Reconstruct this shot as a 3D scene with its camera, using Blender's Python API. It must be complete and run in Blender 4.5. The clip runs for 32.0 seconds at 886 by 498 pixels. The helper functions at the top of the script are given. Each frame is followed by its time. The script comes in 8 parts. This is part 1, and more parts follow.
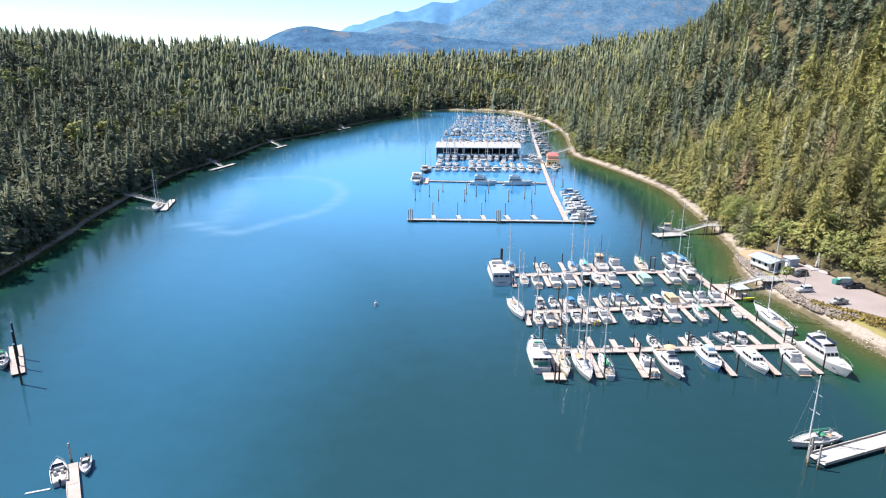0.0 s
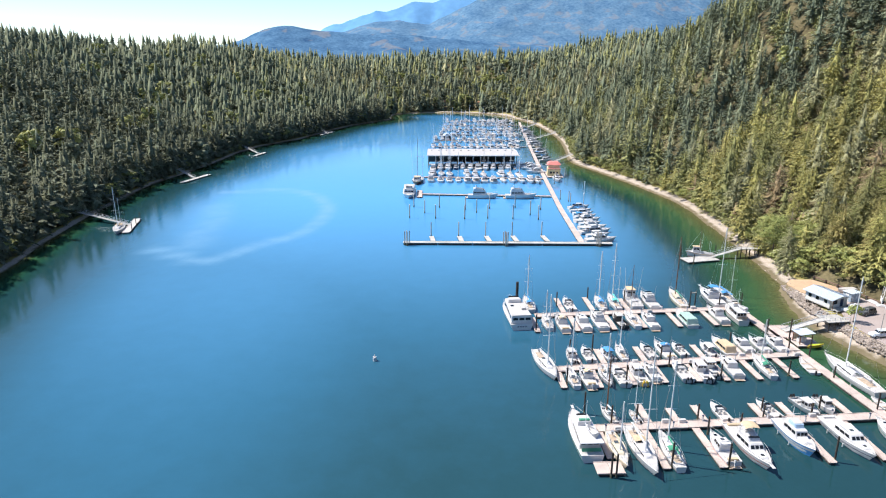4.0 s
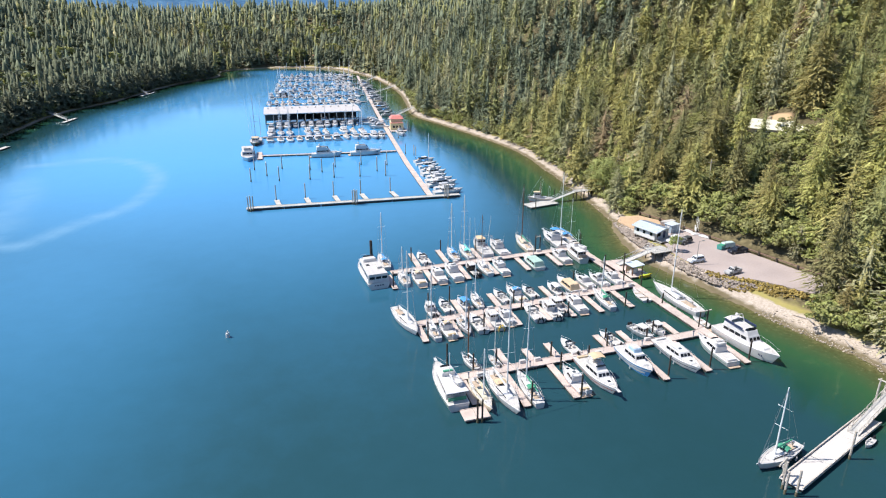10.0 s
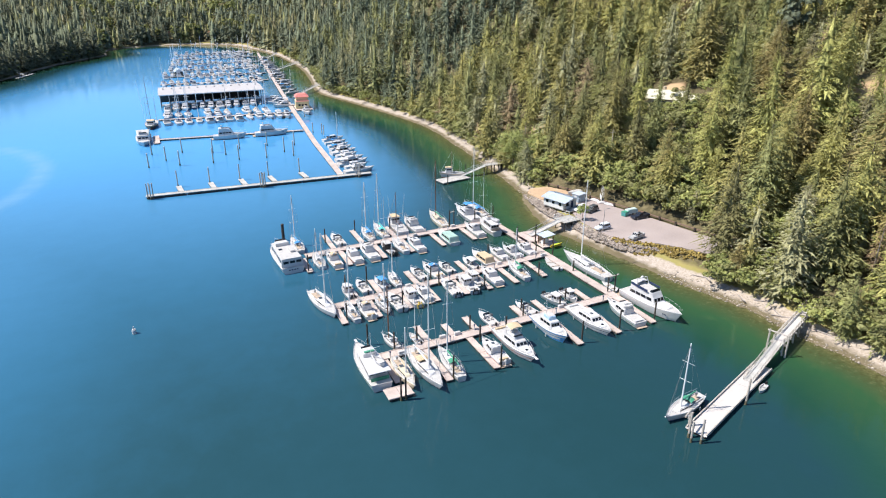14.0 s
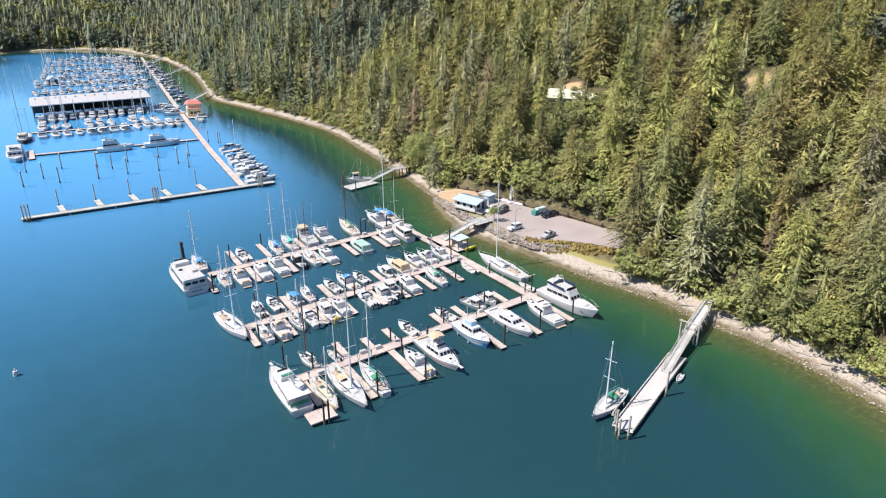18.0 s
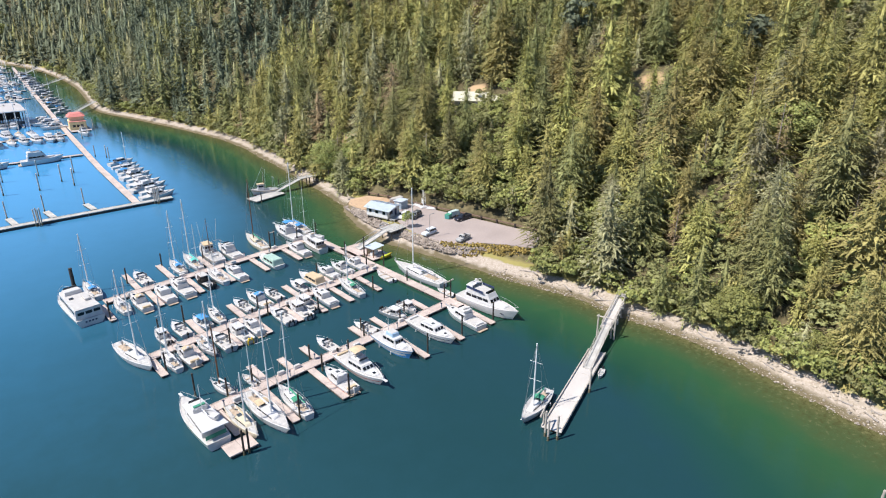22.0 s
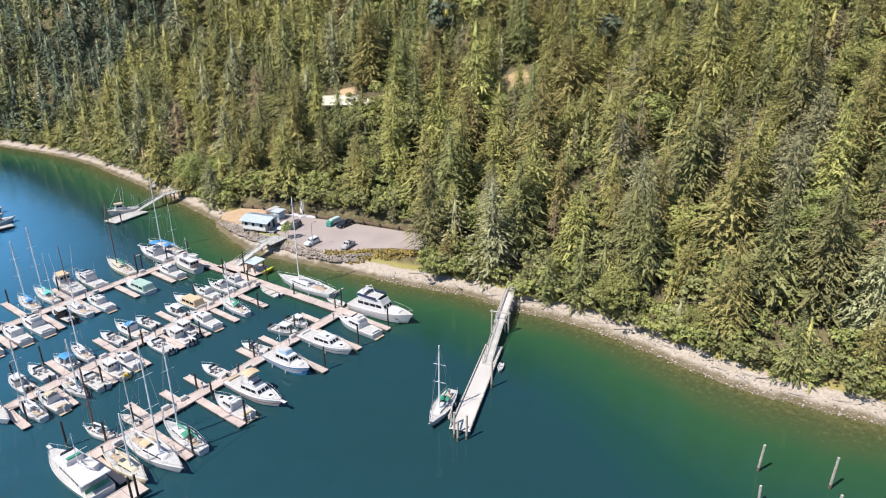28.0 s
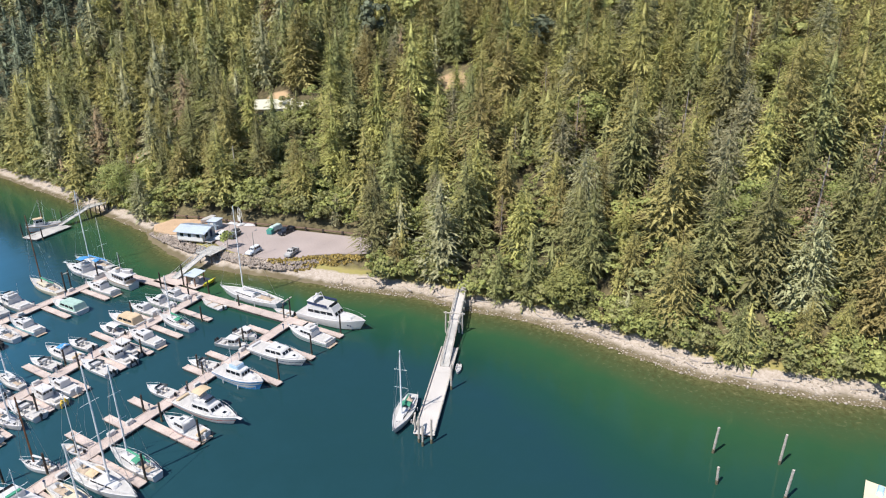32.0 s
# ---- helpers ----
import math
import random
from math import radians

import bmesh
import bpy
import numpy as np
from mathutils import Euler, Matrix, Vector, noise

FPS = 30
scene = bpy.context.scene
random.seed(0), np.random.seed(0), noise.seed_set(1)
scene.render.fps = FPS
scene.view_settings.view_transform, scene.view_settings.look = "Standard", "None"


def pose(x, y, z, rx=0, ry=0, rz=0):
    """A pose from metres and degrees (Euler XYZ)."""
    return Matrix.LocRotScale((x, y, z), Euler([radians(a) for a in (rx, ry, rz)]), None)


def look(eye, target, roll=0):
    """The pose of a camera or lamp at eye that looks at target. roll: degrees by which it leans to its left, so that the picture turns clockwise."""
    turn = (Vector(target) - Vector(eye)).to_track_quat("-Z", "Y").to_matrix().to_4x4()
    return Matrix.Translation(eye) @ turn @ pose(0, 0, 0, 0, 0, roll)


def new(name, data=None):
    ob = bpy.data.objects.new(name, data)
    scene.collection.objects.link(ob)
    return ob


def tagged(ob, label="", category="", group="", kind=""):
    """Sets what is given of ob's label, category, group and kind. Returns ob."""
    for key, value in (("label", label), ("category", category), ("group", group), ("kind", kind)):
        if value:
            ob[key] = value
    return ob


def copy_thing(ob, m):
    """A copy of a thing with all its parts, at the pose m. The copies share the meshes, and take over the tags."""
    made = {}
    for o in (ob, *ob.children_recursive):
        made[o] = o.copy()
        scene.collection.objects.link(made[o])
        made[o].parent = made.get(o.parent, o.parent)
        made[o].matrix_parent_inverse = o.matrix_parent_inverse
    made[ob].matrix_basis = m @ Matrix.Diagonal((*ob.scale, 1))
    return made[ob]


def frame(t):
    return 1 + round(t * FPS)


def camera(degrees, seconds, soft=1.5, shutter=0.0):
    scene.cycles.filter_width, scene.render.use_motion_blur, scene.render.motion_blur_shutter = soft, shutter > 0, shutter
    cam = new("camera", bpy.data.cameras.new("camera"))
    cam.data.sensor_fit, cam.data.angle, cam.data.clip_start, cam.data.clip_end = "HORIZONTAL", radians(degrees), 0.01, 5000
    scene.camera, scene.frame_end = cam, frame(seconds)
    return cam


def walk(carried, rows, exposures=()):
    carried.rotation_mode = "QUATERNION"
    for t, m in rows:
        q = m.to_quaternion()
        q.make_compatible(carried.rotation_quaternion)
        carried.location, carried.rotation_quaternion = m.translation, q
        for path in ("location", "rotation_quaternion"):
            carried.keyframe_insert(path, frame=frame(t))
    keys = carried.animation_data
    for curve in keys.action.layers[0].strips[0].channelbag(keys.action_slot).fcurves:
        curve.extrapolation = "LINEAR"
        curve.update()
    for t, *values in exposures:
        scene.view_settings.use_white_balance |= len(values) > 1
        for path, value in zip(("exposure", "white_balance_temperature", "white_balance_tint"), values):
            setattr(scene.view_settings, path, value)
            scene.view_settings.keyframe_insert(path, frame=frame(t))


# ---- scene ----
def aim(t, x, y, z, yaw, pitch, roll):
    a, b = radians(yaw), radians(pitch)
    ahead = Vector((-math.sin(a) * math.cos(b), math.cos(a) * math.cos(b), math.sin(b)))
    return t, look((x, y, z), Vector((x, y, z)) + ahead, roll)


PATH = [
    (0, 0.00, 0.00, 60.00, 0.000, -16.556, 0.095),
    (0.5, -1.04, 3.46, 60.08, -0.258, -16.586, 0.104),
    (1, -1.97, 7.10, 60.20, -0.477, -16.554, 0.129),
    (1.5, -2.86, 11.04, 60.26, -0.744, -16.594, 0.136),
    (2, -3.73, 15.08, 60.31, -0.938, -16.609, 0.146),
    (2.5, -4.57, 19.08, 60.39, -0.974, -16.585, 0.158),
    (4.5, -6.57, 30.57, 60.84, -2.641, -16.539, 0.085),
    (5, -6.62, 31.28, 60.84, -4.050, -16.509, 0.044),
    (5.5, -6.61, 31.52, 60.80, -5.428, -16.489, 0.016),
    (6, -6.59, 31.52, 60.82, -6.778, -16.520, 0.008),
    (6.5, -6.54, 31.46, 60.85, -8.013, -16.578, 0.018),
    (7, -6.54, 31.37, 60.84, -9.217, -16.621, 0.025),
    (7.5, -6.56, 31.36, 60.83, -10.368, -16.671, 0.031),
    (8, -6.54, 31.39, 60.82, -11.529, -16.723, 0.033),
    (8.5, -6.55, 31.39, 60.78, -12.645, -16.798, 0.031),
    (9, -6.58, 31.31, 60.74, -13.728, -17.703, 0.013),
    (9.5, -6.58, 31.21, 60.77, -14.780, -19.109, -0.020),
    (10, -6.57, 31.12, 60.82, -15.754, -20.496, -0.079),
    (10.5, -6.51, 31.00, 60.87, -16.719, -21.894, -0.144),
    (11, -6.41, 30.99, 60.98, -17.539, -22.610, -0.186),
    (11.5, -6.41, 31.01, 61.06, -18.447, -22.635, -0.202),
    (12, -6.46, 31.03, 61.09, -19.396, -22.641, -0.184),
    (12.5, -6.47, 30.99, 61.06, -20.378, -22.631, -0.151),
    (13, -6.47, 31.03, 61.06, -21.543, -22.620, -0.136),
    (13.5, -6.50, 31.24, 61.07, -22.744, -22.632, -0.115),
    (14, -6.51, 31.47, 61.05, -23.906, -22.604, -0.078),
    (14.5, -6.53, 31.85, 60.98, -25.097, -22.575, -0.049),
    (16.5, -6.38, 33.80, 61.01, -29.544, -22.530, 0.031),
    (17, -6.29, 34.35, 61.04, -30.643, -22.544, 0.034),
    (17.5, -6.22, 34.93, 61.06, -31.733, -22.529, 0.041),
    (18, -6.13, 35.46, 61.13, -32.810, -22.526, 0.052),
    (18.5, -6.07, 35.92, 61.18, -33.878, -22.516, 0.066),
    (19, -5.98, 36.33, 61.09, -34.922, -22.447, 0.091),
    (19.5, -5.86, 36.75, 61.01, -35.944, -22.380, 0.105),
    (20, -5.68, 37.14, 60.89, -36.964, -22.310, 0.093),
    (20.5, -5.56, 37.49, 60.83, -38.058, -22.270, 0.067),
    (21, -5.46, 37.80, 60.86, -39.163, -22.257, 0.044),
    (21.5, -5.43, 38.08, 60.93, -40.275, -22.245, 0.035),
    (22, -5.46, 38.32, 60.99, -41.436, -22.218, 0.027),
    (22.5, -5.49, 38.56, 61.02, -42.586, -22.205, 0.043),
    (23, -5.52, 38.85, 61.04, -43.749, -22.192, 0.078),
    (23.5, -5.62, 39.13, 60.95, -44.922, -22.142, 0.108),
    (24, -5.74, 39.38, 60.87, -46.099, -22.056, 0.134),
    (24.5, -5.67, 39.67, 60.91, -47.195, -22.087, 0.136),
    (25, -5.63, 39.93, 60.97, -48.235, -22.106, 0.124),
    (25.5, -5.59, 40.15, 60.89, -49.180, -22.077, 0.122),
    (27.5, -5.78, 41.22, 60.66, -52.607, -22.016, -0.100),
    (28, -5.93, 41.58, 60.62, -53.450, -21.989, -0.129),
    (28.5, -6.05, 41.97, 60.63, -54.261, -21.994, -0.138),
    (29, -6.18, 42.41, 60.62, -55.091, -22.004, -0.136),
    (29.5, -6.36, 42.82, 60.63, -55.938, -21.984, -0.125),
    (30, -6.52, 43.24, 60.59, -56.759, -21.981, -0.114),
    (30.5, -6.68, 43.69, 60.54, -57.591, -21.945, -0.117),
    (31, -6.82, 44.15, 60.56, -58.417, -21.944, -0.119),
    (31.5, -7.02, 44.59, 60.60, -59.277, -21.937, -0.119),
    (32, -7.30, 45.01, 60.66, -60.029, -21.925, -0.125),
]
cam = camera(69.33, 32.0, soft=1.1)
walk(cam, [aim(*row) for row in PATH], [(0, 1.02), (3, 0.99), (6, 0.93), (11, 0.90), (17, 0.85), (24, 0.76), (32, 0.73)])

# ---- sky, sun, exposure ----
SUN_AZ, SUN_EL = radians(-73.0), radians(55.0)  # azimuth from +y towards +x
world = bpy.data.worlds.new("sky")
scene.world = world
world.use_nodes = True
wn = world.node_tree.nodes
sky = wn.new("ShaderNodeTexSky")
sky.sky_type, sky.sun_disc = "NISHITA", False
sky.sun_elevation, sky.sun_rotation, sky.altitude = SUN_EL, SUN_AZ, 1500.0
sky.air_density, sky.dust_density, sky.ozone_density = 1.0, 0.0, 4.5
wn["Background"].inputs["Strength"].default_value = 0.098
world.node_tree.links.new(sky.outputs["Color"], wn["Background"].inputs["Color"])
sun = new("sun", bpy.data.lights.new("sun", "SUN"))
sun.data.energy, sun.data.angle, sun.data.color = 3.9, radians(0.5), (1.0, 0.955, 0.89)
sun_from = Vector((math.sin(SUN_AZ) * math.cos(SUN_EL), math.cos(SUN_AZ) * math.cos(SUN_EL), math.sin(SUN_EL)))
sun.matrix_world = look(sun_from * 300, (0, 0, 0))


# ---- materials ----
def mat(name, color, rough=0.6, metal=0.0, vary=0.12, scale=1.5, fine=14.0, bump=0.0, spec=0.5, island=0.0, color2=None):
    """A procedural surface: two scales of noise on the base colour, roughness and relief."""
    m = bpy.data.materials.new(name)
    m.use_nodes = True
    n, l = m.node_tree.nodes, m.node_tree.links
    b = n["Principled BSDF"]
    b.inputs["Roughness"].default_value, b.inputs["Metallic"].default_value = rough, metal
    b.inputs["Specular IOR Level"].default_value = spec
    co = n.new("ShaderNodeTexCoord")
    big, small = n.new("ShaderNodeTexNoise"), n.new("ShaderNodeTexNoise")
    big.inputs["Scale"].default_value, small.inputs["Scale"].default_value = scale, fine
    big.inputs["Detail"].default_value = 4
    l.new(co.outputs["Object"], big.inputs["Vector"]), l.new(co.outputs["Object"], small.inputs["Vector"])
    mixn = n.new("ShaderNodeMath")
    mixn.operation = "MULTIPLY_ADD"
    mixn.inputs[1].default_value = 0.5
    l.new(small.outputs["Fac"], mixn.inputs[0])
    half = n.new("ShaderNodeMath")
    half.operation, half.inputs[1].default_value = "MULTIPLY", 0.5
    l.new(big.outputs["Fac"], half.inputs[0]), l.new(half.outputs[0], mixn.inputs[2])
    ramp = n.new("ShaderNodeValToRGB")
    lo = tuple(max(0, c * (1 - 2.2 * vary)) for c in color)
    hi = tuple(min(1, c * (1 + 2.2 * vary)) for c in (color2 or color))
    ramp.color_ramp.elements[0].position, ramp.color_ramp.elements[1].position = 0.28, 0.72
    ramp.color_ramp.elements[0].color, ramp.color_ramp.elements[1].color = (*lo, 1), (*hi, 1)
    l.new(mixn.outputs[0], ramp.inputs["Fac"])
    out = ramp.outputs["Color"]
    if island:
        geo, oi = n.new("ShaderNodeNewGeometry"), n.new("ShaderNodeObjectInfo")
        add = n.new("ShaderNodeMath")
        add.operation = "ADD"
        l.new(geo.outputs["Random Per Island"], add.inputs[0]), l.new(oi.outputs["Random"], add.inputs[1])
        sc = n.new("ShaderNodeMapRange")
        sc.inputs["From Max"].default_value = 2.0
        sc.inputs["To Min"].default_value, sc.inputs["To Max"].default_value = 1 - island, 1 + island
        l.new(add.outputs[0], sc.inputs["Value"])
        hs = n.new("ShaderNodeHueSaturation")
        l.new(out, hs.inputs["Color"]), l.new(sc.outputs[0], hs.inputs["Value"])
        hue = n.new("ShaderNodeMapRange")
        hue.inputs["To Min"].default_value, hue.inputs["To Max"].default_value = 0.5 - 0.06 * island, 0.5 + 0.06 * island
        l.new(oi.outputs["Random"], hue.inputs["Value"]), l.new(hue.outputs[0], hs.inputs["Hue"])
        out = hs.outputs["Color"]
    l.new(out, b.inputs["Base Color"])
    if bump:
        bp = n.new("ShaderNodeBump")
        bp.inputs["Strength"].default_value, bp.inputs["Distance"].default_value = bump, 0.05
        l.new(mixn.outputs[0], bp.inputs["Height"]), l.new(bp.outputs[0], b.inputs["Normal"])
    return m


WHITE = mat("gelcoat_white", (0.585, 0.57, 0.565), 0.3, vary=0.05)
CREAM = mat("gelcoat_cream", (0.60, 0.53, 0.40), 0.35, vary=0.06)
DECK = mat("deck_offwhite", (0.50, 0.475, 0.45), 0.55, vary=0.09)
BLUE = mat("blue_canvas", (0.06, 0.26, 0.55), 0.6, vary=0.12)
PALEBLUE = mat("pale_blue_canvas", (0.38, 0.52, 0.66), 0.5, vary=0.08)
NAVY = mat("navy_paint", (0.02, 0.035, 0.09), 0.35, vary=0.1)
TEAL = mat("teal_canvas", (0.12, 0.55, 0.48), 0.6, vary=0.1)
GREEN = mat("green_canvas", (0.05, 0.26, 0.16), 0.7, vary=0.12)
PALEGREEN = mat("pale_green_canvas", (0.34, 0.47, 0.41), 0.7, vary=0.12)
TAN = mat("tan_canvas", (0.55, 0.42, 0.27), 0.75, vary=0.1)
BLACK = mat("black_paint", (0.02, 0.02, 0.022), 0.4)
RED = mat("red_paint", (0.45, 0.05, 0.03), 0.5)
YELLOW = mat("yellow_paint", (0.75, 0.5, 0.05), 0.5)
SCREEN = mat("tinted_screen", (0.07, 0.085, 0.095), 0.1, vary=0.15)
GLASS = mat("dark_window", (0.015, 0.018, 0.022), 0.08, vary=0.2)
ALU = mat("bare_aluminium", (0.6, 0.61, 0.62), 0.35, metal=0.6, vary=0.08)
RAILM = mat("dull_rail_metal", (0.42, 0.43, 0.44), 0.6, metal=0.2, vary=0.08)
MASTW = mat("mast_white", (0.75, 0.75, 0.74), 0.4, vary=0.05)
DARKWOOD = mat("varnished_wood", (0.16, 0.07, 0.035), 0.4, vary=0.2)
TEAK = mat("teak", (0.44, 0.34, 0.25), 0.6, vary=0.2)
RUBBER = mat("grey_rubber", (0.33, 0.34, 0.35), 0.6)
PLANK = mat("dock_planks", (0.49, 0.40, 0.355), 0.85, vary=0.16, scale=0.5, fine=7.0, bump=0.3)
PLANKG = mat("weathered_planks", (0.42, 0.40, 0.37), 0.9, vary=0.18, scale=0.5, fine=7.0, bump=0.3)
PALE = mat("pale_concrete_deck", (0.53, 0.49, 0.455), 0.85, vary=0.08, scale=0.3, fine=5.0, bump=0.2)
FLOAT = mat("dark_floats", (0.05, 0.045, 0.04), 0.8, vary=0.2)
RAILWOOD = mat("brown_rail_timber", (0.17, 0.105, 0.08), 0.85, vary=0.25, fine=6.0, bump=0.3)
PILE = mat("creosoted_timber", (0.045, 0.035, 0.028), 0.85, vary=0.3, fine=9.0, bump=0.5)
OLDPILE = mat("bleached_timber", (0.44, 0.395, 0.345), 0.9, vary=0.22, fine=6.0, bump=0.5)
WEED = mat("weed_and_barnacles", (0.13, 0.115, 0.07), 0.9, vary=0.35, fine=20)
STEEL = mat("galvanised_steel", (0.45, 0.46, 0.47), 0.45, metal=0.7)
ROOFM = mat("metal_roof", (0.52, 0.58, 0.64), 0.4, metal=0.0, vary=0.06)
ROOFW = mat("pale_metal_roof", (0.50, 0.465, 0.445), 0.5, vary=0.06, scale=0.2)
ROOFH = mat("cream_metal_roof", (0.62, 0.585, 0.45), 0.5, vary=0.05)
WALLW = mat("white_siding", (0.68, 0.68, 0.66), 0.6, vary=0.06)
WALLT = mat("tan_siding", (0.52, 0.42, 0.31), 0.7, vary=0.1)
ASPHALT = mat("worn_asphalt", (0.37, 0.305, 0.28), 0.9, vary=0.09, scale=0.12, fine=3.0, bump=0.15)
BEACH_STONE = mat("beach_stone", (0.37, 0.315, 0.255), 0.9, vary=0.25, scale=1.5, fine=6.0, bump=0.3, island=0.5)
ROCK = mat("riprap_rock", (0.30, 0.255, 0.21), 0.9, vary=0.3, scale=0.8, fine=4.0, bump=0.6, island=0.35)
LEAF = mat("conifer_needles", (0.266, 0.268, 0.090), 0.7, vary=0.36, scale=0.25, fine=5.0, bump=0.9, spec=0.25, island=0.3, color2=(0.346, 0.311, 0.110))
LEAF_DARK = mat("deep_green_needles", (0.176, 0.189, 0.071), 0.7, vary=0.36, scale=0.25, fine=5.0, bump=0.9, spec=0.25, island=0.3, color2=(0.248, 0.242, 0.098))
LEAF_YELLOW = mat("sunlit_yellowish_needles", (0.264, 0.249, 0.082), 0.7, vary=0.36, scale=0.25, fine=5.0, bump=0.9, spec=0.25, island=0.3, color2=(0.327, 0.285, 0.104))
LEAF_GREY = mat("grey_green_fir_needles", (0.257, 0.263, 0.135), 0.7, vary=0.36, scale=0.25, fine=5.0, bump=0.9, spec=0.25, island=0.3, color2=(0.328, 0.308, 0.170))
LEAFD = mat("broadleaf_foliage", (0.215, 0.249, 0.073), 0.7, vary=0.36, scale=0.25, fine=5.0, bump=0.9, spec=0.25, island=0.3, color2=(0.292, 0.301, 0.098))
# distance haze of the far slopes put into the needle colour
LEAF_HAZED = mat("hazy_green_needles", (0.128, 0.155, 0.098), 0.75, vary=0.3, scale=0.08, fine=1.6, bump=0.8, spec=0.2, island=0.25, color2=(0.17, 0.19, 0.12))
# western shore: backlit shade and some haze painted into the foliage colour
LEAF_SHADED = mat("backlit_shade_needles", (0.10, 0.12, 0.078), 0.75, vary=0.3, scale=0.08, fine=1.6, bump=0.8, spec=0.2, island=0.3, color2=(0.145, 0.155, 0.095))
SCRUB = mat("scrub_foliage", (0.20, 0.18, 0.07), 0.8, vary=0.4, scale=0.4, fine=3.0, spec=0.2, island=0.4)
DEADL = mat("dry_foliage", (0.30, 0.22, 0.13), 0.85, vary=0.3, scale=0.3, fine=3.0, spec=0.2, island=0.3)
BARK = mat("bark", (0.11, 0.085, 0.065), 0.95, vary=0.3, scale=1.0, fine=6.0, bump=0.6)
SNAG = mat("bleached_snag", (0.33, 0.29, 0.26), 0.95, vary=0.2)
# backdrop slopes: the blue of the hazy air is mixed into their base colours
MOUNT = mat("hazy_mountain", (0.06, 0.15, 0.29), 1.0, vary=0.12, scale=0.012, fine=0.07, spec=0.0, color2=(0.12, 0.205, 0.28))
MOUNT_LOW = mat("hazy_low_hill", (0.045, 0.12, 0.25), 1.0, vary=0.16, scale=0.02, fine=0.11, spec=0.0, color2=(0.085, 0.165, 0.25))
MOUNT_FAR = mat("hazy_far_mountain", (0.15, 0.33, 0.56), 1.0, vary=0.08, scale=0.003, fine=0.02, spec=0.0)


def clearings(m, color, scale, low, high):
    """Pale felled patches on a far wooded slope."""
    n, l = m.node_tree.nodes, m.node_tree.links
    b = n["Principled BSDF"]
    co, nz, r, x = n.new("ShaderNodeTexCoord"), n.new("ShaderNodeTexNoise"), n.new("ShaderNodeMapRange"), n.new("ShaderNodeMix")
    nz.inputs["Scale"].default_value, nz.inputs["Detail"].default_value, nz.inputs["Distortion"].default_value = scale, 5, 0.6
    r.inputs["From Min"].default_value, r.inputs["From Max"].default_value, r.inputs["To Max"].default_value = low, high, 0.4
    x.data_type = "RGBA"
    x.inputs["B"].default_value = (*color, 1)
    l.new(co.outputs["Object"], nz.inputs["Vector"]), l.new(nz.outputs["Fac"], r.inputs["Value"]), l.new(r.outputs[0], x.inputs["Factor"])
    l.new(b.inputs["Base Color"].links[0].from_socket, x.inputs["A"]), l.new(x.outputs["Result"], b.inputs["Base Color"])


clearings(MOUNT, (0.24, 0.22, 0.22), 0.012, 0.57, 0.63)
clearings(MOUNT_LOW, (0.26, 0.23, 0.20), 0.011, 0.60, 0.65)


def ground_material():
    """Gravel and driftwood beach, dry grass bank and forest soil, told apart by two attributes of the sheet."""
    m = mat("ground", (0.12, 0.10, 0.055), 0.95, vary=0.35, scale=0.08, fine=0.9, bump=0.5, spec=0.1)
    n, l = m.node_tree.nodes, m.node_tree.links
    b = n["Principled BSDF"]
    soil = b.inputs["Base Color"].links[0].from_socket
    co = n.new("ShaderNodeTexCoord")
    vo = n.new("ShaderNodeTexVoronoi")
    vo.inputs["Scale"].default_value = 3.2
    nz = n.new("ShaderNodeTexNoise")
    nz.inputs["Scale"].default_value, nz.inputs["Detail"].default_value = 0.35, 6
    l.new(co.outputs["Object"], vo.inputs["Vector"]), l.new(co.outputs["Object"], nz.inputs["Vector"])

    def mix(fac, a, c):
        x = n.new("ShaderNodeMix")
        x.data_type = "RGBA"
        l.new(fac, x.inputs["Factor"])
        for s, v in ((x.inputs["A"], a), (x.inputs["B"], c)):
            if isinstance(v, tuple):
                s.default_value = (*v, 1)
            else:
                l.new(v, s)
        return x.outputs["Result"]

    hv = n.new("ShaderNodeRGBToBW")
    l.new(vo.outputs["Color"], hv.inputs[0])
    patchy = mix(nz.outputs["Fac"], (0.41, 0.342, 0.29), (0.58, 0.50, 0.43))
    gravel = mix(hv.outputs[0], patchy, (0.33, 0.275, 0.215))
    weed = mix(nz.outputs["Fac"], (0.10, 0.078, 0.04), (0.23, 0.19, 0.125))
    grass = mix(nz.outputs["Fac"], (0.17, 0.18, 0.045), (0.42, 0.33, 0.14))

    def attr(name, lo, hi, wobble):
        a = n.new("ShaderNodeAttribute")
        a.attribute_name = name
        w = n.new("ShaderNodeMath")
        w.operation, w.inputs[1].default_value = "MULTIPLY_ADD", wobble
        l.new(nz.outputs["Fac"], w.inputs[0]), l.new(a.outputs["Fac"], w.inputs[2])
        r = n.new("ShaderNodeMapRange")
        r.inputs["From Min"].default_value, r.inputs["From Max"].default_value = lo + wobble / 2, hi + wobble / 2
        l.new(w.outputs[0], r.inputs["Value"])
        return r.outputs[0]

    c = mix(attr("inland", 1.6, 2.8, 2.6), weed, gravel)
    c = mix(attr("inland", 4.9, 5.6, 4.0), c, grass)
    c = mix(attr("inland", 6.6, 8.4, 4.0), c, soil)
    c = mix(attr("bare", 0.35, 0.6, 0.25), c, (0.46, 0.32, 0.19))
    l.new(c, b.inputs["Base Color"])
    return m


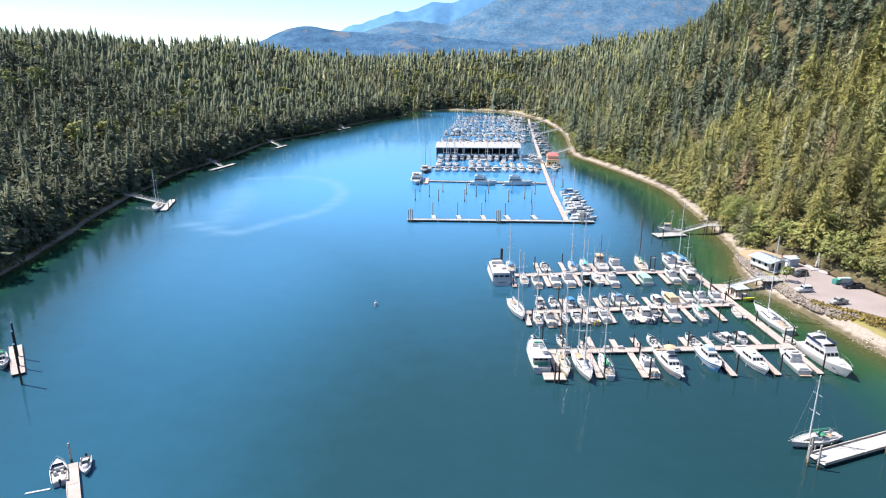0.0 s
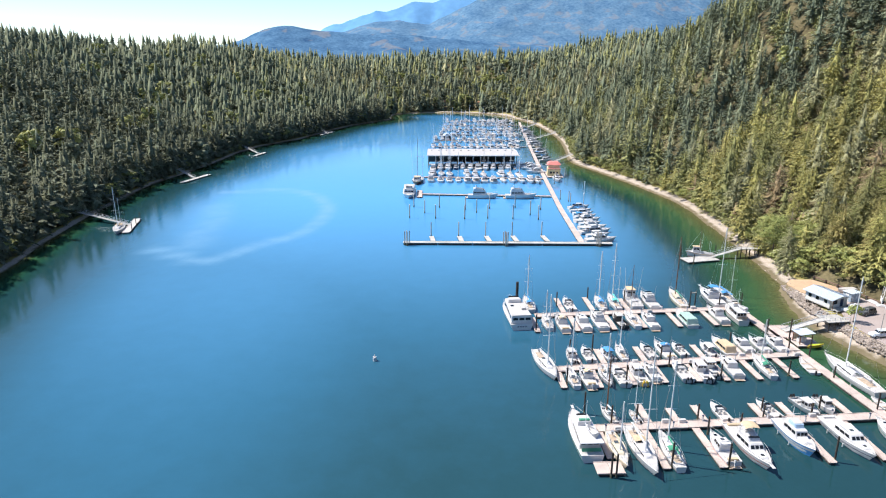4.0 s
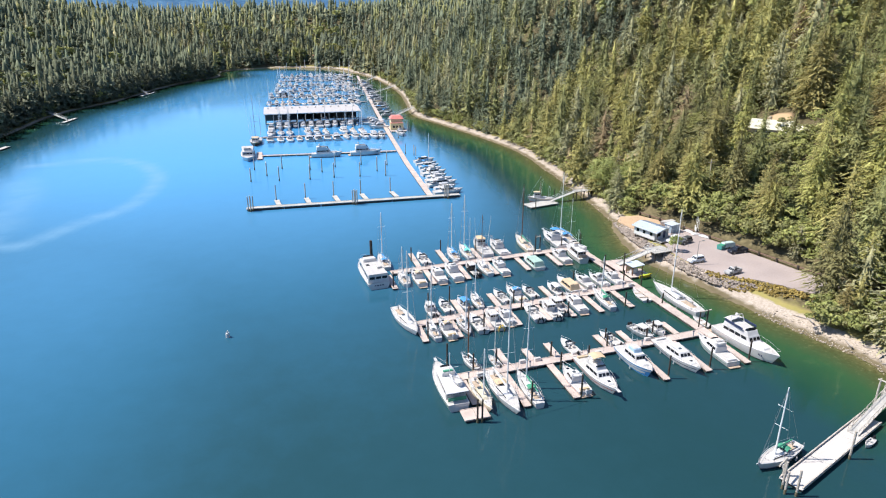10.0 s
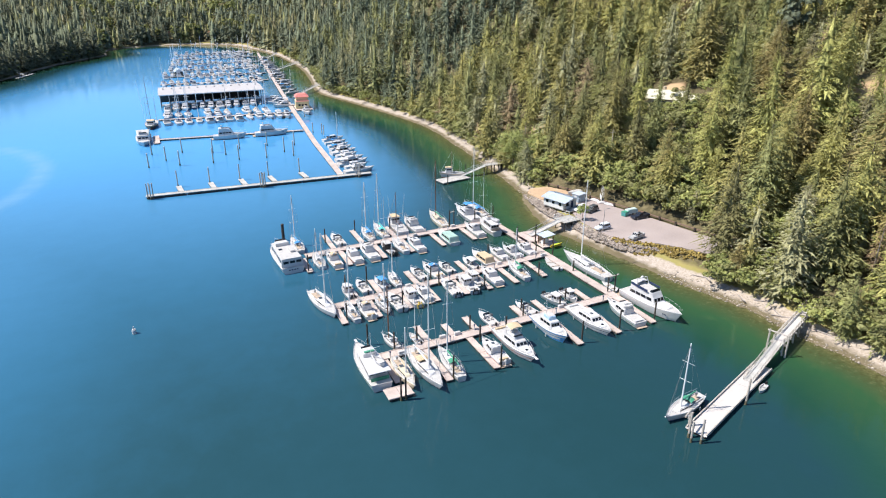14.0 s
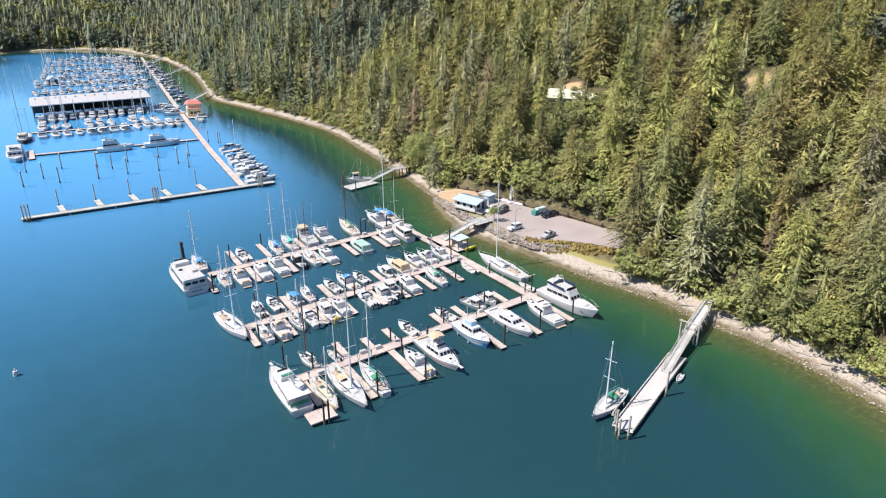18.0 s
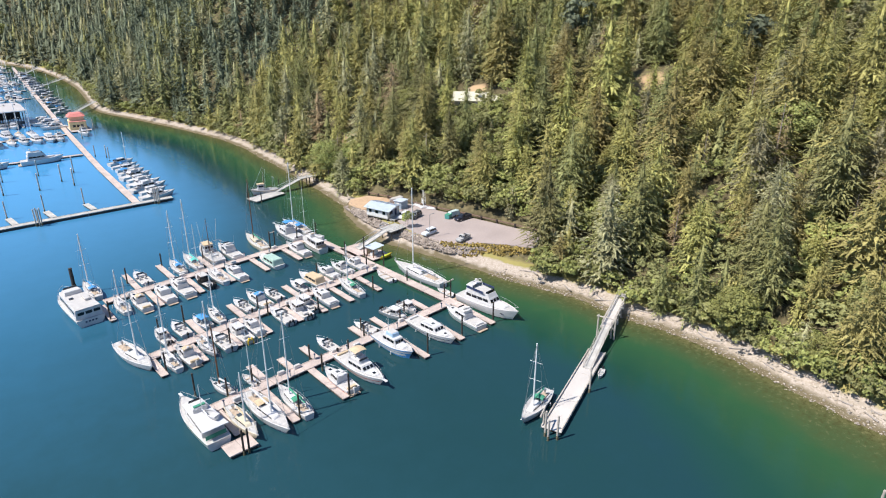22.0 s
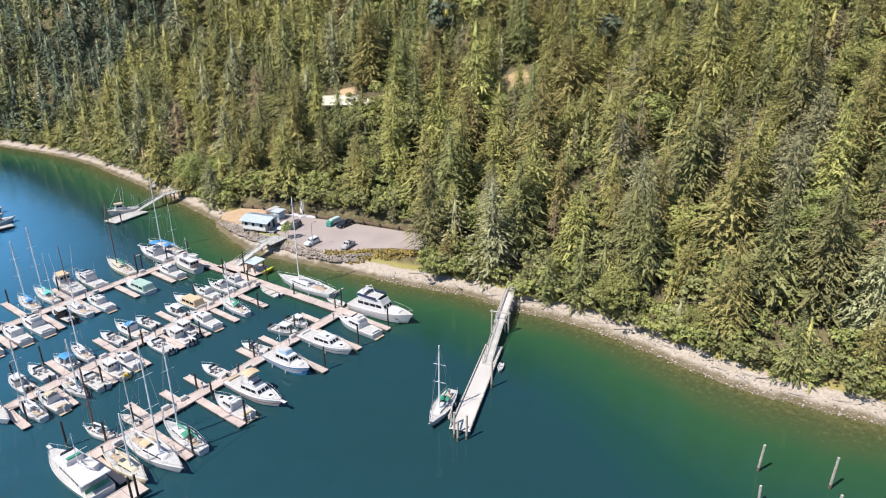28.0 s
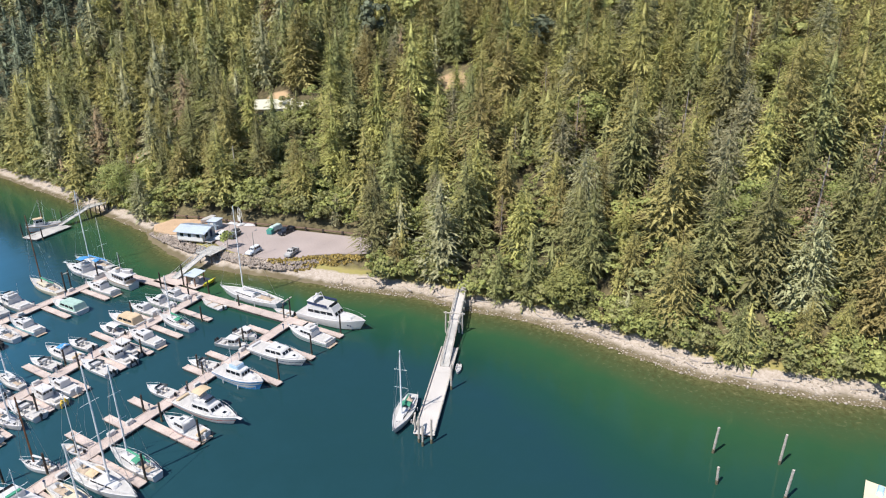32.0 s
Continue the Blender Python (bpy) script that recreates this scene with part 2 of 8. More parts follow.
def let_light_through(m, share):
    n, l = m.node_tree.nodes, m.node_tree.links
    b, out = n["Principled BSDF"], n["Material Output"]
    t, x = n.new("ShaderNodeBsdfTranslucent"), n.new("ShaderNodeMixShader")
    l.new(b.inputs["Base Color"].links[0].from_socket, t.inputs["Color"])
    x.inputs["Fac"].default_value = share
    l.new(b.outputs[0], x.inputs[1]), l.new(t.outputs[0], x.inputs[2]), l.new(x.outputs[0], out.inputs["Surface"])


for leafy in (LEAF, LEAF_DARK, LEAF_YELLOW, LEAF_GREY, LEAF_HAZED, LEAF_SHADED, LEAFD, SCRUB, DEADL):
    let_light_through(leafy, 0.12)
GROUND = ground_material()


def water_material():
    m = bpy.data.materials.new("sea_water")
    m.use_nodes = True
    n, l = m.node_tree.nodes, m.node_tree.links
    b = n["Principled BSDF"]
    b.inputs["IOR"].default_value, b.inputs["Roughness"].default_value = 1.333, 0.035
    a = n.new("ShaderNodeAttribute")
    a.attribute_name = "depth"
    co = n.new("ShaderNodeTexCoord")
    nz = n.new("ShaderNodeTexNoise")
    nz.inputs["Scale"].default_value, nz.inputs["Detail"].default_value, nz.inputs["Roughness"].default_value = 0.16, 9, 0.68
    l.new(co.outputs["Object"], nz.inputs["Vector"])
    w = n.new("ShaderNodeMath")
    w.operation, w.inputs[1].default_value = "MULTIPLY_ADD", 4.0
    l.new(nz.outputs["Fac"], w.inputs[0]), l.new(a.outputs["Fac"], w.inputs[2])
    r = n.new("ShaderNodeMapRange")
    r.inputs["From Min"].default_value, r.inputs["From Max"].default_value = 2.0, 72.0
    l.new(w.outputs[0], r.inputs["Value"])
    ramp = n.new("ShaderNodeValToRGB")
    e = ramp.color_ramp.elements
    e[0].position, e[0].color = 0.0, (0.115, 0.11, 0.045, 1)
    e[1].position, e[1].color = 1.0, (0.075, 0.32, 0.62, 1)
    # the bluest upper stops paint in sky reflection of the outer water
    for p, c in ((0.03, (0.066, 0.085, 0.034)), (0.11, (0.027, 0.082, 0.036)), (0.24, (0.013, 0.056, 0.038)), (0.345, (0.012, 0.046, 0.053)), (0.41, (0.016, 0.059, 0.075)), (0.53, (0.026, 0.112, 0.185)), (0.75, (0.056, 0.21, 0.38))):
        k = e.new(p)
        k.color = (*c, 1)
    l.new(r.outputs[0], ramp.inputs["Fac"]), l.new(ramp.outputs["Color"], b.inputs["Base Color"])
    sl = n.new("ShaderNodeAttribute")
    sl.attribute_name = "slick"
    brk = n.new("ShaderNodeTexNoise")
    brk.inputs["Scale"].default_value, brk.inputs["Detail"].default_value = 0.12, 4
    l.new(co.outputs["Object"], brk.inputs["Vector"])
    am = n.new("ShaderNodeMath")
    am.operation = "MULTIPLY"
    l.new(sl.outputs["Fac"], am.inputs[0]), l.new(brk.outputs["Fac"], am.inputs[1])
    foam = n.new("ShaderNodeMix")
    foam.data_type = "RGBA"
    foam.inputs["B"].default_value = (0.20, 0.36, 0.48, 1)
    l.new(am.outputs[0], foam.inputs["Factor"]), l.new(ramp.outputs["Color"], foam.inputs["A"])
    l.new(foam.outputs["Result"], b.inputs["Base Color"])
    bed = n.new("ShaderNodeTexNoise")
    bed.inputs["Scale"].default_value, bed.inputs["Detail"].default_value, bed.inputs["Roughness"].default_value = 1.1, 6, 0.7
    l.new(co.outputs["Object"], bed.inputs["Vector"])
    near = n.new("ShaderNodeMapRange")
    near.inputs["From Min"].default_value, near.inputs["From Max"].default_value = 8.0, 2.0
    l.new(w.outputs[0], near.inputs["Value"])
    bottom = foam.outputs["Result"]
    for lo, hi, tone in ((0.50, 0.60, (0.055, 0.052, 0.02)), (0.44, 0.36, (0.19, 0.18, 0.085))):
        spot, share, lay = n.new("ShaderNodeMapRange"), n.new("ShaderNodeMath"), n.new("ShaderNodeMix")
        spot.inputs["From Min"].default_value, spot.inputs["From Max"].default_value, spot.inputs["To Max"].default_value = lo, hi, 0.75
        l.new(bed.outputs["Fac"], spot.inputs["Value"])
        share.operation = "MULTIPLY"
        l.new(spot.outputs[0], share.inputs[0]), l.new(near.outputs[0], share.inputs[1])
        lay.data_type = "RGBA"
        lay.inputs["B"].default_value = (*tone, 1)
        l.new(share.outputs[0], lay.inputs["Factor"]), l.new(bottom, lay.inputs["A"])
        bottom = lay.outputs["Result"]
    l.new(bottom, b.inputs["Base Color"])
    wv = n.new("ShaderNodeTexNoise")
    wv.inputs["Scale"].default_value, wv.inputs["Detail"].default_value, wv.inputs["Roughness"].default_value = 0.8, 3, 0.55
    patch = n.new("ShaderNodeTexNoise")
    patch.inputs["Scale"].default_value, patch.inputs["Detail"].default_value = 0.012, 3
    l.new(co.outputs["Object"], wv.inputs["Vector"]), l.new(co.outputs["Object"], patch.inputs["Vector"])
    ps = n.new("ShaderNodeMapRange")
    ps.inputs["From Min"].default_value, ps.inputs["From Max"].default_value = 0.4, 0.65
    ps.inputs["To Min"].default_value, ps.inputs["To Max"].default_value = 0.35, 0.8
    l.new(patch.outputs["Fac"], ps.inputs["Value"])
    bp = n.new("ShaderNodeBump")
    bp.inputs["Distance"].default_value = 0.05
    l.new(ps.outputs[0], bp.inputs["Strength"])
    l.new(wv.outputs["Fac"], bp.inputs["Height"]), l.new(bp.outputs[0], b.inputs["Normal"])
    return m


WATER = water_material()


# ---- helpers for building ----
def mesh_from(name, verts, faces, material):
    """A mesh from arrays of vertices and of equal-sided faces."""
    verts, faces = np.asarray(verts, np.float32), np.asarray(faces, np.int32)
    me = bpy.data.meshes.new(name)
    k = faces.shape[1]
    me.vertices.add(len(verts)), me.loops.add(faces.size), me.polygons.add(len(faces))
    me.vertices.foreach_set("co", verts.ravel())
    me.loops.foreach_set("vertex_index", faces.ravel())
    me.polygons.foreach_set("loop_start", np.arange(0, faces.size, k, dtype=np.int32))
    me.update(calc_edges=True)
    me.materials.append(material)
    return me


def part(name, bm, material, parent=None, label=""):
    me = bpy.data.meshes.new(name)
    bm.normal_update()
    bm.to_mesh(me)
    bm.free()
    me.materials.append(material)
    ob = new(name, me)
    ob.parent = parent
    return tagged(ob, label)


def thing(name, label, category, m=None, group="", kind=""):
    ob = tagged(new(name), label, category, group, kind)
    if m is not None:
        ob.matrix_world = m
    return ob


def add_box(bm, cx, cy, z0, sx, sy, z1, rz=0.0, taper=1.0):
    """A box from z0 to z1 about (cx, cy); taper shrinks its top."""
    c, s = math.cos(radians(rz)), math.sin(radians(rz))
    vs = []
    for z, k in ((z0, 1.0), (z1, taper)):
        for a, b in ((-1, -1), (1, -1), (1, 1), (-1, 1)):
            x, y = a * sx / 2 * k, b * sy / 2 * k
            vs.append(bm.verts.new((cx + c * x - s * y, cy + s * x + c * y, z)))
    for f in ((3, 2, 1, 0), (4, 5, 6, 7), (0, 1, 5, 4), (1, 2, 6, 5), (2, 3, 7, 6), (3, 0, 4, 7)):
        bm.faces.new([vs[i] for i in f])


def box(cx, cy, z0, sx, sy, z1, rz=0.0, taper=1.0, bevel=0.0):
    bm = bmesh.new()
    add_box(bm, cx, cy, z0, sx, sy, z1, rz, taper)
    if bevel:
        bmesh.ops.bevel(bm, geom=bm.edges[:], offset=bevel, segments=1, affect="EDGES")
    return bm


def add_rod(bm, a, b, r0, r1=None, n=6):
    a, b = Vector(a), Vector(b)
    r1 = r0 if r1 is None else r1
    q = (b - a).to_track_quat("Z", "Y").to_matrix()
    rings = []
    for p, r in ((a, r0), (b, r1)):
        rings.append([bm.verts.new(p + q @ Vector((r * math.cos(2 * math.pi * i / n), r * math.sin(2 * math.pi * i / n), 0))) for i in range(n)])
    for i in range(n):
        j = (i + 1) % n
        bm.faces.new((rings[0][i], rings[0][j], rings[1][j], rings[1][i]))
    bm.faces.new(rings[0][::-1]), bm.faces.new(rings[1])


def rod(a, b, r0, r1=None, n=6):
    bm = bmesh.new()
    add_rod(bm, a, b, r0, r1, n)
    return bm


# ---- the inlet: shorelines, ground, water ----
SHORE_EAST = [(150, -260), (118, -60), (104, 10), (97, 34), (94.5, 48), (94, 58), (97, 77), (97.5, 90), (95.5, 100), (96, 110), (94, 118), (91.5, 128), (89, 143),
              (86, 155), (84.5, 167), (87, 181), (93, 196), (98, 231), (101.5, 263), (104, 300), (99, 338), (91, 378), (83, 420), (92, 480), (99, 545), (99, 640), (88, 715)]
SHORE_HEAD = [(88, 715), (70, 762), (20, 790), (-18, 783), (-36, 770), (-44, 740), (-40, 708)]
SHORE_WEST = [(-40, 708), (-60, 670), (-79, 630), (-104, 540), (-127, 482), (-135, 397), (-142, 352), (-141, 308), (-139, 265), (-131, 212), (-128, 190), (-127, 173),
              (-122, 130), (-120, 90), (-128, 20), (-150, -80), (-170, -260)]


def curve_points(pts, step=6.0):
    """A shoreline with smooth bends and small wobbles."""
    p = np.array(pts, float)
    out = []
    for i in range(len(p) - 1):
        a, b, c, d = p[max(i - 1, 0)], p[i], p[i + 1], p[min(i + 2, len(p) - 1)]
        n = max(2, int(np.linalg.norm(c - b) / step))
        for t in np.linspace(0, 1, n, endpoint=False):
            out.append(0.5 * (2 * b + (c - a) * t + (2 * a - 5 * b + 4 * c - d) * t * t + (3 * b - a - 3 * c + d) * t**3))
    return np.array(out + [p[-1]])


EAST, HEAD, WEST = curve_points(SHORE_EAST), curve_points(SHORE_HEAD), curve_points(SHORE_WEST)
INLET = np.concatenate([EAST, HEAD[1:], WEST[1:]])


def dist_to(line, xy):
    """The distance of each of many points from a line."""
    best = np.full(len(xy), 1e9)
    for a, b in zip(line[:-1], line[1:]):
        d = b - a
        t = np.clip(((xy - a) @ d) / (d @ d + 1e-9), 0, 1)
        best = np.minimum(best, np.hypot(xy[:, 0] - a[0] - t * d[0], xy[:, 1] - a[1] - t * d[1]))
    return best


def in_inlet(xy):
    inside = np.zeros(len(xy), bool)
    for a, b in zip(INLET, np.roll(INLET, -1, 0)):
        if a[1] != b[1]:
            cross = (a[1] > xy[:, 1]) != (b[1] > xy[:, 1])
            inside ^= cross & (xy[:, 0] < (b[0] - a[0]) * (xy[:, 1] - a[1]) / (b[1] - a[1]) + a[0])
    return inside


def smooth(a, b, x):
    t = np.clip((x - a) / (b - a), 0, 1)
    return t * t * (3 - 2 * t)


def wave(xy, scale, seed):
    """Cheap smooth noise between -1 and 1."""
    x, y = xy[:, 0] / scale, xy[:, 1] / scale
    r = np.random.RandomState(seed)
    v = 0
    for k in range(5):
        a, ph = r.uniform(0, 6.28, 2)
        f = 1.0 + 0.55 * k
        v = v + np.sin((x * math.cos(a) + y * math.sin(a)) * f * 3 + ph + 1.3 * np.sin(y * f + ph * 2)) / (1 + 0.5 * k)
    return v / 2.6


LOT_FLAT = np.array([(104.6, 130.5), (99.0, 139.8), (94.0, 144.8), (91.6, 149.0), (90.6, 158.0), (90.8, 165.0), (91.0, 176.0), (91.0, 190.0), (95.0, 193.5), (101.0, 193.5), (104.6, 181.0), (107.6, 168.7), (110.2, 159.2), (112.6, 149.7), (115.2, 138.8), (115.6, 131.0)])


def lot_distance(xy):
    """Metres outside the car park's level ground; negative within."""
    ring = np.concatenate([LOT_FLAT, LOT_FLAT[:1]])
    d, inside = dist_to(ring, xy), np.zeros(len(xy), bool)
    for a, b in zip(ring[:-1], ring[1:]):
        if a[1] != b[1]:
            cross = (a[1] > xy[:, 1]) != (b[1] > xy[:, 1])
            inside ^= cross & (xy[:, 0] < (b[0] - a[0]) * (xy[:, 1] - a[1]) / (b[1] - a[1]) + a[0])
    return np.where(inside, -d, d)


PADS = [(155.0, 203.0, 3.5), (123.0, 234.0, 4.0), (172.0, 146.0, 5.0)]  # levelled or bare ground on the slope


# hills behind the shores: middle, spread and height
HILLS = [(-215.0, 765.0, 65.0, 80.0, 24.0), (350.0, 1050.0, 160.0, 160.0, 32.0)]


def terrain(xy):
    """Height, distance inland (negative on the water) and bareness."""
    de, dh, dw = dist_to(EAST, xy), dist_to(HEAD, xy), dist_to(WEST, xy)
    land = ~in_inlet(xy)
    lotd = lot_distance(xy)
    d = np.minimum(np.minimum(de, dh), dw)
    we, wh, ww = (1 / (k + 15.0) ** 3 for k in (de, dh, dw))
    total = we + wh + ww

    def rise(dist, slope, cap):
        return cap * (1 - np.exp(-slope * np.maximum(dist - 9, 0) / cap))

    far = smooth(420, 800, xy[:, 1])
    near = smooth(120, -20, xy[:, 1])
    east = rise(np.minimum(de, 8 + np.maximum(lotd, 0)), 0.56, 190.0) * (1 - 0.15 * near)
    east = east + 46.0 * smooth(30, 150, de) * smooth(225, 400, xy[:, 1]) * smooth(900, 560, xy[:, 1])
    west = rise(dw, 0.36, 78.0) * (1 - 0.30 * far)
    head = rise(dh, 0.20, 75.0)
    z = (we * east + wh * head + ww * west) / total
    # low plateau behind the head of the inlet, with the hills that rise from it
    back = smooth(700, 1050, xy[:, 1])
    z = z * (1 - back) + np.minimum(z, 46.0) * back
    for hx, hy, sx, sy, hz in HILLS:
        z = z + hz * np.exp(-(((xy[:, 0] - hx) / sx) ** 2 + ((xy[:, 1] - hy) / sy) ** 2))
    z = z * (1 + 0.16 * wave(xy, 130, 3)) + 1.2 * wave(xy, 26, 5) * smooth(12, 60, d)
    z = np.where(land, z + 1.9 * smooth(0, 8, d) + 0.9 * smooth(6, 14, d), -0.16 * d - 0.15)
    z = np.maximum(z, -7.0)
    inlot = smooth(2.4, -0.4, lotd)
    z = np.where(land, z * (1 - inlot) + 2.5 * inlot, z)
    bare = np.zeros(len(xy))
    for px, py, pr in PADS:
        bare = np.maximum(bare, smooth(pr + 4, pr - 2, np.hypot(xy[:, 0] - px, (xy[:, 1] - py))))
    return z, np.where(land, np.where(dw < de, d * 2.2, d), -d), bare


def grid_axis(stops):
    """Coordinates with a spacing that changes between stops (start, end, step)."""
    out = []
    for a, b, s in stops:
        out += list(np.arange(a, b, s))
    return np.array(out + [stops[-1][1]], float)


GX = grid_axis([(-4900, -900, 400), (-900, -250, 26), (-250, -110, 6), (-110, 76, 12), (76, 128, 1.3), (128, 260, 4.5), (260, 800, 20), (800, 4900, 410)])
GY = grid_axis([(-4900, -300, 420), (-300, 20, 16), (20, 205, 1.6), (205, 440, 4.5), (440, 860, 9), (860, 1500, 32), (1500, 4900, 340)])
gx, gy = np.meshgrid(GX, GY)
gxy = np.stack([gx.ravel(), gy.ravel()], 1)
gz, inland, bare = terrain(gxy)
reach = smooth(1500, 2600, np.hypot(gxy[:, 0], gxy[:, 1] - 400))
gz = gz * (1 - reach) + 20 * reach
nx, ny = len(GX), len(GY)
idx = np.arange(nx * ny).reshape(ny, nx)
quads = np.stack([idx[:-1, :-1], idx[:-1, 1:], idx[1:, 1:], idx[1:, :-1]], -1).reshape(-1, 4)
gm = mesh_from("ground", np.column_stack([gxy, gz]), quads, GROUND)
gm.attributes.new("inland", "FLOAT", "POINT").data.foreach_set("value", inland.astype(np.float32))
gm.attributes.new("bare", "FLOAT", "POINT").data.foreach_set("value", bare.astype(np.float32))
gm.polygons.foreach_set("use_smooth", np.ones(len(quads), bool))
ground = tagged(new("ground", gm), "wooded slopes with a pale gravel beach along the water", "ground", kind="structure")

wx, wy = grid_axis([(-190, -110, 4), (-110, -40, 2), (-40, 74, 4), (74, 108, 1.2), (108, 170, 6)]), grid_axis([(-260, 20, 10), (20, 210, 2), (210, 800, 6)])
ax, ay = np.meshgrid(wx, wy)
axy = np.stack([ax.ravel(), ay.ravel()], 1)
_, wd, _ = terrain(axy)
idx = np.arange(len(axy)).reshape(len(wy), len(wx))
wq = np.stack([idx[:-1, :-1], idx[:-1, 1:], idx[1:, 1:], idx[1:, :-1]], -1).reshape(-1, 4)
wq = wq[(wd[wq] < 6).any(1)]
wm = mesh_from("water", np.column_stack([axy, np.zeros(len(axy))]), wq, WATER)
# shore distance, plus y and x terms that paint sky reflection as colour
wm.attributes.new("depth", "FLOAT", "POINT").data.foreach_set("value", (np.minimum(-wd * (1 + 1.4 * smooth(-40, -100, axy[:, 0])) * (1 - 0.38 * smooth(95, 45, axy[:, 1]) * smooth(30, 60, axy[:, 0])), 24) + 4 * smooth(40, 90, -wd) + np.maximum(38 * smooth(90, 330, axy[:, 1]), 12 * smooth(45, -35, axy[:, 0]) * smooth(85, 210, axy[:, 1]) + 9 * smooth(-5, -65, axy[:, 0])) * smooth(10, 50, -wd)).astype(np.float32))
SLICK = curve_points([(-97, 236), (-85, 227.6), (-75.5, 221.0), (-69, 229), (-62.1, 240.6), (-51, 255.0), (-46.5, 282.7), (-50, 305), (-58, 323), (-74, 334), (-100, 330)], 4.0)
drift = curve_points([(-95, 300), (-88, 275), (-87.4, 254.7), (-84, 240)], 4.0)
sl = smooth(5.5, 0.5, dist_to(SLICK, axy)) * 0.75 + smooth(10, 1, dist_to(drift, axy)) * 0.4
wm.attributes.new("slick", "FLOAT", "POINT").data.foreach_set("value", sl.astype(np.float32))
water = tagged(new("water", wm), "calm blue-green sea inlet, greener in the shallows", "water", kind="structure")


# ---- mountains in the distance ----
def mountain(name, y, x0, x1, crest, material, label, depth=500, seed=1):
    """A far ridge: crest is a list of (x, height)."""
    xs = np.linspace(x0, x1, 150)
    cx, cz = zip(*crest)
    top = np.interp(xs, cx, cz)
    rows, n = [], 26
    for k in range(n):
        t = k / (n - 1)
        p = np.column_stack([xs, np.full_like(xs, y - depth * (1 - t))])
        h = top * (t**1.15) * (1 + 0.05 * wave(p, 230, seed) * math.sin(math.pi * min(1, t * 1.1)) + 0.025 * wave(p, 90, seed + 3) * math.sin(math.pi * min(1, t)))
        rows.append(np.column_stack([p, h + 4 * t * wave(p, 55, seed + 7)]))
    v = np.concatenate(rows)
    i = np.arange(n * len(xs)).reshape(n, len(xs))
    q = np.stack([i[:-1, :-1], i[:-1, 1:], i[1:, 1:], i[1:, :-1]], -1).reshape(-1, 4)
    me = mesh_from(name, v, q, material)
    me.polygons.foreach_set("use_smooth", np.ones(len(q), bool))
    return tagged(new(name, me), label, "mountain", kind="structure")


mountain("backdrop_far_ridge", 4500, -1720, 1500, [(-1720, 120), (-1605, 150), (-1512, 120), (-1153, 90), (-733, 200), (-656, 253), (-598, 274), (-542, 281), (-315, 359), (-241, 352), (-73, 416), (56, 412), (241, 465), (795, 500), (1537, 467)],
         MOUNT_FAR, "mountain ridge far behind the inlet, painted pale blue for haze", 500, 11)
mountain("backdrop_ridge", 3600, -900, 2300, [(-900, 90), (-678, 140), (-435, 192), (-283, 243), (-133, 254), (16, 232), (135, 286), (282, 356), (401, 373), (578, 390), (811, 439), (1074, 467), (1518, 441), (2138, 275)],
         MOUNT, "wooded mountain with pale clearings, painted blue-green for haze", 800, 21)
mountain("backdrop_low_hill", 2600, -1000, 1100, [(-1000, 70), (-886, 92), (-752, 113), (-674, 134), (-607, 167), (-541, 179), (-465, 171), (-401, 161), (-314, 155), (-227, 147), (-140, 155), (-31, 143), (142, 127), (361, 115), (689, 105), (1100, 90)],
         MOUNT_LOW, "low wooded hill behind the head of the inlet, painted blue for haze", 500, 31)


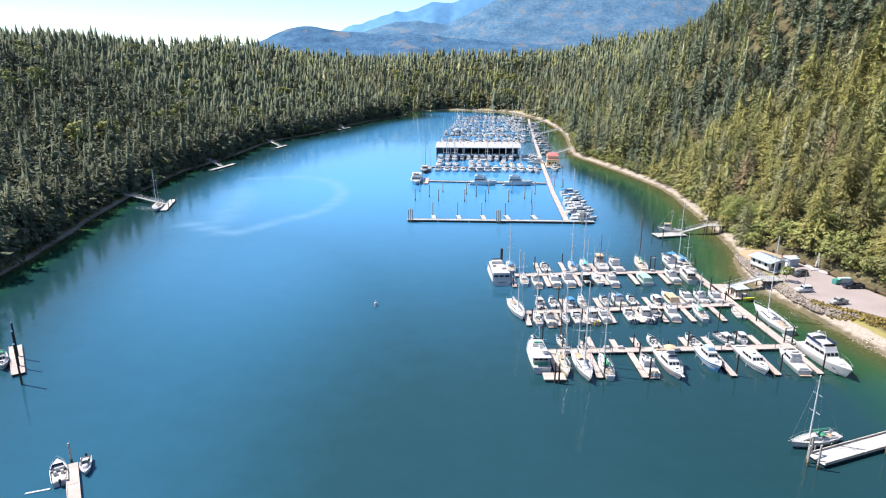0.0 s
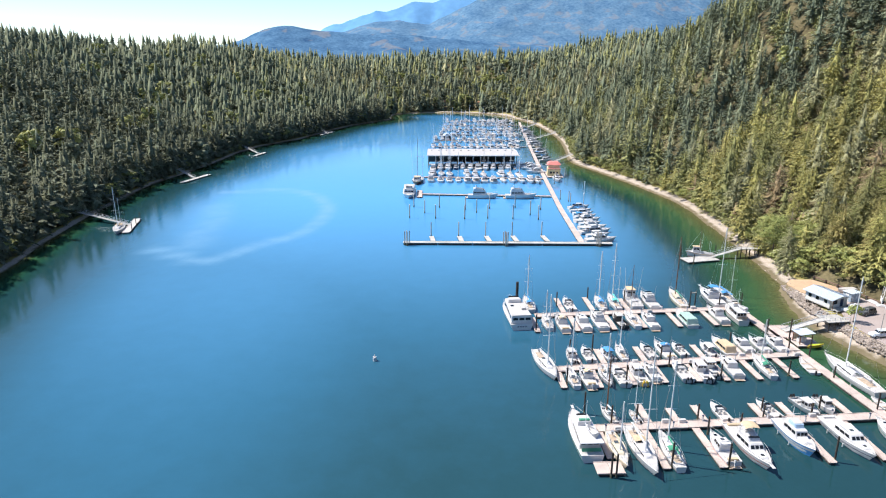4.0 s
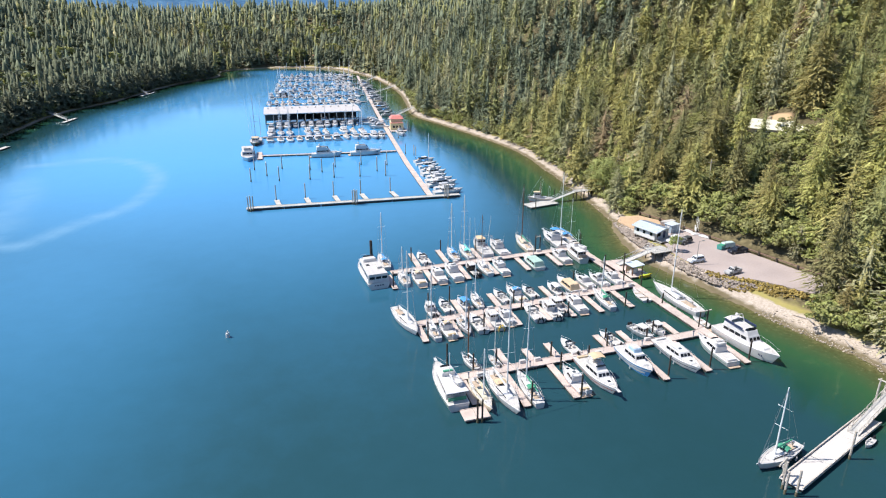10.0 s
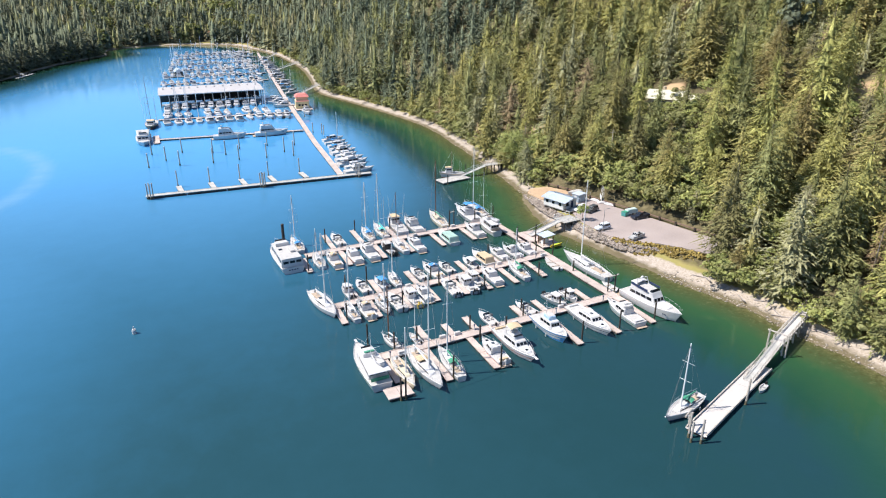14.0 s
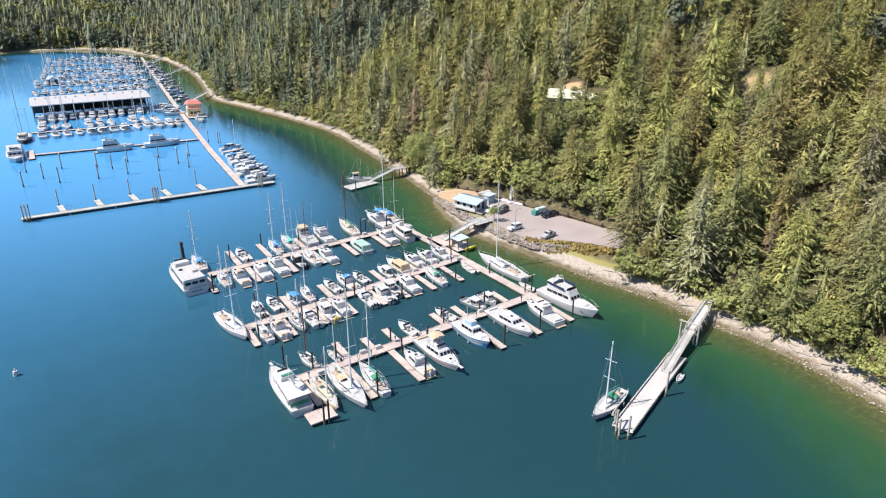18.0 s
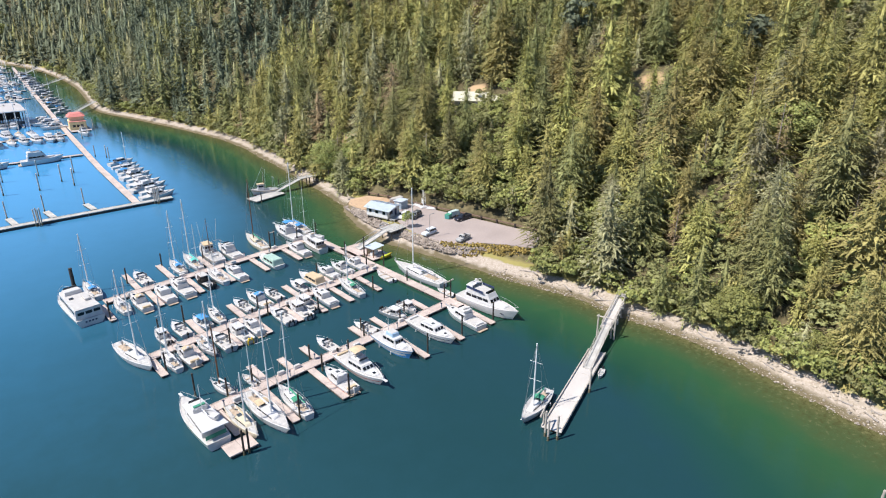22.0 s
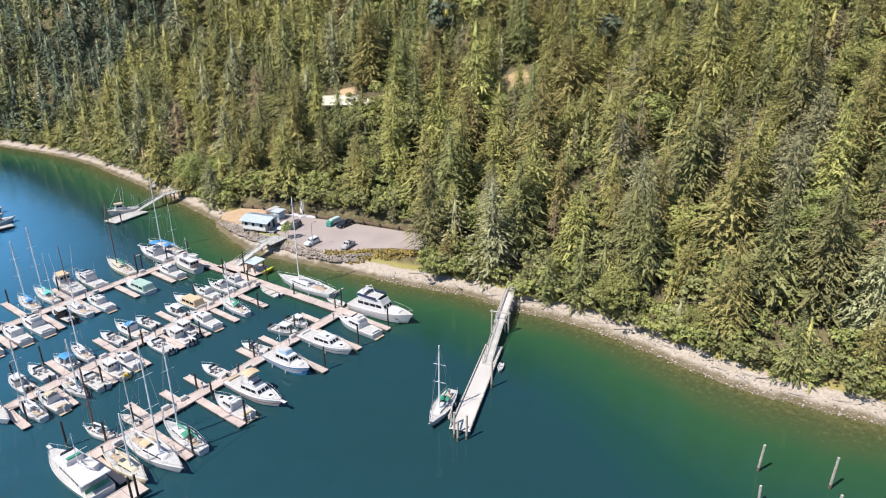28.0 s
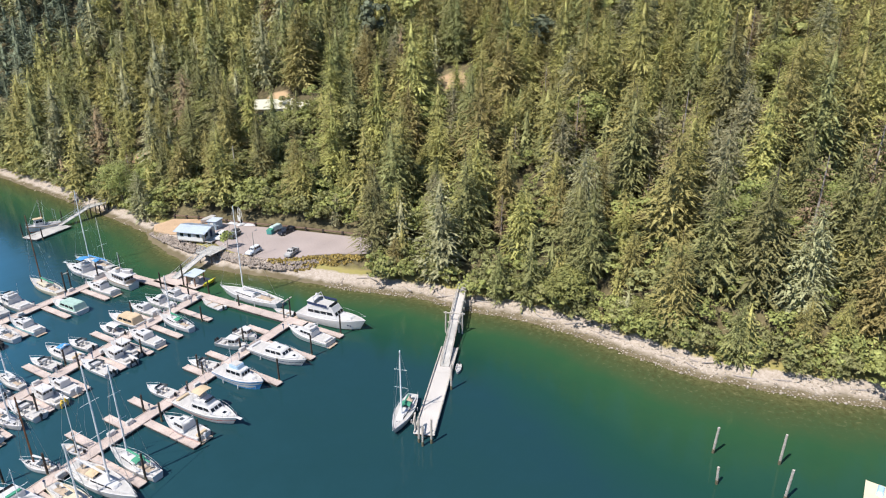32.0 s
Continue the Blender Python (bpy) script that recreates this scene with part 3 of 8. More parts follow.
# ---- forest ----
def fir(seed, height, radius, boughs, pairs, top=0.85, bare=0.06, ragged=0.3):
    """A fir's crown: whorls of drooping boughs, each a feathered spray of tapered sprigs on both sides of its stem."""
    r = np.random.RandomState(seed)
    u = (np.arange(boughs) + r.rand(boughs)) / boughs
    t = 1 - (1 - u) ** 0.72 * 1.0
    a = np.arange(boughs) * 2.39996 + r.uniform(-0.45, 0.45, boughs)
    lumps = r.uniform(1 - ragged, 1 + ragged, (9, 7))
    lump = lumps[(t * 8.99).astype(int), ((a % 6.2832) / 6.2832 * 6.99).astype(int)]
    prof = (1 - t) ** top * (0.62 + 0.38 * np.minimum(1, t * 5))
    L = radius * prof * lump * r.uniform(0.78, 1.14, boughs) + 0.25
    rise, droop = r.uniform(0.05, 0.3, boughs) + 0.5 * t, r.uniform(0.25, 0.75, boughs) * (1.15 - 0.6 * t)
    lean = r.uniform(-0.02, 0.02, 2)
    z0 = height * (bare + (1 - bare) * t)
    n = 2 * pairs + 1
    rep = np.repeat(np.arange(boughs), n)
    m = len(rep)
    k = np.tile(np.arange(n), boughs)
    tip = k == n - 1
    sgn = np.where(tip, 0.0, np.where(k % 2 == 0, 1.0, -1.0))
    step = 0.8 / pairs
    s0 = np.where(tip, 0.86, 0.16 + step * (k // 2) + r.uniform(-0.7, 0.7, m) * step)
    s1 = np.where(tip, 0.86, s0 + step * r.uniform(0.5, 0.85, m))
    d = np.column_stack([np.cos(a), np.sin(a), np.zeros(boughs)])[rep]
    side = np.column_stack([-d[:, 1], d[:, 0], np.zeros(m)])
    Lr, tilt = L[rep], r.uniform(-0.6, 0.6, boughs)[rep]

    def stem(q):
        v = d * (Lr * q)[:, None]
        v[:, 2] = z0[rep] + Lr * (rise[rep] * q - droop[rep] * q * q)
        return v

    A, B = stem(s0), stem(s1)
    A[tip] += side[tip] * (0.05 * Lr[tip] + 0.04)[:, None]
    B[tip] -= side[tip] * (0.05 * Lr[tip] + 0.04)[:, None]
    reach = np.where(tip, 0.30 * Lr + 0.25, (0.16 + 0.5 * np.sin(np.pi * np.clip(0.22 + 0.72 * s0, 0, 1))) * (0.16 + 0.55 / pairs) * Lr + 0.14) * r.uniform(0.45, 1.35, m)
    ahead = np.where(tip, 1.0, r.uniform(0.2, 1.1, m))
    C = stem(0.5 * (s0 + s1)) + d * (reach * ahead)[:, None] + side * (sgn * reach * 0.85)[:, None]
    C[:, 2] += reach * (tilt * sgn - r.uniform(0.1, 0.55, m) - 0.25 * droop[rep])
    jog = r.normal(size=(m, 3)) * (0.05 * Lr)[:, None]
    V = np.stack([A + jog, B + jog, C + jog + r.normal(size=(m, 3)) * (0.16 * reach)[:, None]], 1)
    V[:, :, 0] += lean[0] * V[:, :, 2]
    V[:, :, 1] += lean[1] * V[:, :, 2]
    return V.reshape(-1, 3), np.arange(3 * m, dtype=np.int32).reshape(-1, 3)


def both(one, two):
    """Two pieces of one crown joined."""
    return np.concatenate([one[0], two[0]]), np.concatenate([one[1], two[1] + len(one[0])])


def skirts(seed, height, radius, layers, sides, bare=0.05):
    """A fir for the middle distance: ragged skirts of boughs, one above the other."""
    r = np.random.RandomState(seed)
    V, F = [], []
    lumps = r.uniform(0.7, 1.2, sides)
    for w in range(layers):
        t = w / layers
        z = height * (bare + (1 - bare) * t)
        rad = radius * (1 - t**1.25) * (0.75 + 0.25 * min(1, 4 * t)) + 0.3
        apex = len(V)
        V.append((r.uniform(-0.1, 0.1) * rad, r.uniform(-0.1, 0.1) * rad, z + height * (1 - bare) * (1.45 / layers)))
        a0 = r.uniform(0, 6.28)
        for k in range(2 * sides):
            a = a0 + math.pi * k / sides + r.uniform(-0.12, 0.12)
            out = rad * r.uniform(0.85, 1.2) * lumps[(k // 2 + w) % sides] if k % 2 == 0 else rad * r.uniform(0.35, 0.6)
            V.append((out * math.cos(a), out * math.sin(a), z + (r.uniform(-0.35, 0.1) * rad if k % 2 == 0 else 0.25 * rad)))
        for k in range(2 * sides):
            F.append((apex, apex + 1 + k, apex + 1 + (k + 1) % (2 * sides)))
    return np.array(V), np.array(F, np.int32)


def trunk_mesh(height, r0, material):
    bm = bmesh.new()
    add_rod(bm, (0, 0, -2.0), (0, 0, height * 0.5), r0, r0 * 0.6, 7)
    add_rod(bm, (0, 0, height * 0.5), (0, 0, height * 0.99), r0 * 0.6, 0.03, 5)
    me = bpy.data.meshes.new("trunk")
    bm.to_mesh(me)
    bm.free()
    me.materials.append(material)
    return me


def broadleaf(seed, height, radius, clumps, leaves, size=0.55):
    """A round-headed tree: leaves in clumps at the ends of limbs."""
    r = np.random.RandomState(seed)
    V, F = [], []
    for c in range(clumps):
        a, u = r.uniform(0, 6.28), r.uniform(-0.55, 1.0)
        rad = radius * r.uniform(0.45, 0.95) * math.sqrt(max(0.08, 1 - u * u * 0.8))
        centre = np.array([rad * math.cos(a), rad * math.sin(a), height * (0.60 + 0.32 * u)])
        cr = radius * r.uniform(0.22, 0.42)
        for k in range(leaves):
            n = r.normal(size=3)
            n /= np.linalg.norm(n)
            n[2] = abs(n[2]) * 0.9 + 0.1 * n[2]
            p = centre + n * cr * r.uniform(0.6, 1.05)
            u1 = np.cross(n, r.normal(size=3))
            u1 /= np.linalg.norm(u1) + 1e-6
            u2 = np.cross(n, u1)
            s = size * r.uniform(0.6, 1.5)
            i = len(V)
            V += [p + u1 * s, p + u2 * s - u1 * 0.5 * s, p - u2 * s - u1 * 0.4 * s]
            F.append((i, i + 1, i + 2))
    return np.array(V), np.array(F, np.int32)


rng = np.random.RandomState(7)


def scatter(x0, x1, y0, y1, step):
    xs, ys = np.meshgrid(np.arange(x0, x1, step), np.arange(y0, y1, step))
    p = np.stack([xs.ravel(), ys.ravel()], 1) + rng.uniform(-0.48, 0.48, (xs.size, 2)) * step
    return p


def stand(name, p, variants, label, materials, hmin, hmax, category="forest"):
    """One joined mesh of many trees, for slopes where nobody could count them; materials is one or a list of (material, share)."""
    z, ins, _ = terrain(p)
    materials = materials if isinstance(materials, list) else [(materials, 1.0)]
    share = np.cumsum([w for _, w in materials])
    V, F, M, base = [], [], [], 0
    for (x, y), zz in zip(p, z):
        v, f = variants[rng.randint(len(variants))]
        a, s = rng.uniform(0, 6.28), hmin + (hmax - hmin) * (rng.uniform(0.45, 1.0) if rng.rand() < 0.6 else rng.uniform(0.0, 0.4))
        wdt = s * rng.uniform(0.95, 1.35)
        c, sn = math.cos(a) * wdt, math.sin(a) * wdt
        V.append(np.column_stack([v[:, 0] * c - v[:, 1] * sn + x, v[:, 0] * sn + v[:, 1] * c + y, v[:, 2] * s + zz - 0.3]).astype(np.float32))
        F.append(f + base)
        M.append(np.full(len(f), min(int(np.searchsorted(share, rng.rand() * share[-1])), len(materials) - 1), np.int32))
        base += len(v)
    me = mesh_from(name, np.concatenate(V), np.concatenate(F), materials[0][0])
    for other, _ in materials[1:]:
        me.materials.append(other)
    me.polygons.foreach_set("material_index", np.concatenate(M))
    return tagged(new(name, me), label, category, kind="stuff")


def clear_of(p, margin=0.0):
    """Which points may bear a tree: on land, off the beach, the terrace and the clearings."""
    z, ins, br = terrain(p)
    lot = (lot_distance(p) < 2.6) | ((p[:, 0] > 60) & (p[:, 0] < 104) & (p[:, 1] > 126) & (p[:, 1] < 195))
    pier = (np.abs(p[:, 1] - (105.5 + (p[:, 0] - 106) * 0.42)) < 2.2) & (p[:, 0] < 106)
    house = np.hypot(p[:, 0] - 148, p[:, 1] - 195) < 10.5
    return (ins > 4.4 + margin) & ~house & ~lot & ~pier & (br < 0.25)


# ---- docks ----
def seg_pose(a, b):
    return math.hypot(b[0] - a[0], b[1] - a[1]), math.degrees(math.atan2(b[1] - a[1], b[0] - a[0]))


def dock(a, b, width, label, top=0.55, deck=None, name="dock", piece=6.0, category="dock", floats=True, group=""):
    """A floating walkway in hinged lengths: decking, edge boards and dark floats below."""
    L, rz = seg_pose(a, b)
    d = thing(name, label, category, pose(a[0], a[1], 0, 0, 0, rz), group)
    n = max(1, round(L / piece))
    for k in range(n):
        x = (k + 0.5) * L / n
        part("deck", box(x, 0, top - 0.14, L / n - 0.06, width, top, bevel=0.03), deck or PLANK, d)
        if floats:
            part("float", box(x, 0, -0.25, L / n - 0.5, width * 0.86, top - 0.144), FLOAT, d)
    for s in (-1, 1):
        part("edge_board", box(L / 2, s * (width / 2 - 0.06), top - 0.02, L - 0.1, 0.11, top + 0.08), deck or PLANK, d)
    return d


def pile(x, y, h, r=0.17, material=None, cap=None, label="dark creosoted mooring pile", group="mooring piles", tilt=(0, 0)):
    p = thing("mooring_pile", label, "pile", pose(x, y, 0, tilt[0], tilt[1], (x * 37) % 90), group)
    part("shaft", rod((0, 0, -6), (0, 0, h), r, r * 0.88, 9), material or PILE, p)
    part("tide_band", rod((0, 0, -0.4), (0, 0, 0.75), r * 1.05, r * 1.03, 9), WEED, p)
    if cap:
        part("cap", rod((0, 0, h), (0, 0, h + 0.3), r * 1.15, 0.04, 9), cap, p)
    return p


def on_dock(a, b, x):
    t = (x - a[0]) / (b[0] - a[0])
    return a[1] + t * (b[1] - a[1])


DOCKS = {"near": ((21.0, 123.8), (74.0, 126.6)), "middle": ((20.0, 145.6), (73.6, 151.4)), "outer": ((20.5, 174.0), (72.5, 177.6))}
for key, (a, b) in DOCKS.items():
    dock(a, b, 2.2, "floating timber walkway with fingers and boats on both sides", group="marina walkways")
dock((74.9, 122.0), (73.6, 152.8), 2.0, "floating timber walkway along the shore side of the marina", group="marina walkways")
dock((73.5, 152.9), (72.2, 180.5), 2.2, "floating timber walkway along the shore side of the marina", group="marina walkways")
dock((73.2, 163.0), (79.4, 163.0), 7.0, "wide landing float at the foot of the gangway", name="landing_float", piece=3.0)


def finger(row, x, dy, width=1.25):
    a, b = DOCKS[row]
    y = on_dock(a, b, x)
    s = 1 if dy > 0 else -1
    dock((x, y + s * 1.13), (x, y + dy), width, "narrow timber finger float between berths", name="finger_dock", piece=5.0, group="finger docks", top=0.5)


for x, dy in ((22.8, -8.5), (30.7, -11.8), (39.6, -12.2), (57.2, -12.4), (66.1, -12.4), (74.7, -12.4), (32.2, 7.2), (37.3, 5.6), (42.2, 6.2), (53.0, 6.0), (58.2, 6.0), (68.8, 6.4)):
    finger("near", x, dy)
for x, dy in ((20.2, -7.6), (27.2, -8.4), (34.0, -8.2), (40.4, -8.2), (47.2, -8.6), (52.9, -9.0), (59.6, -9.4), (67.0, -9.8), (25.3, 7.6), (30.6, 8.2), (39.4, 8.2), (52.3, 7.4), (61.0, 7.0)):
    finger("middle", x, dy)
for x, dy in ((19.6, -9.6), (29.0, -10.0), (37.8, -10.0), (45.2, -9.6), (53.8, -9.8), (62.7, -9.8), (28.0, 11.2), (35.6, 11.2), (44.6, 9.4), (52.3, 7.0)):
    finger("outer", x, dy)
dock((19.6, 112.9), (24.0, 112.9), 3.0, "small square float at the end of the berth", name="swim_float", piece=2.2)


# ---- boats: each is built pointing along +y and then turned ----
def hull_curve(s, transom, fine=2.3):
    if s < 0.42:
        return transom + (1 - transom) * math.sin(math.pi / 2 * s / 0.42)
    return max(0.012, 1 - ((s - 0.42) / 0.58) ** fine)


def hull_stations(L, B, fb, bow, transom, fine, n=13):
    for i in range(n):
        s = i / (n - 1)
        yield s, -L / 2 + L * s, B / 2 * hull_curve(s, transom, fine), fb * (1 + bow * s * s)


def hull_bm(L, B, fb, bow, transom=0.8, fine=2.3, rake=0.10):
    bm = bmesh.new()
    rings = []
    for s, y, w, z in hull_stations(L, B, fb, bow, transom, fine):
        ring = []
        for k, wz in ((0.25, -0.35), (0.72, -0.05), (0.90, 0.38), (1.0, 1.0)):
            yy = y - rake * L * (1 - max(wz, 0)) * s**4
            ring.append((w * k, yy, -0.4 if wz < -0.1 else wz * z))
        ring.append((max(w - 0.09, 0.005), y, z + 0.03))
        ring.append((max(w - 0.12, 0.004), y, z - 0.12))
        rings.append([bm.verts.new((-x, yy, zz)) for x, yy, zz in ring[::-1]] + [bm.verts.new(p) for p in ring])
    for a, b in zip(rings[:-1], rings[1:]):
        for i in range(len(a) - 1):
            bm.faces.new((a[i], a[i + 1], b[i + 1], b[i]))
    r = rings[0]
    bm.faces.new(r[1:-1])
    bmesh.ops.recalc_face_normals(bm, faces=bm.faces[:])
    for f in bm.faces:
        f.smooth = True
    for e in bm.edges:
        if len(e.link_faces) == 2 and e.calc_face_angle(0) > 0.6:
            e.smooth = False
    return bm


def screen_bm(y0, y1, w0, w1, z0, z1, lean=0.35, t=0.035):
    """A windscreen: a thin glazed wall round the front and the sides."""
    bm = bmesh.new()
    h = z1 - z0
    base = [(-w0 / 2, y0), (-w1 / 2, y1), (w1 / 2, y1), (w0 / 2, y0)]
    for (xa, ya), (xb, yb) in zip(base[:-1], base[1:]):
        a, b = Vector((xa, ya, z0)), Vector((xb, yb, z0))
        n = Vector((yb - ya, xa - xb, 0)).normalized() * t
        up = Vector((0, -lean * h, h))
        v = [bm.verts.new(p) for p in (a, b, b + up, a + up, a + n, b + n, b + n + up, a + n + up)]
        for f in ((0, 1, 2, 3), (7, 6, 5, 4), (0, 4, 5, 1), (3, 2, 6, 7), (0, 3, 7, 4), (1, 5, 6, 2)):
            bm.faces.new([v[i] for i in f])
    bmesh.ops.recalc_face_normals(bm, faces=bm.faces[:])
    return bm


def band_bm(L, B, fb, bow, transom, fine, z0, z1, off=0.02, rake=0.10):
    """A painted stripe or bottom paint that follows the hull between two shares of the freeboard."""
    bm = bmesh.new()
    rings = []
    for s, y, w, z in hull_stations(L, B, fb, bow, transom, fine):
        ring = []
        for wz in (z0, z1):
            k = np.interp(wz, (-0.05, 0.38, 1.0), (0.72, 0.90, 1.0))
            ring.append((w * k + off, y - rake * L * (1 - max(wz, 0)) * s**4 + (off if s > 0.99 else 0), wz * z))
        rings.append([bm.verts.new(p) for p in ring] + [bm.verts.new((-p[0], p[1], p[2])) for p in ring])
    for a, b in zip(rings[:-1], rings[1:]):
        bm.faces.new((a[0], a[1], b[1], b[0]))
        bm.faces.new((a[3], a[2], b[2], b[3]))
    return bm


def deck_bm(L, B, fb, bow, transom, fine, s0=0.0, s1=1.0, drop=0.06):
    bm = bmesh.new()
    prev = None
    for s, y, w, z in hull_stations(L, B, fb, bow, transom, fine):
        if s < s0 - 1e-6 or s > s1 + 1e-6:
            continue
        w = max(w - 0.10, 0.004)
        row = [bm.verts.new((-w, y, z - drop)), bm.verts.new((0, y, z - drop + 0.07)), bm.verts.new((w, y, z - drop))]
        if prev:
            for i in range(2):
                bm.faces.new((prev[i], prev[i + 1], row[i + 1], row[i]))
        prev = row
    return bm


def house_bm(y0, y1, w0, w1, z0, z1, slope_f=0.5, slope_b=0.1, tumble=0.88):
    """A cabin: wide w0 at its back and w1 at its front, with sloping front and sides."""
    bm = bmesh.new()
    h = z1 - z0
    lo = [(-w0 / 2, y0), (w0 / 2, y0), (w1 / 2, y1), (-w1 / 2, y1)]
    hi = [(-w0 / 2 * tumble, y0 + slope_b * h), (w0 / 2 * tumble, y0 + slope_b * h), (w1 / 2 * tumble, y1 - slope_f * h), (-w1 / 2 * tumble, y1 - slope_f * h)]
    v = [bm.verts.new((x, y, z0)) for x, y in lo] + [bm.verts.new((x, y, z1)) for x, y in hi]
    for f in ((3, 2, 1, 0), (4, 5, 6, 7), (0, 1, 5, 4), (1, 2, 6, 5), (2, 3, 7, 6), (3, 0, 4, 7)):
        bm.faces.new([v[i] for i in f])
    bmesh.ops.bevel(bm, geom=[e for e in bm.edges if e.verts[0].co.z > z0 + 0.01 or e.verts[1].co.z > z0 + 0.01], offset=min(0.09, h * 0.2), segments=2, affect="EDGES")
    return bm


def windows(parent, y0, y1, w0, w1, z0, z1, slope_f=0.5, slope_b=0.1, tumble=0.88, lo=0.42, hi=0.82, panes=3, front=True, back=False):
    """Dark panes on the sides and the front of a cabin of the same shape."""
    h = z1 - z0

    def edge(side, u, f):
        k = 1 + (tumble - 1) * f
        ya, yb = y0 + slope_b * h * f, y1 - slope_f * h * f
        w = (w0 + (w1 - w0) * u) / 2 * k
        return Vector((side * (w + 0.012), ya + (yb - ya) * u, z0 + h * f))

    for side in (-1, 1):
        for k in range(panes):
            u0, u1 = 0.07 + k * 0.86 / panes, 0.07 + (k + 0.9) * 0.86 / panes
            bm = bmesh.new()
            c = [edge(side, u0, lo), edge(side, u1, lo), edge(side, u1, hi), edge(side, u0, hi)]
            bm.faces.new([bm.verts.new(p) for p in (c if side > 0 else c[::-1])])
            part("window", bm, GLASS, parent)
    for on, yy, sl, sg in ((front, y1, -slope_f, 1), (back, y0, slope_b, -1)):
        if not on:
            continue
        w = w1 if sg > 0 else w0
        for k in range(3):
            bm = bmesh.new()
            c = []
            for u, f in ((k / 3 + 0.03, lo), ((k + 1) / 3 - 0.03, lo), ((k + 1) / 3 - 0.03, hi), (k / 3 + 0.03, hi)):
                kk = 1 + (tumble - 1) * f
                c.append(Vector(((u - 0.5) * w * kk * 0.92, yy + sl * h * f + sg * 0.014, z0 + h * f)))
            bm.faces.new([bm.verts.new(p) for p in (c[::-1] if sg > 0 else c)])
            part("windscreen" if sg > 0 else "window", bm, GLASS, parent)


def add_tube(bm, pts, r, n=4):
    """One bent tube through the points."""
    rings = []
    for i, p in enumerate(pts):
        way = (pts[min(i + 1, len(pts) - 1)] - pts[max(i - 1, 0)]).normalized()
        q = way.to_track_quat("Z", "Y").to_matrix()
        rings.append([bm.verts.new(p + q @ Vector((r * math.cos(6.2832 * k / n), r * math.sin(6.2832 * k / n), 0))) for k in range(n)])
    for one, two in zip(rings[:-1], rings[1:]):
        for k in range(n):
            bm.faces.new((one[k], one[(k + 1) % n], two[(k + 1) % n], two[k]))
    bm.faces.new(rings[0][::-1]), bm.faces.new(rings[-1])


STANCHIONS = {}


def rail(parent, L, B, fb, bow, transom, fine, s0=0.5, s1=1.0, h=0.6, name="bow_rail"):
    """A rail round the bow in one bent tube, on stanchions."""
    feet = [Vector((max(w - 0.08, 0.02), y, z)) for s, y, w, z in hull_stations(L, B, fb, bow, transom, fine) if s0 - 1e-6 <= s <= s1 + 1e-6]
    ring = [Vector((-p.x, p.y, p.z)) for p in feet] + feet[::-1]
    bm = bmesh.new()
    add_tube(bm, [p + Vector((0, 0, h)) for p in ring], 0.022)
    top = part(name, bm, RAILM, parent)
    if h not in STANCHIONS:
        me = bpy.data.meshes.new("stanchion")
        one = rod((0, 0, -0.02), (0, 0, h), 0.018, n=4)
        one.to_mesh(me)
        one.free()
        me.materials.append(RAILM)
        STANCHIONS[h] = me
    for p in ring[::3]:
        post = new("stanchion", STANCHIONS[h])
        post.location = p
        post.parent = top
    return top


def outboard(parent, x, y, z, material=None):
    o = part("outboard_motor", house_bm(y - 0.35, y + 0.2, 0.36, 0.3, z + 0.1, z + 0.65, 0.2, 0.2), material or BLACK, parent, "outboard motor on the transom")
    part("leg", box(x, y - 0.08, -0.35, 0.14, 0.22, z + 0.12), material or BLACK, o)
    o.location.x = x
    return o


def canopy_bm(y0, y1, w, z, sag=0.12):
    bm = bmesh.new()
    prev = None
    for i in range(5):
        t = i / 4
        y = y0 + (y1 - y0) * t
        row = [bm.verts.new((w / 2 * k, y, z + (0.22 * (1 - k * k)) - sag * (2 * t - 1) ** 2)) for k in (-1, -0.6, 0, 0.6, 1)]
        if prev:
            for a in range(4):
                bm.faces.new((prev[a], prev[a + 1], row[a + 1], row[a]))
        prev = row
    g = bmesh.ops.extrude_face_region(bm, geom=bm.faces[:])
    bmesh.ops.translate(bm, vec=(0, 0, -0.05), verts=[v for v in g["geom"] if isinstance(v, bmesh.types.BMVert)])
    bmesh.ops.recalc_face_normals(bm, faces=bm.faces[:])
    return bm


def posts(parent, pts, z0, z1, r=0.022, name="post", material=None):
    for x, y in pts:
        part(name, rod((x, y, z0), (x, y, z1), r, n=5), material or ALU, parent)


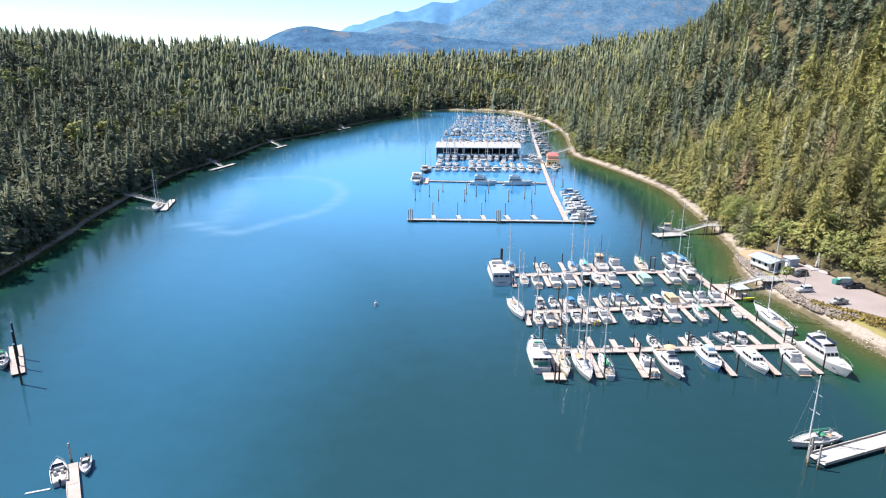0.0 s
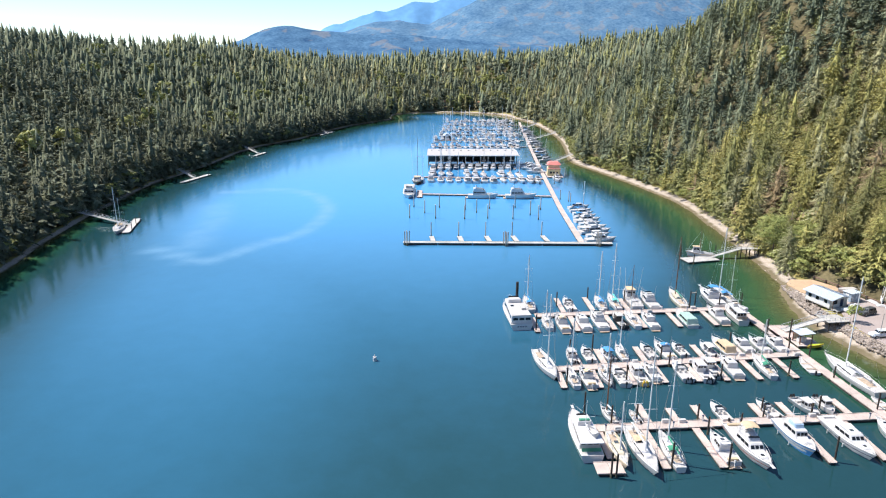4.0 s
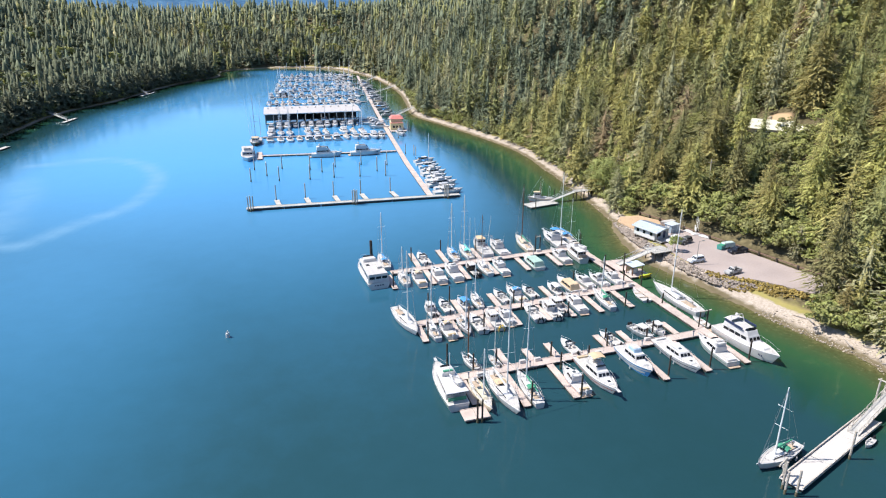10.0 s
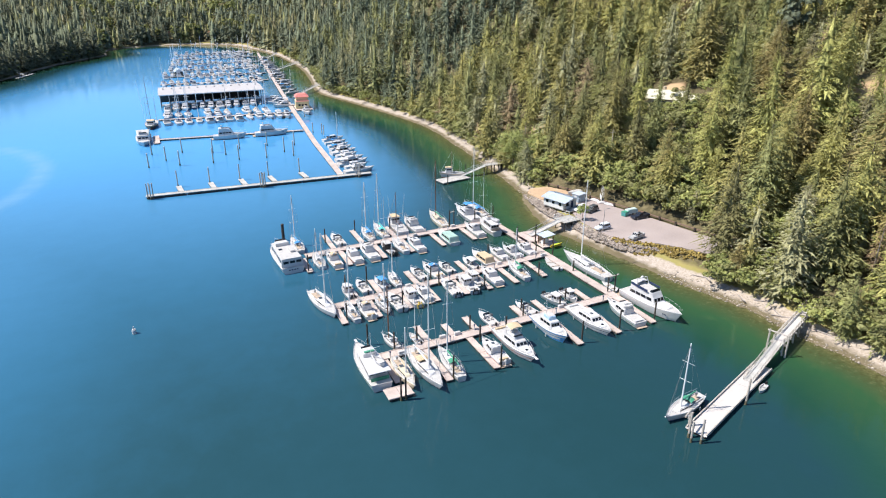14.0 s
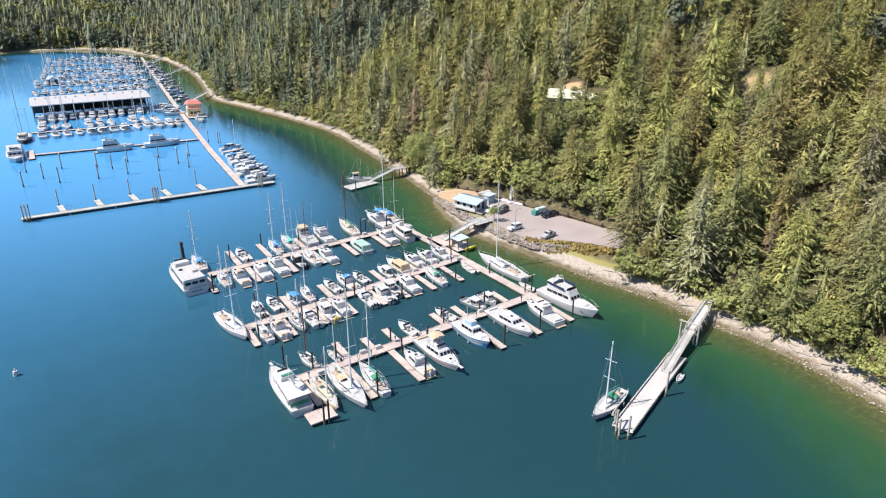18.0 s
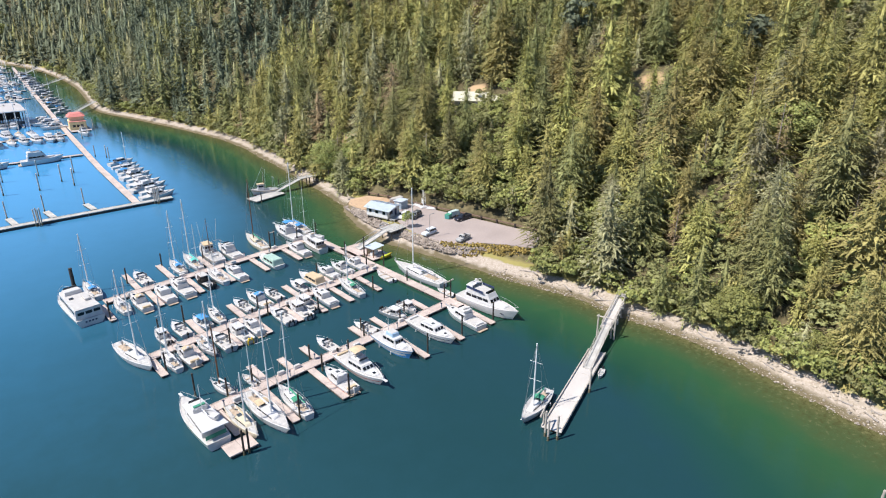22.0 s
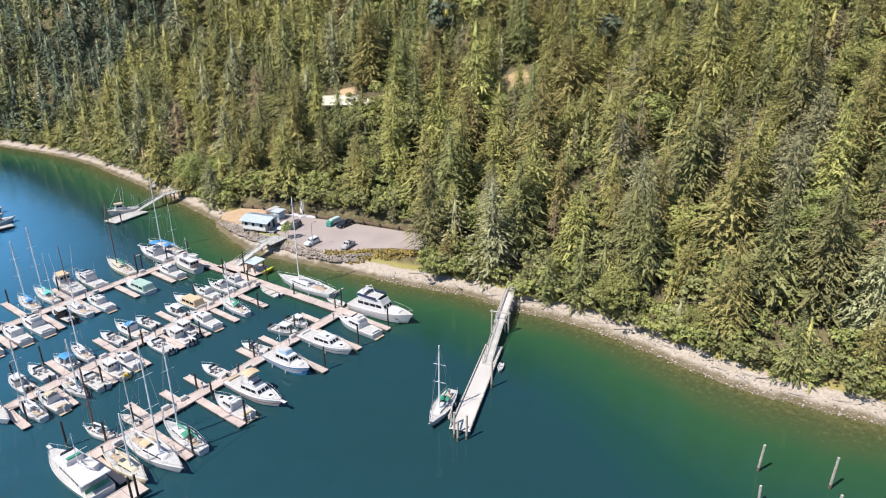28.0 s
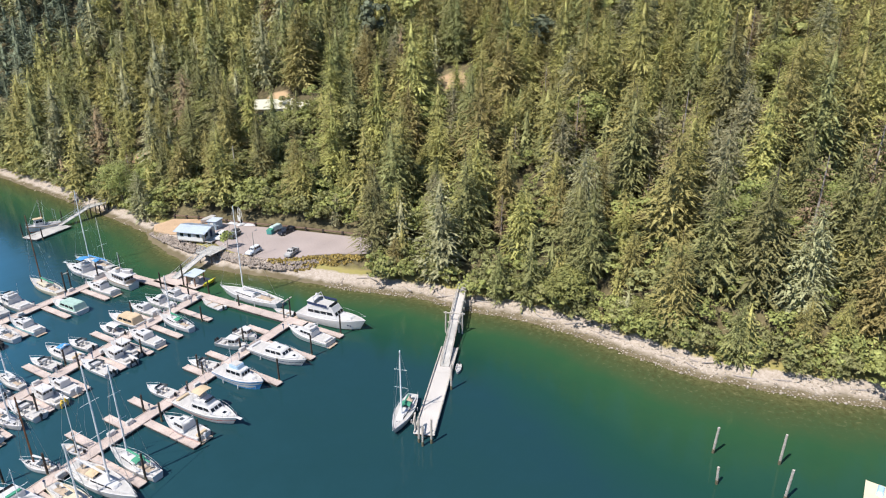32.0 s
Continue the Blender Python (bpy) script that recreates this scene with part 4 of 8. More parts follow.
def rig(b, L, B, z, mast, y, material=None, boom=True, cover=None, spreaders=2, fore=True, rb=0.14):
    m = material or MASTW
    mp = part("mast", rod((0, y, z - 0.2), (0, y, z + mast), rb, rb * 0.7, 7), m, b)
    for k in range(spreaders):
        zz = z + mast * (0.42 + 0.28 * k)
        part("spreader", rod((-B * 0.34, y - 0.1, zz), (B * 0.34, y - 0.1, zz), 0.035, n=5), m, mp)
    wires = bmesh.new()
    top = (0, y, z + mast * 0.985)
    for sx in (-1, 1):
        add_rod(wires, top, (sx * B * 0.34, y - 0.1, z + mast * 0.55), 0.014, n=3)
        add_rod(wires, (sx * B * 0.34, y - 0.1, z + mast * 0.55), (sx * B * 0.45, y - 0.2, z - 0.3), 0.014, n=3)
    if fore:
        add_rod(wires, top, (0, L * 0.49, z - 0.1), 0.03, n=4)
        add_rod(wires, top, (0, -L * 0.49, z - 0.3), 0.014, n=3)
    part("rigging", wires, STEEL, b)
    if boom:
        bl = min(mast * 0.36, y + L * 0.42)
        bo = part("boom", rod((0, y - 0.1, z + 0.85), (0, y - bl, z + 0.95), 0.06, n=6), m, b)
        if cover:
            part("sail_cover", rod((0, y - 0.15, z + 1.08), (0, y - bl + 0.2, z + 1.05), 0.17, 0.10, 7), cover, bo)


def boat_base(label, x, y, heading, L, B, fb, bow, transom, fine, hull=None, stripe=None, group="boats in the marina", name="boat", bottom=None, category="boat"):
    b = thing(name, label, category, pose(x, y, 0, 0, 0, heading), group)
    h = part("hull", hull_bm(L, B, fb, bow, transom, fine), hull or WHITE, b)
    part("bottom_paint", band_bm(L, B, fb, bow, transom, fine, -0.05, 0.10), bottom or NAVY, h)
    if stripe:
        part("stripe", band_bm(L, B, fb, bow, transom, fine, 0.74, 0.88), stripe, h)
    return b, h


def fenders(b, L, B, fb, side):
    for k in (-0.2, 0.12):
        part("fender", rod((side * (B / 2 + 0.12), L * k, 0.15), (side * (B / 2 + 0.12), L * k, 0.75), 0.12, 0.10, 6), WHITE, b)


def sailboat(x, y, heading, L, mast, label, canvas=None, hull=None, ketch=False, mastmat=None, stripe=None, dodger=True, B=None, teak=False):
    B = B or (0.30 * L if L < 10 else 0.265 * L)
    fb = 0.55 + 0.045 * L
    sh = (L, B, fb, 0.28, 0.58, 1.9)
    b, h = boat_base(label, x, y, heading, *sh, hull=hull, stripe=stripe, name="sailboat")
    part("deck", deck_bm(*sh), TEAK if teak else DECK, b)
    z = fb
    y0, y1 = -L * 0.12, L * 0.24
    c = part("coachroof", house_bm(y0, y1, B * 0.62, B * 0.36, z - 0.03, z + 0.42, 0.9, 0.1, 0.86), hull if hull is CREAM else WHITE, b)
    windows(c, y0, y1, B * 0.62, B * 0.36, z, z + 0.42, 0.9, 0.1, 0.86, 0.3, 0.75, 3, front=False)
    part("hatch", box(0, L * 0.29, z + 0.02, 0.55, 0.55, z + 0.16, bevel=0.03), GLASS, b)
    part("cockpit_well", box(0, -L * 0.27, z - 0.02, B * 0.34, L * 0.22, z + 0.045), TEAK, b)
    for s in (-1, 1):
        part("coaming", box(s * B * 0.27, -L * 0.27, z - 0.03, 0.16, L * 0.27, z + 0.24, bevel=0.03), WHITE, b)
    if dodger:
        part("dodger", canopy_bm(-L * 0.18, -L * 0.06, B * 0.55, z + 0.95, 0.25), canvas or TAN, b)
    part("wheel", rod((0, -L * 0.33, z + 0.25), (0, -L * 0.33 + 0.04, z + 1.0), 0.06, 0.28, 8), STEEL, b)
    rail(b, *sh, 0.0, 1.0, 0.58, "lifeline_rail")
    for s in (-1, 1):
        part("winch", rod((s * B * 0.27, -L * 0.18, z + 0.22), (s * B * 0.27, -L * 0.18, z + 0.42), 0.09, 0.07, 8), STEEL, b)
    part("companionway", box(0, -L * 0.10, z + 0.38, 0.7, 0.8, z + 0.47, bevel=0.02), SCREEN, b)
    part("anchor", box(0, L * 0.485, z * 1.27, 0.18, 0.7, z * 1.27 + 0.16, bevel=0.03), STEEL, b)
    part("waterline_stripe", band_bm(*sh, 0.14, 0.20, 0.012), NAVY if hull is None else TEAK, h)
    rig(b, L, B, z + 0.4, mast, L * 0.10, mastmat, cover=canvas or WHITE, spreaders=2 if mast > 9 else 1)
    if ketch:
        rig(b, L, B, z + 0.3, mast * 0.68, -L * 0.34, mastmat, cover=canvas or WHITE, spreaders=1, fore=False, rb=0.07)
    fenders(b, L, B, fb, 1 if int(x) % 2 else -1)
    return b


def cruiser(x, y, heading, L, label, canvas=None, hull=None, fly=False, stripe=None, aft_cover=False, arch=True, name="cabin_cruiser"):
    B = 0.34 * L if L < 9 else 0.30 * L
    fb = 0.75 + 0.035 * L
    sh = (L, B, fb, 0.38, 0.88, 2.3)
    b, h = boat_base(label, x, y, heading, *sh, hull=hull, stripe=stripe, name=name)
    part("foredeck", deck_bm(*sh, 0.0, 1.0, 0.10), DECK, b)
    y0, y1 = -L * 0.16, L * 0.20
    z0, z1 = fb - 0.05, fb + 1.15
    c = part("cabin", house_bm(y0, y1, B * 0.82, B * 0.66, z0, z1, 0.75, 0.02), WHITE, b)
    windows(c, y0, y1, B * 0.82, B * 0.66, z0, z1, 0.75, 0.02, 0.88, 0.46, 0.84, 3)
    part("trunk_cabin", house_bm(y1 - 0.3, L * 0.38, B * 0.64, B * 0.30, fb, fb + 0.48, 0.8, 0.0, 0.85), WHITE, b)
    part("deck_hatch", box(0, L * 0.29, fb + 0.44, 0.5, 0.5, fb + 0.54, bevel=0.02), GLASS, b)
    part("cockpit_sole", box(0, -L * 0.33, fb - 0.12, B * 0.62, L * 0.26, fb + 0.02), DECK, b)
    part("swim_platform", box(0, -L * 0.5 - 0.3, 0.18, B * 0.72, 0.7, 0.28, bevel=0.02), TEAK, b)
    rail(b, *sh, 0.5, 1.0, 0.6)
    zr = z1
    if fly:
        f = part("flybridge", house_bm(-L * 0.14, L * 0.09, B * 0.66, B * 0.52, z1 - 0.03, z1 + 0.6, 0.6, -0.1, 0.95), WHITE, b)
        part("screen", house_bm(L * 0.045, L * 0.075, B * 0.5, B * 0.44, z1 + 0.58, z1 + 0.82, 0.5, 0.2), GLASS, f)
        part("helm_seat", box(0, -L * 0.07, z1 + 0.56, B * 0.4, 0.5, z1 + 0.95, bevel=0.05), DECK, f)
        zr = z1 + 0.6
    if canvas:
        part("bimini", canopy_bm(-L * 0.15, L * 0.01, B * 0.62, zr + (1.3 if fly else 0.35)), canvas, b)
        posts(b, [(s * B * 0.28, yy) for s in (-1, 1) for yy in (-L * 0.13, -L * 0.01)], zr - 0.4, zr + (1.35 if fly else 0.4), name="bimini_post")
    if aft_cover:
        part("aft_canvas", house_bm(-L * 0.44, -L * 0.15, B * 0.8, B * 0.8, fb, fb + 1.15, 0.05, 0.35, 0.9), canvas or BLUE, b)
    if arch:
        bm = bmesh.new()
        w = B * 0.36
        for s in (-1, 1):
            add_rod(bm, (s * w, -L * 0.12, zr - 0.2), (s * w * 0.85, -L * 0.15, zr + 0.55), 0.05, n=5)
        add_rod(bm, (-w * 0.85, -L * 0.15, zr + 0.55), (w * 0.85, -L * 0.15, zr + 0.55), 0.05, n=5)
        a = part("radar_arch", bm, WHITE, b)
        part("radar_dome", rod((0, -L * 0.15, zr + 0.58), (0, -L * 0.15, zr + 0.78), 0.26, 0.2, 9), WHITE, a)
        part("antenna", rod((w * 0.8, -L * 0.15, zr + 0.5), (w * 0.8, -L * 0.2, zr + 2.6), 0.016, n=4), WHITE, a)
    part("roof_hatch", box(0, L * 0.02, z1 - 0.01, 0.55, 0.55, z1 + 0.09, bevel=0.02), SCREEN, b)
    for s in (-1, 1):
        part("grab_rail", rod((s * B * 0.27, -L * 0.1, z1 + 0.1), (s * B * 0.24, L * 0.06, z1 + 0.1), 0.025, n=5), STEEL, b)
    part("transom_seat", box(0, -L * 0.44, fb - 0.05, B * 0.58, 0.5, fb + 0.32, bevel=0.05), WHITE if int(y) % 3 else TAN, b)
    part("anchor", box(0, L * 0.47, fb * 1.33, 0.16, 0.7, fb * 1.33 + 0.16, bevel=0.03), STEEL, b)
    for s in (-1, 1):
        part("hull_stripe", band_bm(*sh, 0.52, 0.60, 0.012), (NAVY, BLUE, TAN, RED, GREEN)[int(x * 3) % 5], h) if s > 0 else None
    fenders(b, L, B, fb, 1 if int(x) % 2 else -1)
    if L < 8.5:
        outboard(b, 0.0, -L / 2 - 0.15, fb - 0.2, WHITE if int(y) % 2 else BLACK)
    return b


def sportfisher(x, y, heading, L, label, canvas=None, hull=None):
    b = cruiser(x, y, heading, L, label, canvas, hull, fly=True, name="sport_fisher")
    B, fb = 0.30 * L, 0.75 + 0.035 * L
    part("pulpit", box(0, L * 0.5 + 0.25, fb * 1.36, 0.5, 1.2, fb * 1.36 + 0.1, bevel=0.02), WHITE, b)
    for s in (-1, 1):
        part("outrigger", rod((s * B * 0.4, -L * 0.08, fb + 1.0), (s * B * 0.55, -L * 0.2, fb + 5.0), 0.025, 0.012, 4), ALU, b)
    return b


def trawler(x, y, heading, L, label, trim=None, hull=None):
    B, fb = 0.31 * L, 1.35
    sh = (L, B, fb, 0.45, 0.86, 2.6)
    b, h = boat_base(label, x, y, heading, *sh, hull=hull, stripe=trim, name="trawler_yacht")
    part("deck", deck_bm(*sh), DECK, b)
    y0, y1, z0, z1 = -L * 0.36, L * 0.16, fb - 0.05, fb + 1.75
    c = part("deckhouse", house_bm(y0, y1, B * 0.80, B * 0.62, z0, z1, 0.25, 0.02, 0.93), WHITE, b)
    windows(c, y0, y1, B * 0.80, B * 0.62, z0, z1, 0.25, 0.02, 0.93, 0.42, 0.80, 5, back=True)
    part("boat_deck", house_bm(-L * 0.46, y1 + 0.3, B * 0.92, B * 0.7, z1 - 0.02, z1 + 0.12, 0.3, 0.1, 0.98), WHITE, b)
    f = part("flybridge", house_bm(-L * 0.08, L * 0.1, B * 0.55, B * 0.48, z1 + 0.1, z1 + 0.9, 0.4, 0.0, 0.95), WHITE, b)
    part("screen", house_bm(L * 0.06, L * 0.09, B * 0.46, B * 0.42, z1 + 0.88, z1 + 1.15, 0.5, 0.1), GLASS, f)
    part("bench", box(0, -L * 0.05, z1 + 0.88, B * 0.42, 0.5, z1 + 1.1, bevel=0.05), trim or TAN, f)
    d = part("dinghy", hull_bm(2.7, 1.3, 0.45, 0.15, 0.8), WHITE, b, "small dinghy stowed on the boat deck")
    d.location = (B * 0.12, -L * 0.26, z1 + 0.5)
    d.rotation_euler = (0, 0, 0.3)
    if trim:
        part("aft_curtain", box(0, -L * 0.43, fb + 0.1, B * 0.74, 0.06, fb + 0.75), trim, b)
    rail(b, *sh, 0.4, 1.0, 0.75)
    rig(b, L, B, z1, 5.0, -L * 0.12, fore=False, boom=True, spreaders=1, rb=0.06)
    part("anchor_pulpit", box(0, L * 0.5 + 0.2, fb * 1.44, 0.45, 1.1, fb * 1.44 + 0.1, bevel=0.02), WHITE, b)
    fenders(b, L, B, fb, 1)
    return b


def motor_yacht(x, y, heading, L, label, canvas=None):
    B, fb = 0.30 * L, 1.7
    sh = (L, B, fb, 0.42, 0.9, 2.4)
    b, h = boat_base(label, x, y, heading, *sh, name="motor_yacht", bottom=BLACK)
    part("deck", deck_bm(*sh), DECK, b)
    y0, y1, z0, z1 = -L * 0.34, L * 0.14, fb - 0.05, fb + 1.7
    c = part("deckhouse", house_bm(y0, y1, B * 0.86, B * 0.66, z0, z1, 0.55, 0.02, 0.9), WHITE, b)
    windows(c, y0, y1, B * 0.86, B * 0.66, z0, z1, 0.55, 0.02, 0.9, 0.5, 0.82, 4)
    f = part("flybridge", house_bm(-L * 0.32, L * 0.07, B * 0.78, B * 0.58, z1 - 0.02, z1 + 0.75, 0.6, 0.0, 0.97), WHITE, b)
    part("flybridge_sole", box(0, -L * 0.14, z1 + 0.70, B * 0.56, L * 0.30, z1 + 0.76), DECK, f)
    for s in (-1, 1):
        part("weather_cloth", box(s * B * 0.375, -L * 0.16, z1 + 0.72, 0.05, L * 0.3, z1 + 1.2), canvas or NAVY, f)
    part("windscreen", house_bm(L * 0.0, L * 0.035, B * 0.56, B * 0.5, z1 + 0.74, z1 + 1.15, 0.5, 0.2), GLASS, f)
    part("bimini", canopy_bm(-L * 0.33, -L * 0.23, B * 0.72, z1 + 1.3), canvas or WHITE, b)
    bm = bmesh.new()
    for s in (-1, 1):
        add_rod(bm, (s * B * 0.36, -L * 0.2, z1 + 0.5), (s * B * 0.30, -L * 0.24, z1 + 2.1), 0.09, n=6)
    add_rod(bm, (-B * 0.30, -L * 0.24, z1 + 2.1), (B * 0.30, -L * 0.24, z1 + 2.1), 0.09, n=6)
    a = part("radar_arch", bm, WHITE, b)
    part("radar_dome", rod((0, -L * 0.24, z1 + 2.15), (0, -L * 0.24, z1 + 2.45), 0.34, 0.24, 10), WHITE, a)
    part("foredeck_trunk", house_bm(y1 - 0.4, L * 0.33, B * 0.6, B * 0.34, fb + 0.1, fb + 0.75, 0.7, 0.0, 0.85), WHITE, b)
    rail(b, *sh, 0.35, 1.0, 0.85)
    for s in (-1, 1):
        for k in range(3):
            part("name_bar", box(s * (B * 0.395 + 0.02), L * (0.30 + 0.022 * k), fb * 0.82, 0.03, L * 0.014, fb * 0.98), NAVY, h)
    part("swim_platform", box(0, -L * 0.5 - 0.45, 0.2, B * 0.8, 1.0, 0.3, bevel=0.02), TEAK, b)
    fenders(b, L, B, fb, -1)
    return b


def tug(x, y, heading, L, label, hull=None):
    B, fb = 0.33 * L, 1.2
    sh = (L, B, fb, 0.55, 0.85, 2.7)
    b, h = boat_base(label, x, y, heading, *sh, hull=WHITE, stripe=None, name="pilothouse_boat", bottom=BLUE)
    part("topside_band", band_bm(*sh, 0.08, 0.62, 0.018), hull or BLUE, h)
    part("rub_rail", band_bm(*sh, 0.86, 0.97, 0.05), BLUE, h)
    part("deck", deck_bm(*sh), DECK, b)
    y0, y1, z0, z1 = -L * 0.2, L * 0.16, fb, fb + 1.6
    c = part("pilothouse", house_bm(y0, y1, B * 0.7, B * 0.58, z0, z1, 0.2, 0.05, 0.94), WHITE, b)
    windows(c, y0, y1, B * 0.7, B * 0.58, z0, z1, 0.2, 0.05, 0.94, 0.5, 0.82, 3, back=True)
    part("flybridge_dodger", house_bm(-L * 0.14, L * 0.06, B * 0.5, B * 0.44, z1, z1 + 0.7, 0.3, 0.1, 0.95), PALEBLUE, b)
    part("flybridge_sole", box(0, -L * 0.05, z1 + 0.66, B * 0.40, L * 0.15, z1 + 0.72), DECK, b)
    part("trunk_cabin", house_bm(y1 - 0.2, L * 0.34, B * 0.55, B * 0.3, fb + 0.1, fb + 0.7, 0.5, 0, 0.88), WHITE, b)
    rail(b, *sh, 0.4, 1.0, 0.7)
    rig(b, L, B, z1, 3.2, -L * 0.16, fore=False, boom=False, spreaders=1, rb=0.05)
    fenders(b, L, B, fb, 1)
    return b


def runabout(x, y, heading, L, label, canvas=None, hull=None, motor=None, twin=False):
    B, fb = 0.36 * L if L < 7 else 0.32 * L, 0.62 + 0.03 * L
    sh = (L, B, fb, 0.08, 0.92, 2.5)
    b, h = boat_base(label, x, y, heading, *sh, hull=hull, stripe=canvas, name="runabout")
    part("foredeck", deck_bm(*sh, 0.5, 1.0, 0.03), WHITE if hull is None else DECK, b)
    part("cockpit_sole", deck_bm(*sh, 0.0, 0.5, fb * 0.36), DECK, b)
    part("cuddy", house_bm(L * 0.02, L * 0.30, B * 0.7, B * 0.36, fb - 0.02, fb + 0.42, 0.8, 0.0, 0.85), WHITE, b)
    part("windscreen", screen_bm(-L * 0.10, L * 0.10, B * 0.80, B * 0.56, fb + 0.30, fb + 0.82), SCREEN, b)
    part("dash", box(0, L * 0.03, fb - 0.1, B * 0.7, L * 0.09, fb + 0.38, bevel=0.04), WHITE, b)
    for s in (-1, 1):
        part("seat", box(s * B * 0.2, -L * 0.12, fb * 0.5, 0.5, 0.55, fb * 0.5 + 0.75, bevel=0.06, taper=0.85), DECK, b)
    part("engine_box", box(0, -L * 0.38, fb * 0.45, B * 0.6, L * 0.14, fb * 0.95, bevel=0.05), DECK, b)
    if canvas:
        part("canvas_top", canopy_bm(-L * 0.3, L * 0.08, B * 0.8, fb + 1.25), canvas, b)
        posts(b, [(s * B * 0.38, yy) for s in (-1, 1) for yy in (-L * 0.27, L * 0.04)], fb - 0.1, fb + 1.25, name="top_post")
    rail(b, *sh, 0.58, 1.0, 0.45)
    for k in ((-0.3, 0.3) if twin else (0.0,)):
        outboard(b, k, -L / 2 - 0.12, fb - 0.15, motor)
    return b


def workboat(x, y, heading, L, label, hull=None, motor=None, roof=None):
    """A small aluminium or glassfibre fishing boat with an upright wheelhouse."""
    B, fb = 0.36 * L if L < 7 else 0.32 * L, 0.7 + 0.03 * L
    sh = (L, B, fb, 0.35, 0.9, 2.4)
    b, h = boat_base(label, x, y, heading, *sh, hull=hull, name="fishing_skiff")
    part("foredeck", deck_bm(*sh, 0.58, 1.0, 0.04), DECK, b)
    part("cockpit_sole", deck_bm(*sh, 0.0, 0.59, fb * 0.5), DECK, b)
    y0, y1, z0, z1 = -L * 0.06, L * 0.20, fb * 0.55, fb + 1.25
    c = part("wheelhouse", house_bm(y0, y1, B * 0.72, B * 0.6, z0, z1, 0.15, 0.0, 0.93), hull or WHITE, b)
    windows(c, y0, y1, B * 0.72, B * 0.6, z0, z1, 0.15, 0.0, 0.93, 0.58, 0.88, 2, back=True)
    part("wheelhouse_roof", house_bm(y0 - 0.5, y1, B * 0.74, B * 0.62, z1 - 0.02, z1 + 0.1, 0.2, 0.2, 0.95), roof or WHITE, b)
    part("gear_box", box(0, -L * 0.3, fb * 0.5, B * 0.4, 0.7, fb * 0.5 + 0.5, bevel=0.04), DECK, b)
    for s in (-1, 1):
        part("rod_holder", rod((s * B * 0.28, y0, z1), (s * B * 0.28, y0 - 0.3, z1 + 1.4), 0.015, n=4), BLACK, b)
    rail(b, *sh, 0.58, 1.0, 0.5)
    for k in (-0.25, 0.3):
        outboard(b, k, -L / 2 - 0.12, fb - 0.15, motor)
    return b


def covered_boat(x, y, heading, L, label, canvas):
    B, fb = 0.33 * L, 0.9
    sh = (L, B, fb, 0.3, 0.9, 2.3)
    b, h = boat_base(label, x, y, heading, *sh, name="covered_boat")
    part("foredeck", deck_bm(*sh), DECK, b)
    part("trunk_cabin", house_bm(L * 0.1, L * 0.36, B * 0.66, B * 0.34, fb, fb + 0.6, 0.8, 0, 0.85), WHITE, b)
    c = part("cover", house_bm(-L * 0.46, L * 0.12, B * 0.9, B * 0.8, fb - 0.02, fb + 1.3, 0.6, 0.3, 0.85), canvas, b)
    windows(c, -L * 0.46, L * 0.12, B * 0.9, B * 0.8, fb, fb + 1.3, 0.6, 0.3, 0.85, 0.35, 0.7, 3)
    rail(b, *sh, 0.5, 1.0, 0.55)
    return b


def skiff(x, y, heading, L, label, hull=None, inflatable=False):
    B = 0.36 * L
    sh = (L, B, 0.5, 0.25, 0.85, 2.2)
    b, h = boat_base(label, x, y, heading, *sh, hull=hull, name="dinghy", bottom=RUBBER if inflatable else NAVY)
    part("sole", deck_bm(*sh, 0.0, 1.0, 0.3), DECK, b)
    for k in (-0.2, 0.12):
        part("thwart", box(0, L * k, 0.34, B * 0.72, 0.28, 0.40), TEAK if not inflatable else RUBBER, b)
    outboard(b, 0, -L / 2 - 0.1, 0.4)
    return b


